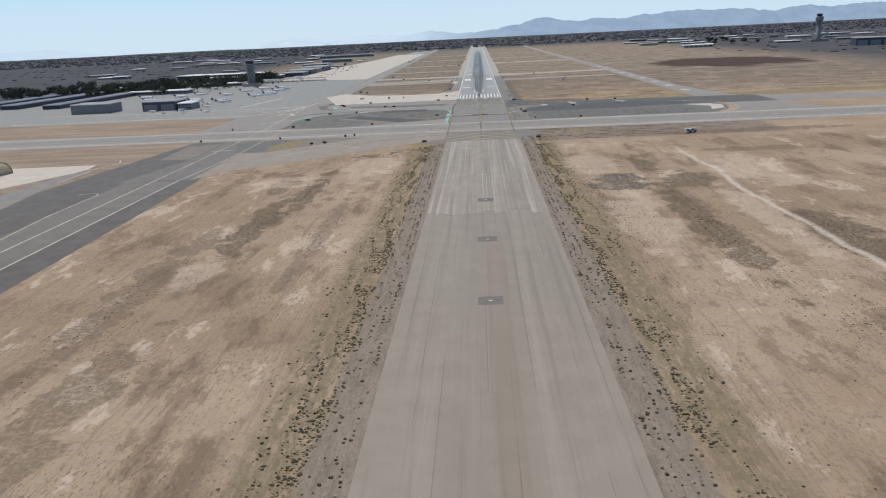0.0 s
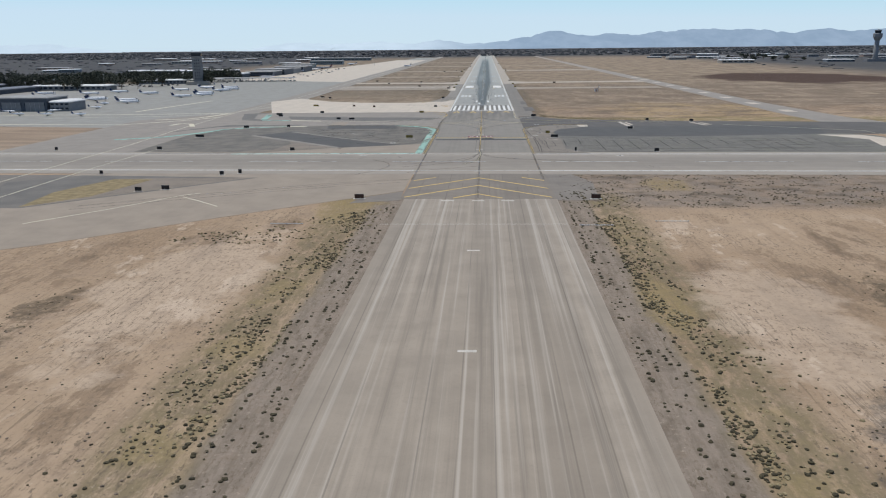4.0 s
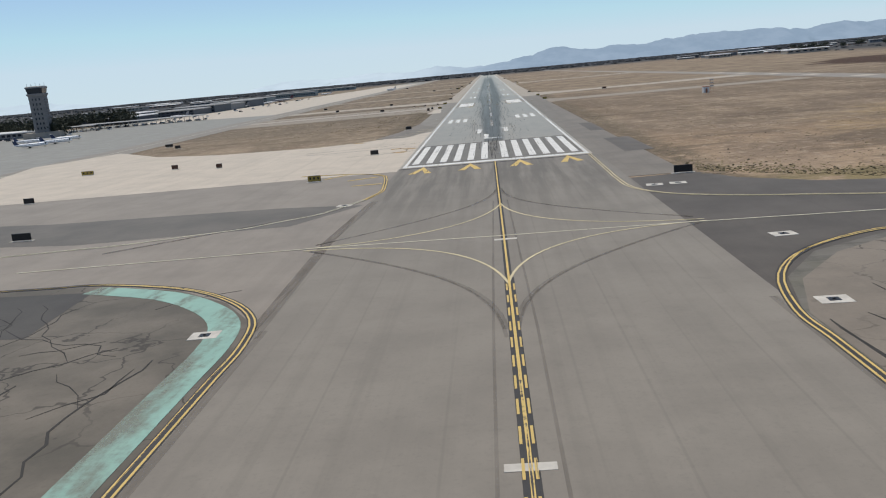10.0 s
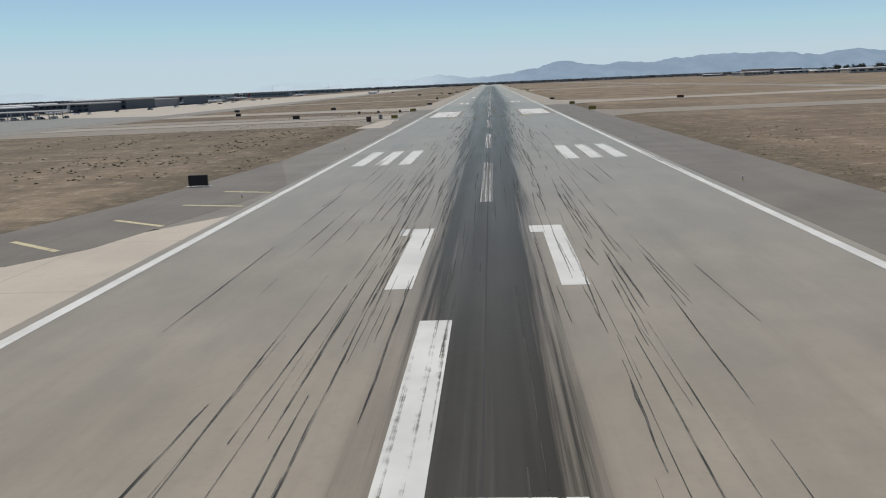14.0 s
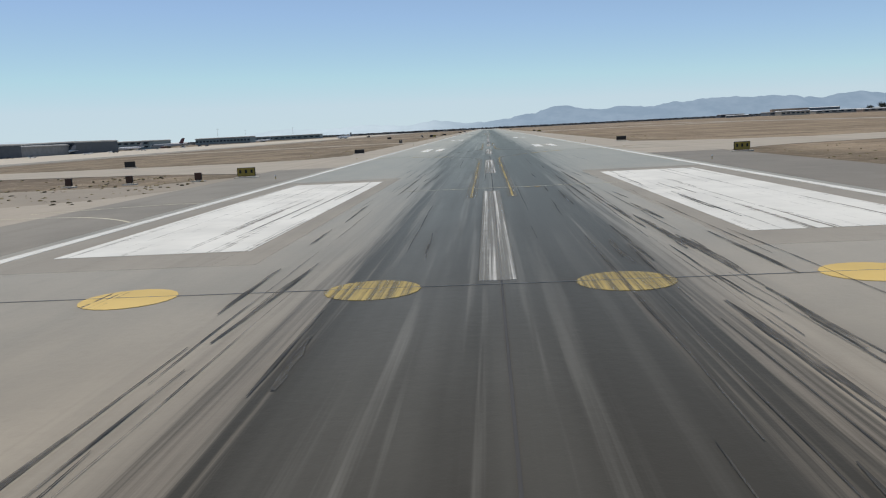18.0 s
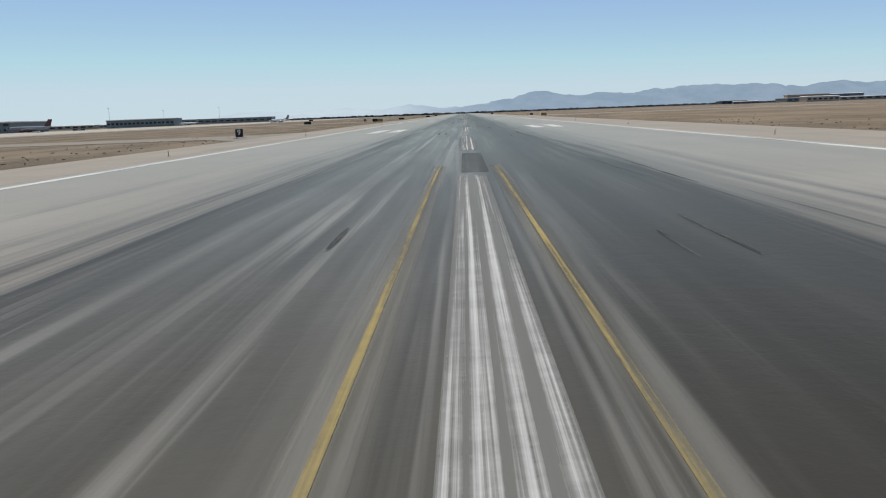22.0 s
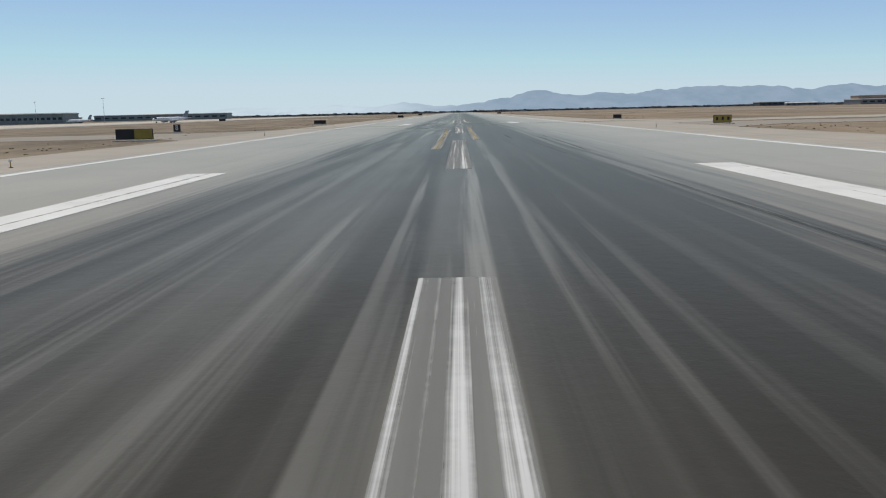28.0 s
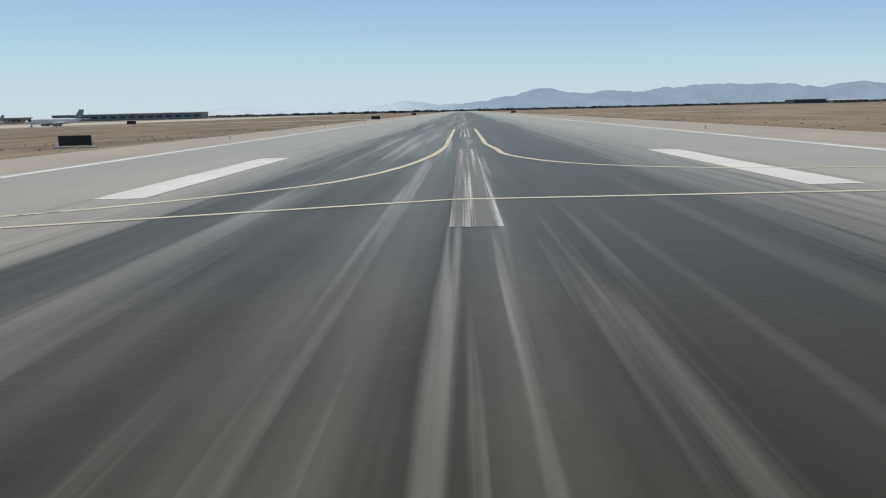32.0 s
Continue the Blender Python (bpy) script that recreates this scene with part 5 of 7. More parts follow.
for path in (((-60, 905), (-13.4, 917.3), (-6.8, 923.8), (-4.5, 928.6), (-3.1, 935), (-2.1, 944), (-1.6, 955), (-1.5, 1010)), ((60, 917), (10, 929.4), (5, 934), (2.4, 942), (1.5, 958), (1.4, 1010))):
    line("exit_line", smooth(path), 0.36, M_PALE, runway, 0.1)

# tyre marks, rubbed along the touchdown zone
rs = random.Random(4)
bm = bmesh.new()
for i in range(580):
    y = rs.triangular(4, 420, 120)
    side = rs.choice((-1, 1))
    x = side * abs(rs.gauss(6.2, 2.4)) if i % 5 else rs.uniform(-17, 17)
    n, w = rs.uniform(4, 26), rs.uniform(0.03, 0.14)
    if i > 560:
        x, y = rs.uniform(3, 9), rs.uniform(480, 900)
    elif i > 500:
        x, y, n, w = rs.gauss(0, 0.9), rs.uniform(2, 52), rs.uniform(6, 20), rs.uniform(0.06, 0.26)
    elif i > 440:
        x, y, n, w = rs.choice((-1, 1, 1)) * rs.uniform(4.5, 9.5), rs.uniform(190, 330), rs.uniform(4, 12), rs.uniform(0.16, 0.36)
    dx = rs.uniform(-0.3, 0.3)
    z = 0.114 + 0.000008 * i
    us = [q / 5 for q in range(6)]
    mid = [(x + dx * u + rs.uniform(-0.03, 0.03), y + n * u, w * math.sin(math.pi * min(max(u, 0.04), 0.96)) ** 0.5 * rs.uniform(0.5, 1)) for u in us]
    rows = [(bm.verts.new((cx - ww / 2, cy, z)), bm.verts.new((cx + ww / 2, cy, z))) for cx, cy, ww in mid]
    for p, q in zip(rows, rows[1:]):
        bm.faces.new((p[0], p[1], q[1], q[0]))
for x, y0, y1, w in ((3.24, 642, 651.4, 0.12), (2.38, 637, 643.1, 0.24), (4.88, 640, 645.8, 0.1), (-3.7, 592, 602.5, 0.2), (-2.72, 592, 600.8, 0.2), (-3.3, 504.4, 507.6, 0.13), (3.94, 501.9, 505.6, 0.09), (5.1, 502.5, 508.2, 0.09),
                     (-6.25, 405.8, 408, 0.09), (-6.65, 411, 417.4, 0.08), (-7.35, 340, 362.4, 0.14), (13.4, 331, 337, 0.1), (13.0, 334, 341, 0.12), (12.2, 318, 333, 0.16), (12.0, 322, 330, 0.12), (14.6, 336, 344, 0.1), (-12.4, 326, 348, 0.1), (-13.2, 318, 340, 0.12), (-12.0, 338, 355, 0.14), (-14.6, 320, 334, 0.08), (11.6, 340, 352, 0.14), (7.4, 338, 362, 0.2), (6.3, 330, 356, 0.16)):
    rows = []
    for q in range(7):
        u = q / 6
        ww = w * math.sin(math.pi * min(max(u, 0.06), 0.94)) ** 0.5
        rows.append((bm.verts.new((x - ww / 2, y0 + (y1 - y0) * u, 0.1185)), bm.verts.new((x + ww / 2, y0 + (y1 - y0) * u, 0.1185))))
    for p, q in zip(rows, rows[1:]):
        bm.faces.new((p[0], p[1], q[1], q[0]))
for cx, cy, r, a0 in ((-8, 26, 13, -70), (-7.6, 26.6, 14, -66), (8, 30, 9, 120), (9, 30, 9.6, 125), (-14, 20, 18, -50)):
    arc_pts = arc(cx, cy, r, a0, a0 + 55, 10)
    ring_ = []
    for j, (px, py) in enumerate(arc_pts):
        d = (Vector((px, py)) - Vector((cx, cy))).normalized() * 0.045
        ring_.append((bm.verts.new((px - d.x, py - d.y, 0.1135)), bm.verts.new((px + d.x, py + d.y, 0.1135))))
    for p, q in zip(ring_, ring_[1:]):
        bm.faces.new((p[0], p[1], q[1], q[0]))
marks = new("tyre_marks", mesh_of("tyre_marks", bm, M_RUBBER))
marks.scale = (S, S, S)
tagged(marks, "black tyre marks rubbed along the runway", "tyre marks", kind="stuff")
line("center_joint", [(0.12, 56), (0.12, 420)], 0.07, M_BLACKP, runway, 0.0925)

# ---- distance ----
RIDGE = ((-60, 70), (-45, 90), (-36, 75), (-33.1, 92), (-31.8, 98), (-30.7, 50), (-28, 5), (-24, -25), (-20, -15), (-17.03, 45), (-14.72, 80), (-12.41, 58), (-10.83, 78), (-8.46, 70), (-5.25, 68), (-2.95, 80), (-1.63, 55), (-0.01, 61), (2.01, 94), (3.61, 132), (4.61, 174), (5.6, 187), (6.78, 150), (7.96, 117), (9.13, 137), (10.28, 143), (11.82, 120), (12.94, 168), (14.44, 167), (15.9, 185), (17.35, 184), (18.42, 169), (19.47, 176), (20.68, 176), (21.54, 140), (22.55, 130), (23.53, 165), (24.49, 188), (25.14, 164), (26.09, 148), (26.96, 162), (31, 175), (36, 150), (45, 130), (60, 100))


def mountains():
    k = Mat("mountain_rock_painted_haze", 1.0, spec=0.0)
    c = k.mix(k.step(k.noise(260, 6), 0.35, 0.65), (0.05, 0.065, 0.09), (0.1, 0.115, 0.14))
    # haze painted as blue emission, paler and stronger towards the west
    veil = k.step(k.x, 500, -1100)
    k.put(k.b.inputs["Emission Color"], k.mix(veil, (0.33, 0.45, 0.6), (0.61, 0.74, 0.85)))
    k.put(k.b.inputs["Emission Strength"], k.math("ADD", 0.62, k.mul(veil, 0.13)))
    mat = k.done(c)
    bm = bmesh.new()
    rows = []
    y0, d0 = 8060.0, 7640.0
    xs = [d0 * math.tan(radians(-46 + 92 * i / 420)) for i in range(421)]
    for j in range(7):
        row = []
        for x in xs:
            a = math.degrees(math.atan2(x, d0))
            h = 0.0
            for (a0, h0), (a1, h1) in zip(RIDGE, RIDGE[1:]):
                if a0 <= a <= a1:
                    h = h0 + (h1 - h0) * (a - a0) / (a1 - a0)
            rough = (noise.fractal(Vector((x / 330, 3.1, 0)), 0.7, 2.1, 6) * 15 + abs(noise.noise(Vector((x / 150, 8.2, 0)))) * 20 + noise.noise(Vector((x / 42, 1.7, 0))) * 6 - 6)
            fold = noise.fractal(Vector((x / 180, j * 0.9, 7.0)), 0.9, 2.0, 4)
            s = (j / 6) ** 0.8
            row.append(bm.verts.new((x, y0 - 420 * (1 - s) + fold * 110 * (1 - s), -25 + (h * 0.935 + 9 + rough + 25) * s + fold * 40 * s * (1 - s))))
        rows.append(row)
    for a, b in zip(rows, rows[1:]):
        for i in range(len(xs) - 1):
            bm.faces.new((a[i], a[i + 1], b[i + 1], b[i]))
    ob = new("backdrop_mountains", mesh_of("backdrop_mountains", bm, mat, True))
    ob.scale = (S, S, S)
    tagged(ob, "blue-grey mountain range with painted-on desert haze", "mountains", kind="structure")


mountains()

# ---- parked aircraft ----


def wing(bm, root, tip, thick):
    """A tapered wing half: root and tip give leading and trailing edges."""
    (x0, ya, yb, z0), (x1, yc, yd, z1) = root, tip
    tube(bm, [[(x0, ya, z0), (x0, (ya * 2 + yb) / 3, z0 + thick / 2), (x0, yb, z0), (x0, (ya * 2 + yb) / 3, z0 - thick / 2)],
              [(x1, yc, z1), (x1, (yc * 2 + yd) / 3, z1 + thick / 5), (x1, yd, z1), (x1, (yc * 2 + yd) / 3, z1 - thick / 5)]])


def jet(x, y, rz, tail_mat, label, long=16.5, low=False, group="jets parked on the apron"):
    """A small airliner; its nose points along its own +y."""
    ob = thing("parked_jet", x, y, 0.04, rz, label, "aircraft", group)
    L, r = long, long * (0.046 if long > 25 else 0.055)
    zc = 0.035 * L + 0.1 + r
    bm = bmesh.new()
    prof = ((-0.5, 0.12, 0.5), (-0.44, 0.3, 0.38), (-0.33, 0.72, 0.12), (-0.22, 1.0, 0), (0.3, 1.0, 0), (0.39, 0.9, -0.06), (0.45, 0.64, -0.14), (0.485, 0.32, -0.22), (0.5, 0.06, -0.26))
    tube(bm, [ring(0, L * a, zc + r * c, r * b, 14, "y") for a, b, c in prof])
    part("fuselage", bm, M_JET, ob, "", True)
    bm = bmesh.new()
    tube(bm, [ring(0, L * a, zc + r * c, r * b, 12, "y") for a, b, c in ((0.405, 0.875, 0.02), (0.44, 0.72, 0.05), (0.452, 0.55, 0.06))])
    part("cockpit_window", bm, M_GLASS, ob, "dark cockpit glazing", True, Matrix.Translation((0, 0, r * 0.14)))
    for sx in (-1, 1):
        bm = bmesh.new()
        wing(bm, (sx * r * 0.6, 0.09 * L, -0.1 * L, zc - 0.7 * r), (sx * 0.43 * L, -0.08 * L, -0.125 * L, zc - 0.2 * r), 0.014 * L)
        part("wing", bm, M_JET, ob)
        bm = bmesh.new()
        z = zc + 0.17 * L if not low else zc + 0.5 * r
        wing(bm, (0, -0.43 * L, -0.5 * L, z), (sx * 0.15 * L, -0.48 * L, -0.52 * L, z), 0.008 * L)
        part("tailplane", bm, M_JET, ob)
        bm = bmesh.new()
        ex, ey, ez = (sx * 2.0 * r, -0.27 * L, zc + 0.3 * r) if not low else (sx * 0.14 * L, 0.06 * L, zc - 1.1 * r)
        tube(bm, [ring(ex, ey + b * 0.085 * L, ez, r * a, 10, "y") for a, b in ((0.3, -1), (0.46, -0.4), (0.54, 0.5), (0.5, 0.95))])
        part("engine", bm, tail_mat if low else M_JET, ob, "", True)
        bm = bmesh.new()
        box(bm, min(ex, sx * r * 0.5), max(ex, sx * r * 0.5), ey - 0.03 * L, ey + 0.03 * L, ez - 0.06 * r, ez + 0.06 * r) if not low else box(bm, ex - 0.1, ex + 0.1, ey - 0.05 * L, ey, ez, zc - 0.55 * r)
        part("pylon", bm, M_JET, ob)
        bm = bmesh.new()
        box(bm, sx * 0.055 * L - 0.12, sx * 0.055 * L + 0.12, -0.05 * L, -0.03 * L, 0.3, zc - 0.6 * r)
        leg = part("main_gear", bm, M_STEEL, ob)
        bm = bmesh.new()
        tube(bm, [ring(sx * 0.055 * L + dx, -0.04 * L, 0.45, 0.45, 12, "x") for dx in (-0.3, 0.3)])
        part("wheel", bm, M_TYRE, leg)
    bm = bmesh.new()
    z = zc + 0.6 * r
    tube(bm, [[(-0.12, -0.32 * L, z), (0.12, -0.32 * L, z), (0.12, -0.47 * L, z), (-0.12, -0.47 * L, z)], [(-0.07, -0.435 * L, zc + 0.175 * L), (0.07, -0.435 * L, zc + 0.175 * L), (0.07, -0.52 * L, zc + 0.175 * L), (-0.07, -0.52 * L, zc + 0.175 * L)]])
    part("fin", bm, tail_mat, ob, "dark painted tail fin" if tail_mat is M_JETD else "")
    bm = bmesh.new()
    box(bm, -0.1, 0.1, 0.385 * L, 0.395 * L, 0.35, zc - 0.8 * r)
    leg = part("nose_gear", bm, M_STEEL, ob)
    bm = bmesh.new()
    tube(bm, [ring(dx, 0.39 * L, 0.35, 0.35, 12, "x") for dx in (-0.2, 0.2)])
    part("wheel", bm, M_TYRE, leg)
    bm = bmesh.new()
    for sx in (-1, 1):
        for i in range(14):
            yy = L * (-0.2 + 0.57 * i / 13)
            box(bm, *sorted((sx * r * 0.955, sx * r * 1.008)), yy - 0.14, yy + 0.14, zc + 0.2 * r, zc + 0.45 * r)
    tagged(part("cabin_windows", bm, M_GLASS, ob, "row of dark cabin windows"), kind="stuff")
    return ob


first_jet = jet(-286, 177, -62, M_JETD, "small white twin-engine jet with dark tail on the apron", 19.5)
for x, y, rz in ((-282, 229, -66), (-317, 335, -80), (-278, 300, -74), (-316, 124, -68), (-357, 153, -84), (-403, 231, -70), (-386, 262, -75), (-340, 230, -66), (-290, 335, -66), (-366, 128, -88), (-350, 137, -72), (-304, 101, -60), (-273, 200, -68), (-280, 275, -70), (-330, 290, -78), (-430, 190, -80), (-455, 240, -75)):
    copy_thing(first_jet, spot_at(x, y, 0.04, rz))
liner = jet(-334, 1092, 88, M_TAILR, "grey airliner with dark red tail at the terminal", 37, True, "airliners at the terminal")
for ch in liner.children:
    if ch.name.startswith("fuselage"):
        ch.data.materials[0] = M_BODYG
white_liner = jet(-172, 1228, 150, M_BODYG, "white airliner with pale grey tail beside the taxiway", 27, True, "airliners at the terminal")
for x, y, rz in ((-335, 1452, 75), (-345, 900, 96), (-337, 1010, 84), (-330, 640, 70)):
    copy_thing(white_liner, spot_at(x, y, 0.05, rz))


def light_plane(x, y, rz, label):
    ob = thing("light_aircraft", x, y, 0.04, rz, label, "aircraft", "light aircraft by the hangars")
    bm = bmesh.new()
    tube(bm, [ring(0, a, 1.5 + c, b, 10, "y") for a, b, c in ((-5.6, 0.12, 0.25), (-2, 0.55, 0.05), (0.6, 0.8, 0), (2.2, 0.66, -0.1), (3.6, 0.36, -0.15), (4.0, 0.1, -0.15))])
    part("fuselage", bm, M_JET, ob, "", True)
    for sx in (-1, 1):
        bm = bmesh.new()
        wing(bm, (sx * 0.4, 1.6, -0.4, 1.2), (sx * 6.4, 1.1, 0.0, 1.6), 0.22)
        part("wing", bm, M_JET, ob)
        bm = bmesh.new()
        wing(bm, (0, -4.6, -5.7, 1.85), (sx * 2.2, -5.1, -5.8, 1.9), 0.12)
        part("tailplane", bm, M_JET, ob)
        bm = bmesh.new()
        tube(bm, [ring(sx * 1.3 + d, 0.3, 0.3, 0.3, 10, "x") for d in (-0.1, 0.1)])
        part("wheel", bm, M_TYRE, ob)
    bm = bmesh.new()
    tube(bm, [[(-0.06, -4.2, 1.9), (0.06, -4.2, 1.9), (0.06, -5.7, 1.9), (-0.06, -5.7, 1.9)], [(-0.04, -5.2, 3.5), (0.04, -5.2, 3.5), (0.04, -6.0, 3.5), (-0.04, -6.0, 3.5)]])
    part("fin", bm, M_JETD, ob)
    bm = bmesh.new()
    tube(bm, [ring(0, a, 2.0 + c, b, 8, "y") for a, b, c in ((-0.9, 0.3, 0.0), (0.2, 0.5, 0.05), (1.2, 0.4, -0.15))])
    part("canopy", bm, M_GLASS, ob, "", True)
    return ob


small = light_plane(-331, -18, -60, "small white propeller aircraft on the apron")
for x, y, rz in ((-309, -20, -75), (-283, -23, -50), (-304, 43, -70), (-322, 12, 110), (-352, 6, -80), (-345, 52, -60), (-318, 86, -55)):
    copy_thing(small, spot_at(x, y, 0.04, rz))

# ---- buildings ----


def building(name, x, y, w, d, h, rz, wall, roof, label, category="building", rows=1, bays=8, bay_doors=0, over=0.6):
    """Walls, a roof slab with a parapet, windows front and sides, and bay doors."""
    ob = thing(name, x, y, 0, rz, label, category)
    bm = bmesh.new()
    box(bm, -w / 2, w / 2, -d / 2, d / 2, 0, h)
    wl = part("wall", bm, wall, ob)
    bm = bmesh.new()
    tube(bm, [[(-w / 2 - over, -d / 2 - over, h), (w / 2 + over, -d / 2 - over, h), (w / 2 + over, d / 2 + over, h), (-w / 2 - over, d / 2 + over, h)],
              [(-w / 2 - over, -d / 2 - over, h + 0.7), (w / 2 + over, -d / 2 - over, h + 0.7), (w / 2 + over, d / 2 + over, h + 0.7), (-w / 2 - over, d / 2 + over, h + 0.7)],
              [(-w / 2 + 1, -d / 2 + 1, h + 1.5), (w / 2 - 1, -d / 2 + 1, h + 1.5), (w / 2 - 1, d / 2 - 1, h + 1.5), (-w / 2 + 1, d / 2 - 1, h + 1.5)]])
    part("roof", bm, roof, ob)
    if bays:
        ww = w / bays * 0.62
        hh = min(h / rows * 0.45, 2.2)
        bm = bmesh.new()
        box(bm, -ww / 2, ww / 2, -0.06, 0.06, 0, hh)
        me = mesh_of("window", bm, M_GLASS)
        for r in range(rows):
            for i in range(bays):
                share("window", me, ob, Matrix.Translation((-w / 2 + w * (i + 0.5) / bays, -d / 2 - 0.02, h * (r + 0.42) / rows)))
    for i in range(bay_doors):
        dw = w / bay_doors * 0.8
        bm = bmesh.new()
        box(bm, -dw / 2, dw / 2, -0.12, 0.12, 0.02, h * 0.72)
        dr = part("bay_door", bm, M_GREYW, ob, "", m=Matrix.Translation((-w / 2 + w * (i + 0.5) / bay_doors, -d / 2 - 0.05, 0)))
        for q in range(1, 4):
            bm = bmesh.new()
            box(bm, -dw / 2 + dw * q / 4 - 0.1, -dw / 2 + dw * q / 4 + 0.1, -0.2, -0.12, 0.02, h * 0.72)
            part("door_rib", bm, M_STEEL, dr)
    return ob


building("hangar", -427, 36, 44, 30, 9.4, -2, M_GREYW, M_ROOFG, "grey metal hangar with closed bay doors", "hangar", 1, 0, 3)
building("hangar", -349, 35, 38, 30, 9.5, -2, M_DARKW, M_ROOFG, "dark blue metal hangar beside the apron", "hangar", 1, 6, 2)
building("annex", -321, 33, 15, 24, 6.5, -2, M_GREYW, M_ROOFW, "low grey annex beside the dark hangar", "building", 2, 4)
for x, y, w, d, h, m, r, lab in ((-586, 280, 24, 270, 4.5, M_DARKW, M_ROOFB, "long grey row of aircraft shelters"), (-520, 220, 22, 200, 4.2, M_DARKW, M_ROOFB, "long grey-roofed row of aircraft shelters"), (-640, 300, 22, 200, 4.5, M_DARKW, M_ROOFB, "long blue-grey row of aircraft shelters"), (-600, 470, 60, 18, 5, M_WALL, M_ROOFW, "long beige storage building with white roof"),
                                 (-470, 330, 90, 22, 4.5, M_GREYW, M_ROOFW, "grey terminal annex with white roof"), (-420, 470, 70, 20, 4.5, M_GREYW, M_ROOFW, "low white-roofed building by the tower")):
    building("shelter_row", x, y, w, d, h, -3, m, r, lab, "building", 1, 14)
building("terminal", -440, 655, 150, 40, 6.2, -8, M_DARKW, M_ROOFW, "long beige terminal with bright white roof", "terminal", 2, 22)
building("terminal_hall", -520, 800, 190, 44, 7, -8, M_DARKW, M_ROOFW, "long grey terminal hall with white roof", "terminal", 2, 26)
for yc, dd, hh, ww, mm in ((735, 60, 6.5, 44, M_DARKW), (800, 64, 8.5, 50, M_DARKW), (868, 66, 7, 46, M_GREYW), (940, 76, 9, 54, M_DARKW)):
    building("concourse", -360, yc, ww, dd, hh, 0, mm, M_ROOFG, "grey concourse section beside the pale apron", "terminal", 2, 8)
building("concourse_wing", -400, 1160, 60, 60, 8, 0, M_HAZEW, M_ROOFG, "grey-green concourse wing beside the pale apron", "terminal", 2, 8)
building("cargo_building", -406, 1495, 84, 34, 8.5, 3, M_HAZEW, M_ROOFG, "grey-green glazed cargo building beyond the apron", "building", 1, 16)
building("cargo_building", -470, 2020, 205, 40, 8, 4, M_HAZEW, M_ROOFG, "low grey-green cargo building beyond the apron", "building", 1, 16)
building("hangar", 606, 1925, 66, 50, 11.5, -14, M_TILE, M_ROOFG, "pinkish tan hangar with grey roof across the field", "hangar", 1, 0, 2)
building("hangar", 676, 1945, 64, 50, 11, -14, M_GREYW, M_ROOFW, "grey hangar with white roof across the field", "hangar", 1, 0, 2)
building("hangar", 625, 2375, 58, 40, 6.5, 0, M_DARKW, M_ROOFG, "low dark hangar across the field", "hangar", 1, 5)
building("hangar", 850, 925, 100, 60, 15, -14, M_DARKW, M_ROOFG, "large blue-grey hangar across the field", "hangar", 1, 0, 4)
rb = random.Random(11)
for i in range(46):
    right = i % 2
    x = rb.uniform(520, 1250) if right else rb.uniform(-1150, -420)
    y = rb.uniform(1250, 2400) if right else rb.uniform(900, 2500)
    if not right and x > -560 and y < 1250:
        x -= 300
    w, d, h = rb.uniform(24, 80), rb.uniform(16, 40), rb.uniform(3.5, 7)
    pale = rb.random() < 0.6
    building("warehouse", x, y, w, d, h, rb.uniform(-14, 14), rb.choice((M_WALL, M_GREYW, M_TILE)), M_ROOFW if pale else M_ROOFG, "low distant warehouse with %s roof" % ("white" if pale else "grey"), "building", 1, 6)


def tower_old(x, y):
    """A straight square shaft with fluted faces; the cab is little wider than the shaft."""
    ob = thing("control_tower", x, y, 0, 12, "square grey concrete control tower with dark glazed cab", "tower")

    def block(name, rows, mat, label=""):
        bm = bmesh.new()
        tube(bm, [[(-w, -w, z), (w, -w, z), (w, w, z), (-w, w, z)] for w, z in rows])
        return part(name, bm, mat, ob, label)

    block("shaft", ((5.3, 0), (5.5, 33.2)), M_TOWER, "grey concrete shaft")
    for q in range(4):
        for i in range(4):
            bm = bmesh.new()
            box(bm, -0.55 + (i - 1.5) * 2.6, 0.55 + (i - 1.5) * 2.6, -5.75, -5.2, 1.0, 33)
            part("pilaster", bm, M_TOWER, ob, "", m=pose(0, 0, 0, 0, 0, 90 * q))
        for i in range(3):
            for j in range(8):
                bm = bmesh.new()
                box(bm, -0.45 + (i - 1) * 2.6, 0.45 + (i - 1) * 2.6, -5.6, -5.2, 3 + 3.8 * j, 4.8 + 3.8 * j)
                part("window", bm, M_GLASS, ob, "", m=pose(0, 0, 0, 0, 0, 90 * q))
    block("gallery", ((5.8, 33.2), (6.3, 34.2), (6.3, 35.2)), M_TOWER)
    block("cab_glazing", ((5.5, 35.2), (6.3, 39.4)), M_GLASS)
    block("cab_roof", ((6.6, 39.4), (6.6, 40.4), (5.6, 41)), M_GREYW)
    for px, py, hh in ((-5, -5, 2.2), (5, -5, 1.8), (-5, 5, 2.0), (5, 5, 2.4), (0, 0, 3.0), (-2, -5, 1.6)):
        bm = bmesh.new()
        tube(bm, [ring(px, py, z, 0.12, 6) for z in (40.9, 41 + hh)])
        part("antenna", bm, M_STEEL, ob)
    bm = bmesh.new()
    box(bm, -14, 14, -9, 9, 0, 4.5)
    part("base_building", bm, M_WALL, ob)


tower_old(-362, 435)


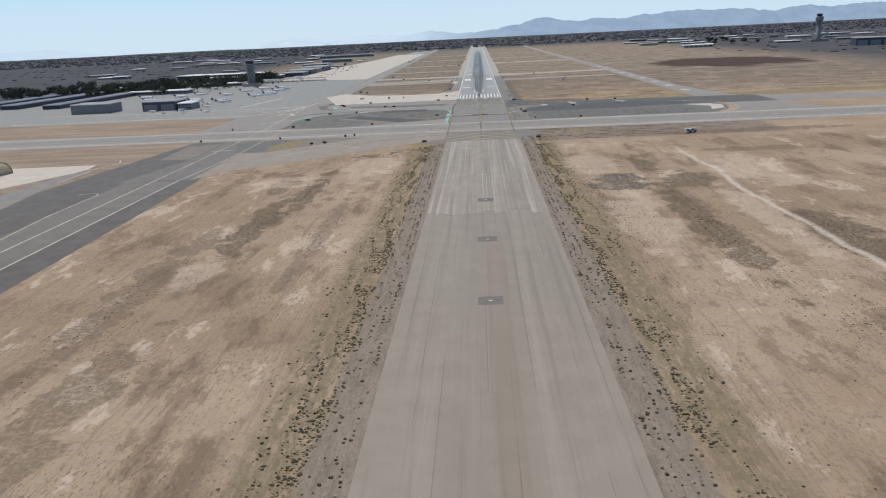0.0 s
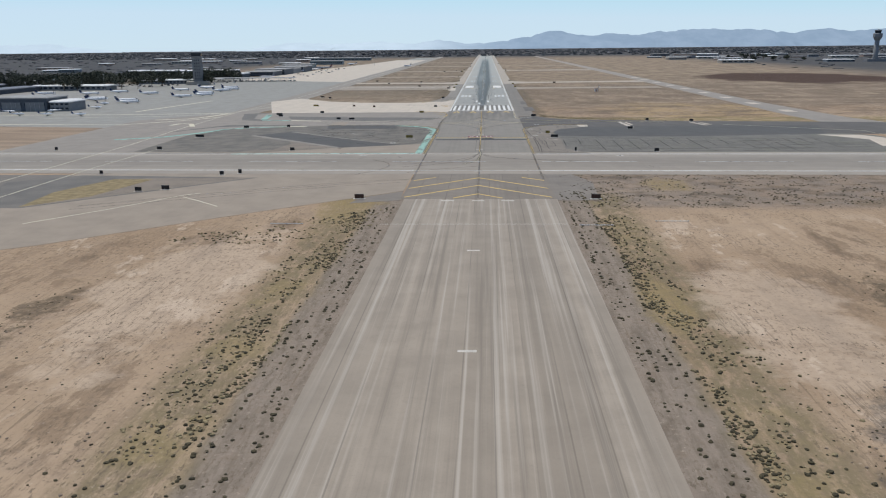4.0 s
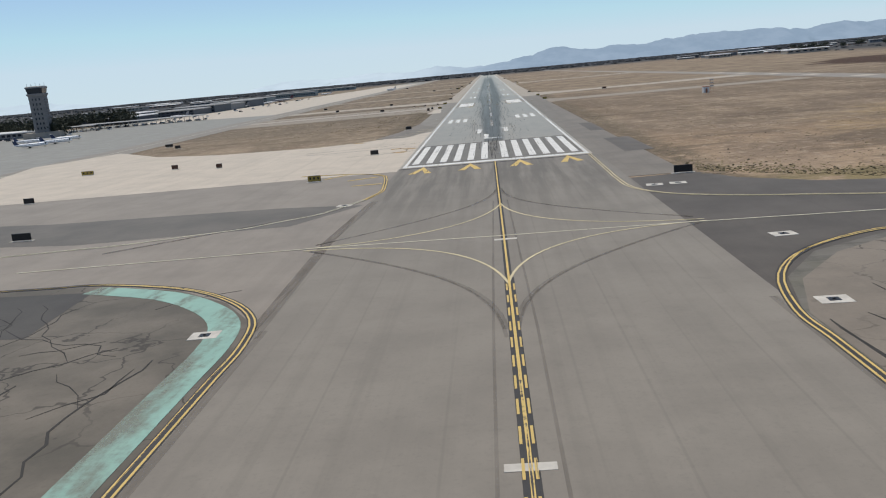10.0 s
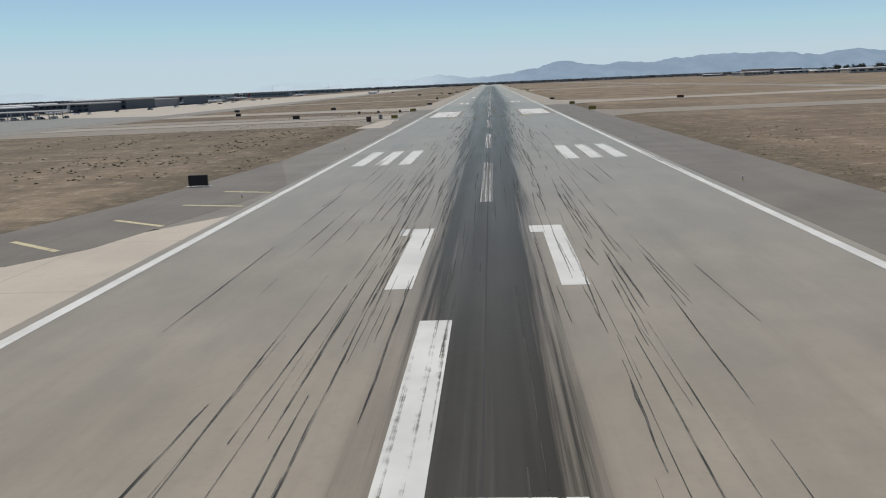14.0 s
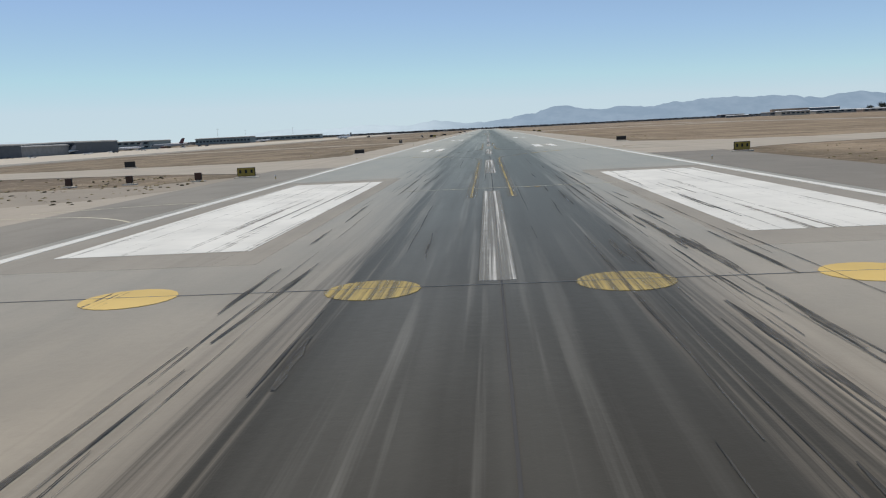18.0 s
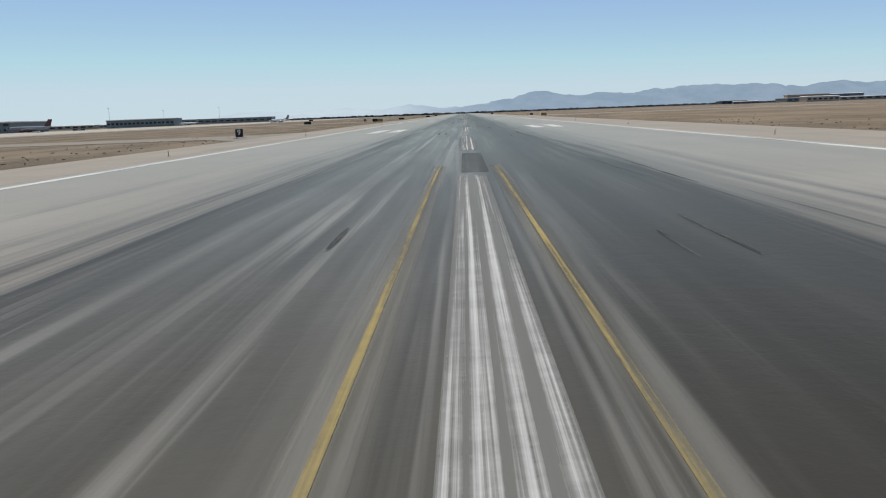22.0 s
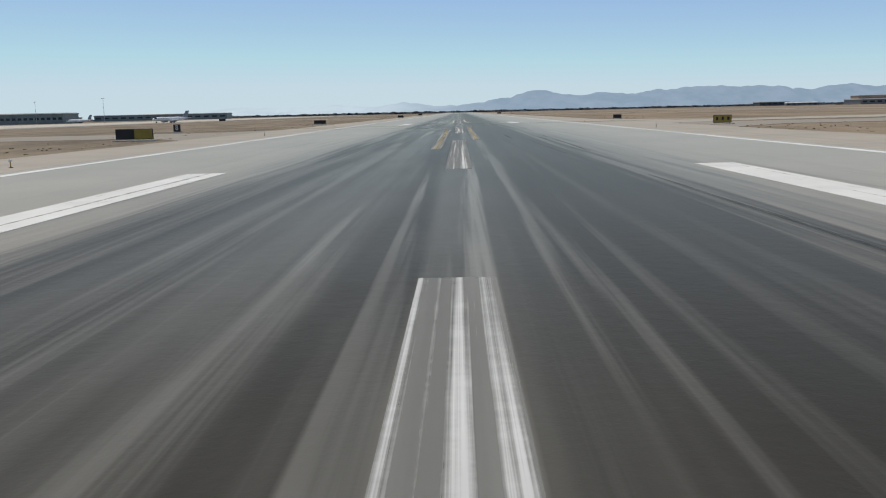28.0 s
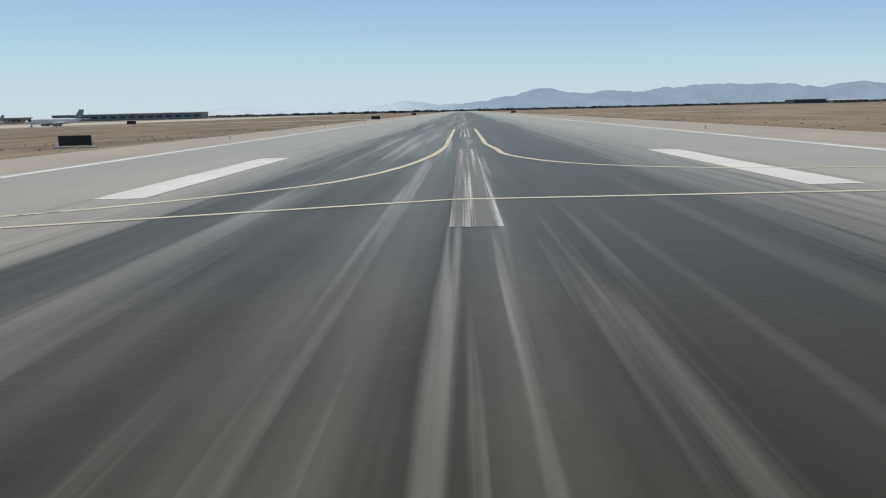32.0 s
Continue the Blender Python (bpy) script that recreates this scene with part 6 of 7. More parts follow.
def tower_new(x, y):
    ob = thing("control_tower", x, y, 0, 0, "tall slender grey control tower with flared cab", "tower")
    bm = bmesh.new()
    tube(bm, [ring(0, 0, z, r, 12) for r, z in ((6.4, 0), (5.6, 10), (5.0, 46))])
    part("shaft", bm, M_TOWER, ob, "", True)
    bm = bmesh.new()
    tube(bm, [ring(0, 0, z, r, 12) for r, z in ((5.0, 46), (9.4, 53), (9.6, 61), (7.6, 62))])
    part("cab_base", bm, M_TOWER, ob)
    bm = bmesh.new()
    tube(bm, [ring(0, 0, z, r, 12) for r, z in ((5.6, 62), (7.2, 67.5))])
    part("cab_glazing", bm, M_GLASS, ob)
    bm = bmesh.new()
    tube(bm, [ring(0, 0, z, r, 12) for r, z in ((7.6, 67.5), (7.6, 68.6), (4, 69.4))])
    part("cab_roof", bm, M_GREYW, ob)
    bm = bmesh.new()
    tube(bm, [ring(0, 0, z, r, 8) for r, z in ((2.2, 69.4), (2.2, 71), (0.2, 72))])
    part("radome", bm, M_ROOFW, ob)
    bm = bmesh.new()
    box(bm, -22, 22, -12, 12, 0, 6)
    part("base_building", bm, M_TOWER, ob)


tower_new(880, 1310)


def canopy(x, y, w, d, rz):
    ob = thing("shade_canopy", x, y, 0.04, rz, "long dark shade canopy on steel posts", "canopy")
    bm = bmesh.new()
    tube(bm, [[(-w / 2, -d / 2, 4.4), (w / 2, -d / 2, 4.4), (w / 2, d / 2, 5.0), (-w / 2, d / 2, 5.0)], [(-w / 2, -d / 2, 4.8), (w / 2, -d / 2, 4.8), (w / 2, d / 2, 5.4), (-w / 2, d / 2, 5.4)]])
    part("roof", bm, M_ROOFG, ob)
    bm = bmesh.new()
    box(bm, -0.2, 0.2, -0.2, 0.2, 0, 4.6)
    me = mesh_of("post", bm, M_STEEL)
    for i in range(int(w / 9) + 1):
        for yy in (-d / 2 + 1, d / 2 - 1):
            share("post", me, ob, Matrix.Translation((-w / 2 + 0.5 + 9 * i, yy, 0)))


canopy(-318, 520, 122, 12, -2)
canopy(-395, 500, 90, 12, -4)


def fabric_shelter(x, y, rz):
    ob = thing("fabric_shelter", x, y, 0.03, rz, "round-topped cream fabric shelter with dark ribs", "shelter")
    bm = bmesh.new()
    half = [(9 * math.cos(math.pi * i / 16), 7.5 * math.sin(math.pi * i / 16)) for i in range(17)]
    tube(bm, [[(u, v, w) for u, w in half] for v in (-14, 14)])
    part("cover", bm, plain("cream_fabric", (0.62, 0.52, 0.36), 0.9), ob, "", True)
    for i in range(8):
        bm = bmesh.new()
        rr = [(9.1 * math.cos(math.pi * q / 16), 7.6 * math.sin(math.pi * q / 16)) for q in range(17)]
        tube(bm, [[(u, -14 + 4 * i + dv, w) for u, w in rr] for dv in (-0.3, 0.3)], False)
        part("rib", bm, M_BLACK, ob)


fabric_shelter(-292, -395, 80)


def car(x, y, rz, mat, label):
    ob = thing("parked_car", x, y, 0.04, rz, label, "car", "vehicles by the apron")
    bm = bmesh.new()
    tube(bm, [[(-0.9, y0, z) if i < 1 else (0.9, y0, z) for i in (0, 1)] + [(0.86, y0, z2), (-0.86, y0, z2)] for y0, z, z2 in ((-2.2, 0.45, 0.85), (-2.1, 0.3, 0.95), (2.0, 0.3, 0.9), (2.25, 0.45, 0.75))])
    part("body", bm, mat, ob)
    bm = bmesh.new()
    tube(bm, [[(-w, y0, z), (w, y0, z), (w, y1, z), (-w, y1, z)] for w, y0, y1, z in ((0.82, -1.9, 0.9, 0.9), (0.66, -1.5, 0.2, 1.5))])
    part("cabin", bm, M_GLASS, ob)
    bm = bmesh.new()
    tube(bm, [ring(d, 0, 0, 0.33, 10, "x") for d in (-0.11, 0.11)])
    me = mesh_of("wheel", bm, M_TYRE)
    for sx in (-0.82, 0.82):
        for yy in (-1.35, 1.4):
            share("wheel", me, ob, Matrix.Translation((sx, yy, 0.33)))
    return ob


cars = (car(-330, 480, 0, M_CARA, "white parked car beside the apron"), car(-340, 480, 0, M_CARB, "dark parked car beside the apron"))
for i in range(70):
    row = i % 5
    copy_thing(cars[rb.random() < 0.55], spot_at(-590 + rb.uniform(0, 70) * 3.6, 395 + row * 22 + rb.uniform(-1, 1), 0.04, rb.choice((0, 180)) + rb.uniform(-4, 4)))
for i in range(26):
    copy_thing(cars[rb.random() < 0.5], spot_at(-365 + 4.2 * i, 519 + (i % 2) * 5, 0.05, rb.choice((0, 180))))

for i in range(22):
    copy_thing(cars[rb.random() < 0.6], spot_at(-312 + rb.uniform(-16, 40), 560 + 26 * i + rb.uniform(-10, 10), 0.055, rb.uniform(0, 360)))


def mast(x, y, h):
    ob = thing("light_mast", x, y, 0, 0, "tall steel apron floodlight mast", "lamp post", "apron light masts")
    bm = bmesh.new()
    tube(bm, [ring(0, 0, z, r, 8) for r, z in ((0.18, 0), (0.08, h))])
    part("pole", bm, M_STEEL, ob)
    bm = bmesh.new()
    box(bm, -1.2, 1.2, -0.2, 0.2, h, h + 0.3)
    head = part("lamp_head", bm, M_GREYW, ob)
    for i in range(4):
        bm = bmesh.new()
        box(bm, -1.1 + 0.62 * i, -0.75 + 0.62 * i, -0.36, -0.2, h + 0.02, h + 0.28)
        part("floodlight", bm, M_ROOFW, head)
    return ob


m0 = mast(-310, 1180, 18)
for x, y in ((-345, 1400), (-262, 1340), (-420, 300), (-400, 160)):
    copy_thing(m0, spot_at(x, y, 0, 0))

# ---- trees and woods ----


def tree(x, y, h, seed, label="dusty green broad tree among the buildings"):
    rt = random.Random(seed)
    ob = thing("tree", x, y, 0, rt.uniform(0, 360), label, "tree", "trees by the hangars")
    bm = bmesh.new()
    tube(bm, [ring(0.1 * i * rt.uniform(-1, 1), 0.1 * i * rt.uniform(-1, 1), h * 0.5 * i / 4, h * 0.03 * (1 - i / 6), 7) for i in range(5)])
    tr = part("trunk", bm, M_BARK, ob)
    tips = []
    for i in range(6):
        a = i * 1.05 + rt.uniform(-0.3, 0.3)
        rr = h * rt.uniform(0.2, 0.36)
        p0, p1 = Vector((0, 0, h * rt.uniform(0.25, 0.45))), Vector((rr * math.cos(a), rr * math.sin(a), h * rt.uniform(0.55, 0.8)))
        bm = bmesh.new()
        tube(bm, [ring(*(p0 + (p1 - p0) * u), h * 0.014 * (1 - 0.7 * u), 5) for u in (0, 0.5, 1)])
        part("limb", bm, M_BARK, tr)
        tips.append(p1)
    bm = bmesh.new()
    for i in range(300):
        c = rt.choice(tips) + Vector((rt.gauss(0, h * 0.13), rt.gauss(0, h * 0.13), rt.gauss(-h * 0.04, h * 0.13)))
        s = h * rt.uniform(0.06, 0.12)
        u, v = Vector((rt.gauss(0, 1), rt.gauss(0, 1), rt.gauss(0, 1))).normalized() * s, Vector((rt.gauss(0, 1), rt.gauss(0, 1), rt.gauss(0, 1))).normalized() * s
        bm.faces.new([bm.verts.new(c + q) for q in (-u, v * 0.6, u, -v * 0.6)])
    part("crown", bm, M_LEAF, ob)
    return ob


kinds = [tree(-640, 450, 13, 1), tree(-585, 470, 11, 2), tree(-690, 430, 15, 3)]
rt = random.Random(21)
for i in range(250):
    if i > 189:
        x, y = rt.uniform(-600, -375), rt.uniform(455, 628)
    elif i > 99:
        x, y = rt.uniform(-820, -430), rt.uniform(300, 480)
    elif i < 42:
        x, y = rt.uniform(-760, -500), rt.uniform(330, 590)
    elif i < 56:
        x, y = rt.uniform(640, 790), rt.uniform(1400, 1850)
    else:
        x, y = rt.uniform(-560, -330), rt.uniform(330, 620)
    copy_thing(kinds[i % 3], spot_at(x, y, 0, rt.uniform(0, 360)))


def scatter(name, spots, mat, label, category, parent=None):
    """Many low clumps in one mesh: x, y, radius, height."""
    vs, fs = [], []
    rg = random.Random(len(spots))
    for x, y, r, h in spots:
        b = len(vs)
        a0 = rg.uniform(0, 6.3)
        for i in range(5):
            a = a0 + i * 1.2566
            q = r * rg.uniform(0.7, 1.25)
            vs.append((x + q * math.cos(a), y + q * math.sin(a), -0.02))
        for i in range(5):
            a = a0 + 0.6 + i * 1.2566
            q = r * rg.uniform(0.6, 1.05)
            vs.append((x + q * math.cos(a), y + q * math.sin(a), h * rg.uniform(0.45, 0.85)))
        vs.append((x + r * rg.uniform(-0.3, 0.3), y + r * rg.uniform(-0.3, 0.3), h))
        for i in range(5):
            j = (i + 1) % 5
            fs += [(b + i, b + j, b + 5 + i), (b + j, b + 5 + j, b + 5 + i), (b + 5 + i, b + 5 + j, b + 10)]
    me = bpy.data.meshes.new(name)
    me.from_pydata(vs, [], fs)
    me.materials.append(mat)
    ob = new(name, me)
    ob.scale = (S, S, S)
    return tagged(ob, label, category, kind="stuff")


rg = random.Random(5)
woods = []
for i in range(5200):
    y = rg.uniform(2700, 6500)
    x = rg.uniform(-0.75, 0.75) * (y + 600)
    woods.append((x, y, rg.uniform(4, 14), rg.uniform(2.5, 6.5)))
for i in range(620):
    side = rg.choice((-1, 1))
    x = side * rg.uniform(560, 1700)
    woods.append((x, rg.uniform(620, 2700), rg.uniform(3, 9), rg.uniform(1.0, 2.6)))
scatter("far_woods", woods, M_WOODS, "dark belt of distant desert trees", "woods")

# ---- signs and field equipment ----


def sign(x, y, w, h, face, label, rz=0.0, text="", bars=0, split=False):
    """A low airfield guidance sign: a framed cabinet on legs over a concrete pad."""
    ob = thing("airfield_sign", x, y, 0.06, rz, label, "sign", "airfield guidance signs")
    bm = bmesh.new()
    box(bm, -w / 2 - 0.4, w / 2 + 0.4, -0.45, 0.45, -0.1, 0.09)
    part("concrete_pad", bm, M_CONC, ob, "pale concrete pad")
    bm = bmesh.new()
    box(bm, -w / 2, w / 2, -0.13, 0.13, 0.2, 0.32 + h, 0.03)
    cab = part("cabinet", bm, M_BLACK, ob)
    if split:
        spans = ((-w / 2 + 0.06, -0.03, M_BLACK), (0.03, w / 2 - 0.06, M_SIGNY))
    else:
        spans = ((-w / 2 + 0.06, w / 2 - 0.06, face),)
    for a, b, m in spans:
        bm = bmesh.new()
        box(bm, a, b, -0.15, -0.125, 0.26, 0.26 + h)
        part("face_panel", bm, m, cab)
    for i in range(bars):
        u = -w / 2 + w * (i + 0.6) / (bars + 0.2)
        bm = bmesh.new()
        box(bm, u - w * 0.06, u + w * 0.06, -0.165, -0.148, 0.32 + h * 0.28, 0.32 + h * 0.72)
        part("lettering_bar", bm, M_BLACK if face is M_SIGNY else M_SIGNY, cab)
    if text:
        cu = bpy.data.curves.new("numeral", "FONT")
        cu.body, cu.size, cu.extrude, cu.align_x, cu.align_y = text, h * 1.02, 0.006, "CENTER", "CENTER"
        cu.materials.append(M_ROOFW)
        tx = new("numeral", cu)
        tx.parent, tx.matrix_basis = cab, pose(0, -0.165, 0.32 + h / 2, 90, 0, 0)
    n = max(2, int(w / 1.1))
    bm = bmesh.new()
    box(bm, -0.05, 0.05, -0.05, 0.05, 0.08, 0.22)
    me = mesh_of("leg", bm, M_STEEL)
    for i in range(n):
        share("leg", me, ob, Matrix.Translation((-w / 2 + 0.25 + (w - 0.5) * i / (n - 1), 0, 0)))
    return ob


DK, YL, RD = "black-backed airfield sign on a concrete pad", "yellow airfield guidance sign on a concrete pad", "dark red airfield sign on a concrete pad"
for x, y, w, h, kind in ((-36, -332, 2.9, 1.2, "r"), (37, -332, 2.8, 1.2, "r"), (-95, -285, 1.6, 1.2, "d"), (-104, -316, 2.6, 1.2, "d"), (-112, -319, 2.2, 1.2, "d"), (-89, -282, 1.2, 1.4, "d"), (-142, -283, 1.2, 1.2, "d"), (-200, -281, 1.4, 1.2, "d"),
                         (-198, -212, 1.4, 1.2, "d"), (-148, -160, 4.6, 1.2, "d"), (-85, -216, 2.0, 1.2, "d"), (-137, -113, 3.0, 1.2, "d"), (-113, -109, 1.8, 1.2, "d"), (-149, -211, 2.4, 1.2, "d"), (-36, -167, 3.4, 1.15, "y"), (38, -167, 3.6, 1.2, "d"),
                         (36, -148, 2.2, 1.2, "y"), (78, -222, 2.0, 1.2, "d"), (43, -220, 0.8, 1.5, "d"), (83, -127, 2.6, 1.2, "d"), (102, -77, 1.8, 1.2, "d"), (127, -84, 2.4, 1.2, "d"), (34.5, -45, 3.4, 1.2, "d"), (-42, -13, 3.0, 1.2, "y"),
                         (-35.5, 41, 2.4, 1.15, "d"), (-35, 141, 2.4, 1.15, "d"), (-116, 411, 2.4, 1.1, "d"), (-140, 484, 2.8, 1.1, "d"), (-131, 54, 4.0, 1.1, "y"), (-113, -10, 2.6, 1.1, "d"), (-92, -61, 2.6, 1.1, "d"), (-83, -63, 3.4, 1.1, "d"), (-140, -25, 4.2, 1.1, "d"),
                         (-136, -37, 3.0, 1.1, "d"), (-100, 49, 2.0, 1.1, "r"), (-83, 41, 1.8, 1.1, "r"), (-148, 163, 3.6, 1.1, "d"), (-138, 148, 2.4, 1.1, "d"), (-38, 298, 1.5, 1.5, "r"), (-32, 316, 2.2, 1.0, "y"), (-73, 346, 2.6, 1.1, "d"),
                         (-79, 449, 2.4, 1.1, "d"), (-32, 381, 2.4, 1.0, "y"), (-37, 377, 0.9, 0.8, "r"), (-46, 377, 0.9, 0.8, "r"), (-54, 377, 0.9, 0.8, "r"), (-32, 474, 2.4, 0.8, "d"), (35, 323, 2.4, 1.1, "y"), (35, 391, 2.2, 1.0, "y"),
                         (33.5, 482, 2.4, 0.85, "d"), (86, 416, 3.0, 1.1, "r"), (38, 871, 2.6, 1.0, "y"), (39, 953, 2.0, 0.75, "d"), (-38, 972, 3.2, 0.85, "d"), (-31, 1177, 3.0, 1.1, "d"), (-145, 1241, 4.0, 1.2, "d"), (-70, 843, 3.0, 1.1, "d"), (33, 1420, 3.0, 1.1, "d"), (-33, 1430, 3.0, 1.1, "d")):
    sign(x, y, w, h, {"d": M_BLACK, "y": M_SIGNY, "r": M_SIGNR}[kind], {"d": DK, "y": YL, "r": RD}[kind], bars=3 if kind == "y" else 0)
sign(-39.5, 851, 4.6, 1.15, M_BLACK, "split black and yellow airfield sign", split=True, bars=0)
for x, y, t in ((-37, 318, "10"), (-37.5, 619, "9"), (-51, 898, "8")):
    sign(x, y, 1.25, 1.2, M_BLACK, "black distance sign with white numeral", text=t)


def light_base(x, y, rz):
    ob = thing("inset_light_fixture", x, y, 0.06, rz, "pale concrete base with an edge light", "light fixture", "edge light bases")
    bm = bmesh.new()
    box(bm, -1.4, 1.4, -1.1, 1.1, -0.05, 0.05, 0.02)
    part("slab", bm, M_CONC, ob)
    bm = bmesh.new()
    box(bm, -0.5, 0.5, -0.5, 0.5, 0.05, 0.07)
    part("cover_plate", bm, M_BLACK, ob)
    bm = bmesh.new()
    tube(bm, [ring(0, 0, z, r, 8) for r, z in ((0.16, 0.07), (0.14, 0.12), (0.1, 0.17), (0.03, 0.19))])
    part("lamp", bm, M_BLACK, ob)
    return ob


lb = light_base(32, -146, 0)
for x, y in ((29, -157), (26, -165), (28, -126), (-42, -188), (-26, -157), (-28.5, -124), (-28, -52), (27, -56), (31, -56), (-25.5, -169), (60, -235), (-50, -232), (33, -100)):
    copy_thing(lb, spot_at(x, y, 0.06, rb.uniform(-8, 8)))


def edge_light(x, y, mat):
    ob = thing("edge_light", x, y, 0.07, 0, "small elevated runway edge light", "light fixture", "runway edge lights")
    bm = bmesh.new()
    tube(bm, [ring(0, 0, z, r, 8) for r, z in ((0.12, 0), (0.12, 0.03), (0.035, 0.05), (0.035, 0.34))])
    part("stem", bm, M_SIGNY, ob)
    bm = bmesh.new()
    tube(bm, [ring(0, 0, z, r, 8) for r, z in ((0.08, 0.34), (0.1, 0.4), (0.07, 0.48), (0.01, 0.52))])
    part("lens", bm, M_ROOFW, ob)
    return ob


el = edge_light(-26.2, 70, None)
for i in range(24):
    for sx in (-1, 1):
        copy_thing(el, spot_at(sx * 26.2, 130 + 60.96 * i, 0.07, 0))


def light_bar(x, y, w):
    ob = thing("approach_light_bar", x, y, 0, 0, "low white approach light bar on short legs", "light fixture", "approach light bars")
    bm = bmesh.new()
    box(bm, -w / 2, w / 2, -0.1, 0.1, 0.2, 0.34, 0.02)
    part("crossbar", bm, M_ROOFW, ob)
    for i in range(5):
        u = -w / 2 + 0.3 + (w - 0.6) * i / 4
        bm = bmesh.new()
        tube(bm, [ring(u, a, 0.42, 0.09, 8, "y") for a in (-0.2, 0.1)])
        part("lamp", bm, M_STEEL, ob)
        bm = bmesh.new()
        box(bm, u - 0.05, u + 0.05, -0.05, 0.05, 0, 0.2)
        part("leg", bm, M_STEEL, ob)
    return ob


b0 = light_bar(52.8, -364, 9)
for x, y in ((-50, -368), (32.2, -369)):
    copy_thing(b0, spot_at(x, y, 0, 0))


def equipment_trailer(x, y):
    ob = thing("equipment_trailer", x, y, 0, 20, "white and black checkered equipment trailer on the soil", "trailer")
    bm = bmesh.new()
    box(bm, -3.6, 3.6, -1.3, 1.3, 0.5, 2.9, 0.06)
    bd = part("body", bm, M_CONC, ob)
    for i in range(4):
        for j in range(2):
            if (i + j) % 2:
                bm = bmesh.new()
                box(bm, -3.5 + 1.75 * i, -1.8 + 1.75 * i, -1.36, -1.29, 0.6 + 1.15 * j, 1.7 + 1.15 * j)
                part("check_panel", bm, M_BLACK, bd)
    for u in (-2, 2):
        for v in (-1.2, 1.2):
            bm = bmesh.new()
            tube(bm, [ring(u, v + d, 0.45, 0.45, 10, "y") for d in (-0.15, 0.15)])
            part("wheel", bm, M_TYRE, ob)
    bm = bmesh.new()
    box(bm, -6.2, -3.6, -0.1, 0.1, 0.6, 0.75)
    part("drawbar", bm, M_STEEL, ob)


equipment_trailer(131, -339)


def glide_hut(x, y):
    ob = thing("equipment_hut", x, y, 0, 0, "white and orange equipment hut with lattice mast", "hut")
    bm = bmesh.new()
    box(bm, -1.4, 1.4, -1.6, 1.6, 0, 2.9, 0.05)
    part("wall", bm, M_ROOFW, ob)
    bm = bmesh.new()
    box(bm, -1.55, 1.55, -1.75, 1.75, 2.9, 3.15)
    part("roof", bm, M_RUST, ob)
    bm = bmesh.new()
    box(bm, -0.5, 0.5, -1.66, -1.58, 0.05, 2.1)
    part("door", bm, M_RUST, ob)
    mast_ = bmesh.new()
    for px, py in ((2.0, -0.8), (3.6, -0.8), (2.8, 0.8)):
        tube(mast_, [ring(px, py, z, 0.06, 5) for z in (0, 6.4)])
    part("mast_legs", mast_, M_RUST, ob)
    for z in range(1, 7):
        bm = bmesh.new()
        tube(bm, [ring(2.8, 0, z + d, 0.85, 3) for d in (0, 0.1)])
        part("mast_brace", bm, M_ROOFW if z % 2 == 1 else M_RUST, ob)
    for z in (3, 4.6, 6.0):
        bm = bmesh.new()
        box(bm, 1.8, 3.8, -1.0, -0.7, z, z + 0.5)
        part("antenna", bm, M_STEEL, ob)


glide_hut(112, 232)

# ---- scrub, dry grass and stones ----
rg = random.Random(8)
brush, dry, stones = [], [], []


def off_link(x, y):
    return x > 0 or y < -345 - (abs(x) - 25) * 0.75


# tufts in rows on the gravel beside the overrun
for side in (-1, 1):
    for lane, thick in ((25.4, 0.75), (27.0, 0.45), (28.8, 0.3), (30.6, 0.5), (32.2, 0.6)):
        y = -860.0
        while y < -322:
            y += rg.expovariate(thick) + 0.15
            x = side * (lane + rg.gauss(0, 0.22)) + 1.5
            if off_link(x, y) and noise.noise(Vector((lane * 3 + side, y / 11, 3))) > -0.15:
                r = rg.uniform(0.14, 0.42)
                brush.append((x, y, r, r * rg.uniform(0.5, 0.9)))
# the thick belt of straw and scrub beyond
for i in range(15000):
    side = rg.choice((-1, 1))
    y = rg.uniform(-860, -322)
    x = side * (31.5 + abs(rg.gauss(0, 1)) * 5.0) + 1.5
    n = noise.noise(Vector((x / 2.6, y / 17, 3))) + 0.5 * noise.noise(Vector((x / 9, y / 30, 8)))
    if not off_link(x, y) or n < -0.02:
        continue
    r = rg.uniform(0.12, 0.4)
    (dry if rg.random() < 0.42 else brush).append((x, y, r, r * rg.uniform(0.5, 0.9)))
# brown bands of scrub on the graded soil
for cx, cy, rx, ry, count in ((62, -490, 13, 21, 900), (80, -446, 5, 28, 400), (92, -488, 11, 20, 500), (77, -572, 6.5, 66, 1300), (115, -588, 10, 34, 700), (-79, -482, 5, 52, 800), (-87, -545, 6, 50, 800), (-95, -462, 6, 26, 350), (-58, -545, 7, 80, 800), (-39, -470, 6, 60, 700), (49, -560, 6, 90, 700), (-100, -640, 8, 70, 600), (88, -690, 9, 60, 600), (165, -335, 60, 10, 500)):
    for i in range(count):
        x, y = cx + rx * rg.gauss(0, 0.55), cy + ry * rg.gauss(0, 0.55)
        if not off_link(x, y) or noise.noise(Vector((x / 1.6, y / 14, cx))) < -0.05:
            continue
        r = rg.uniform(0.08, 0.26)
        (stones if rg.random() < 0.3 else brush).append((x, y, r, r * rg.uniform(0.4, 0.8)))
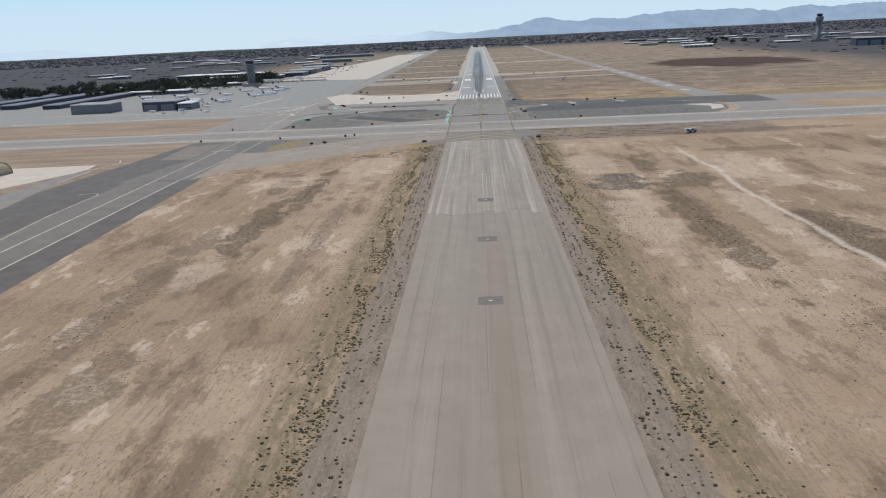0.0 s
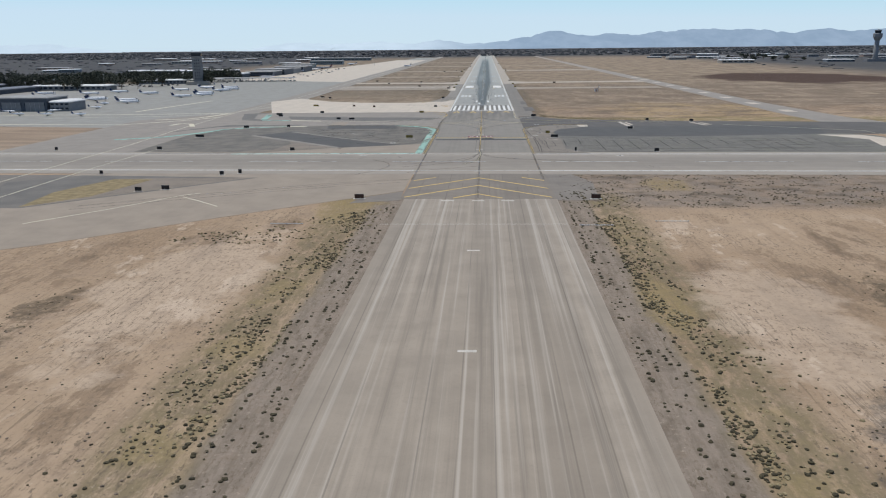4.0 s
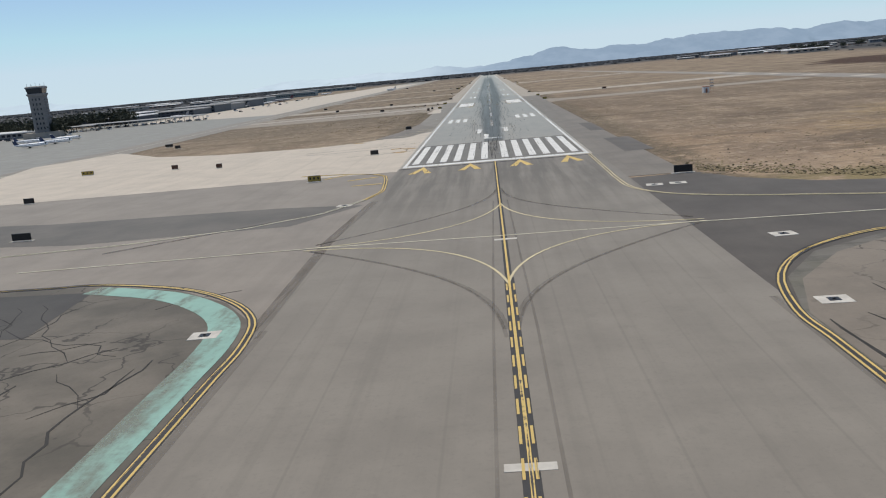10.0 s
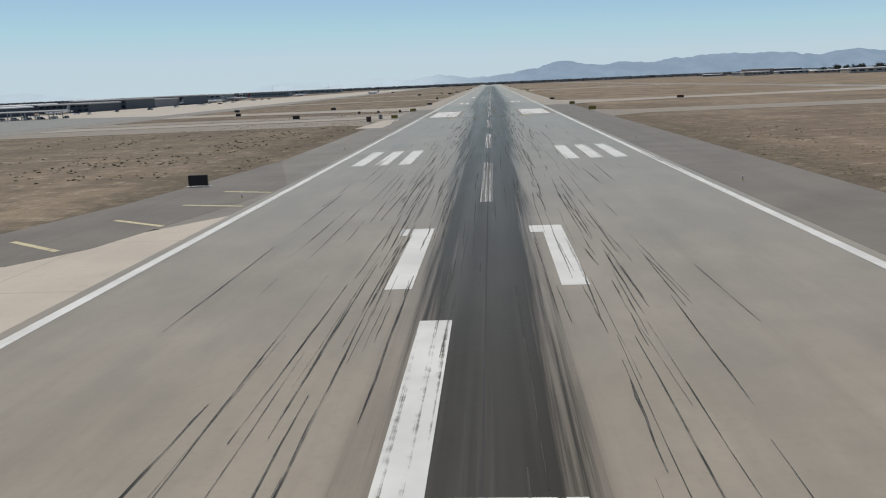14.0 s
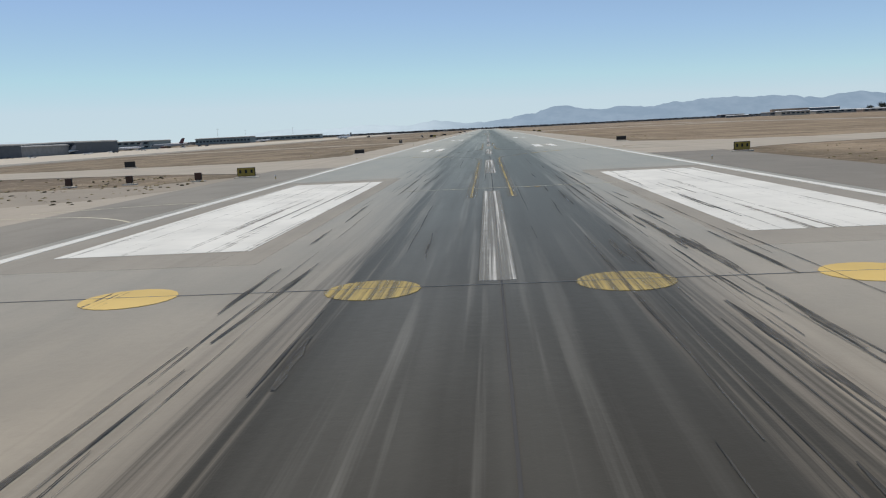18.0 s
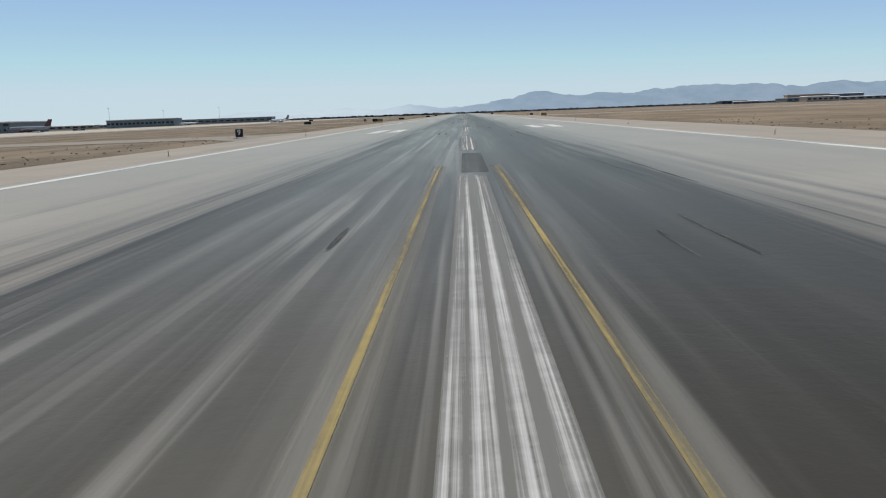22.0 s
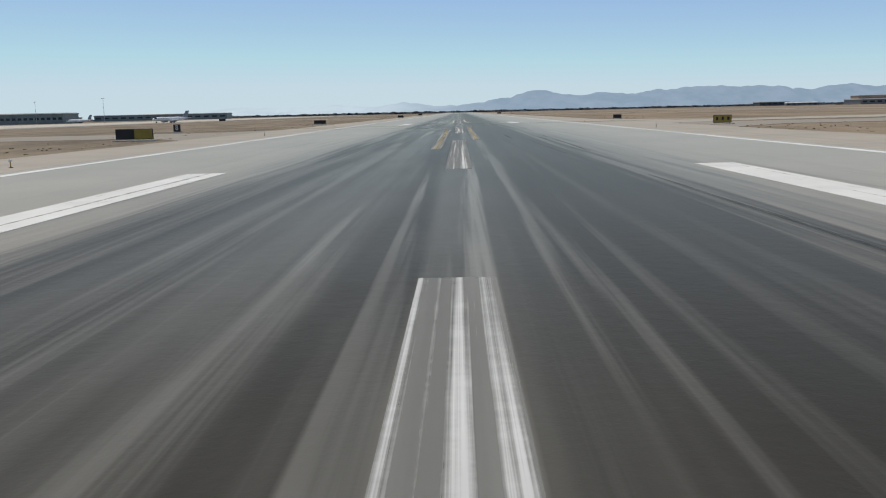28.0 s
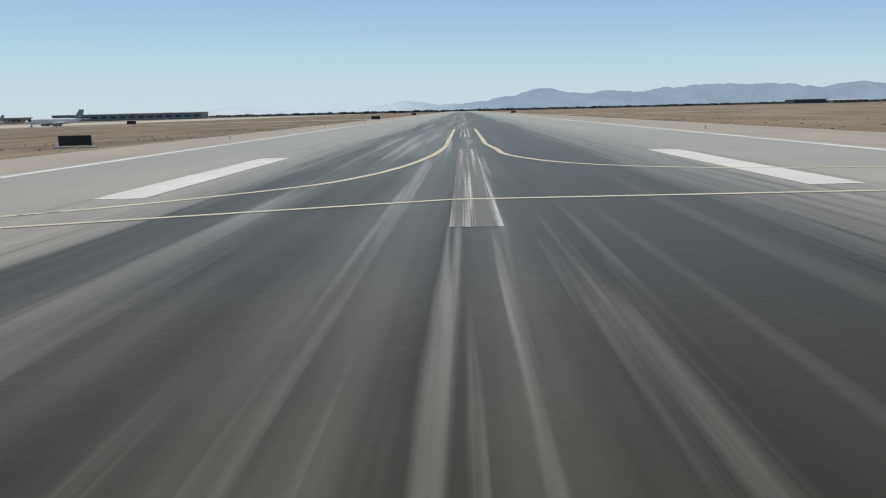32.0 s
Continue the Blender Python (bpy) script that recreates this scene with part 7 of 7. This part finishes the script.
# shrubs between the overrun and the crossing runway
for i in range(3000):
    x, y = rg.uniform(30, 130), rg.uniform(-345, -286)
    if noise.noise(Vector((x / 5, y / 5, 1))) > 0.02:
        r = rg.uniform(0.1, 0.4)
        (stones if rg.random() < 0.35 else brush).append((x, y, r, r * rg.uniform(0.4, 0.8)))
for i in range(1500):
    y = rg.uniform(-860, -420)
    x = rg.choice((-1, 1)) * rg.uniform(42, 150)
    if noise.noise(Vector((x / 14, y / 60, 5))) > 0.0:
        (brush if rg.random() < 0.6 else stones).append((x, y, rg.uniform(0.08, 0.24), rg.uniform(0.06, 0.2)))
for i in range(1600):
    x, y = rg.uniform(-75, -27), rg.uniform(-390, -326)
    if -372 - (abs(x) - 25) * 0.75 < y < -345 - (abs(x) - 25) * 0.75 and noise.noise(Vector((x / 6, y / 6, 2))) > -0.1:
        r = rg.uniform(0.12, 0.4)
        (dry if rg.random() < 0.6 else brush).append((x, y, r, r * rg.uniform(0.5, 0.9)))
for i in range(2600):
    side = rg.choice((-1, 1))
    y = rg.uniform(60, 1500)
    x = side * (35.5 + abs(rg.gauss(0, 9)))
    dry.append((x, y, rg.uniform(0.08, 0.25), rg.uniform(0.06, 0.16)))
for i in range(5200):
    x, y = 37 + abs(rg.gauss(0, 45)), rg.uniform(-60, 210)
    if noise.noise(Vector((x / 9, y / 14, 6))) + 0.4 * noise.noise(Vector((x / 2.5, y / 5, 2))) > 0.0:
        r = rg.uniform(0.08, 0.24)
        (dry if rg.random() < 0.55 else brush if rg.random() < 0.35 else stones).append((x, max(y, -48 - (x - 38) * 0.5), r, r * rg.uniform(0.3, 0.6)))
for i in range(1500):
    x = 38 + abs(rg.gauss(0, 34))
    y = -44 - min(x - 38, 22) * 0.95 - max(x - 60, 0) * 0.25 + abs(rg.gauss(0, 7))
    r = rg.uniform(0.1, 0.32)
    (dry if rg.random() < 0.65 else brush).append((x, y, r, r * rg.uniform(0.4, 0.8)))
for i in range(3600):
    x, y = -36 - abs(rg.gauss(0, 40)), rg.uniform(112, 420)
    if noise.noise(Vector((x / 12, y / 18, 4))) > 0.0:
        r = rg.uniform(0.1, 0.32)
        (dry if rg.random() < 0.5 else brush).append((x, y, r, r * rg.uniform(0.4, 0.8)))
pav = [o for o in scene.objects if o.get("kind") == "structure" and o.name.startswith("concrete")]
blocks = [(min(v.co.x for v in o.data.vertices), max(v.co.x for v in o.data.vertices), min(v.co.y for v in o.data.vertices), max(v.co.y for v in o.data.vertices)) for o in pav]


def on_exit(x, y):
    if x < 0:
        return 318 < y < 346 or 391 + min((-33 - x) * 0.4, 28) < y < 460
    return 396 + min((x - 34) * 0.6, 24) < y < 470 or 886 + min((x - 34) * 0.5, 18) < y < 950


def clear(s):
    return not on_exit(s[0], s[1]) and not any(a < s[0] < b and c < s[1] < d for a, b, c, d in blocks)


scatter("scrub", [s for s in brush if clear(s)], M_BRUSH, "low dark desert scrub in rows beside the overrun", "scrub")
scatter("dry_grass", [s for s in dry if clear(s)], M_DRY, "dry golden grass tufts", "grass")
scatter("stones", stones, M_STONE, "scattered small brown stones", "stones")
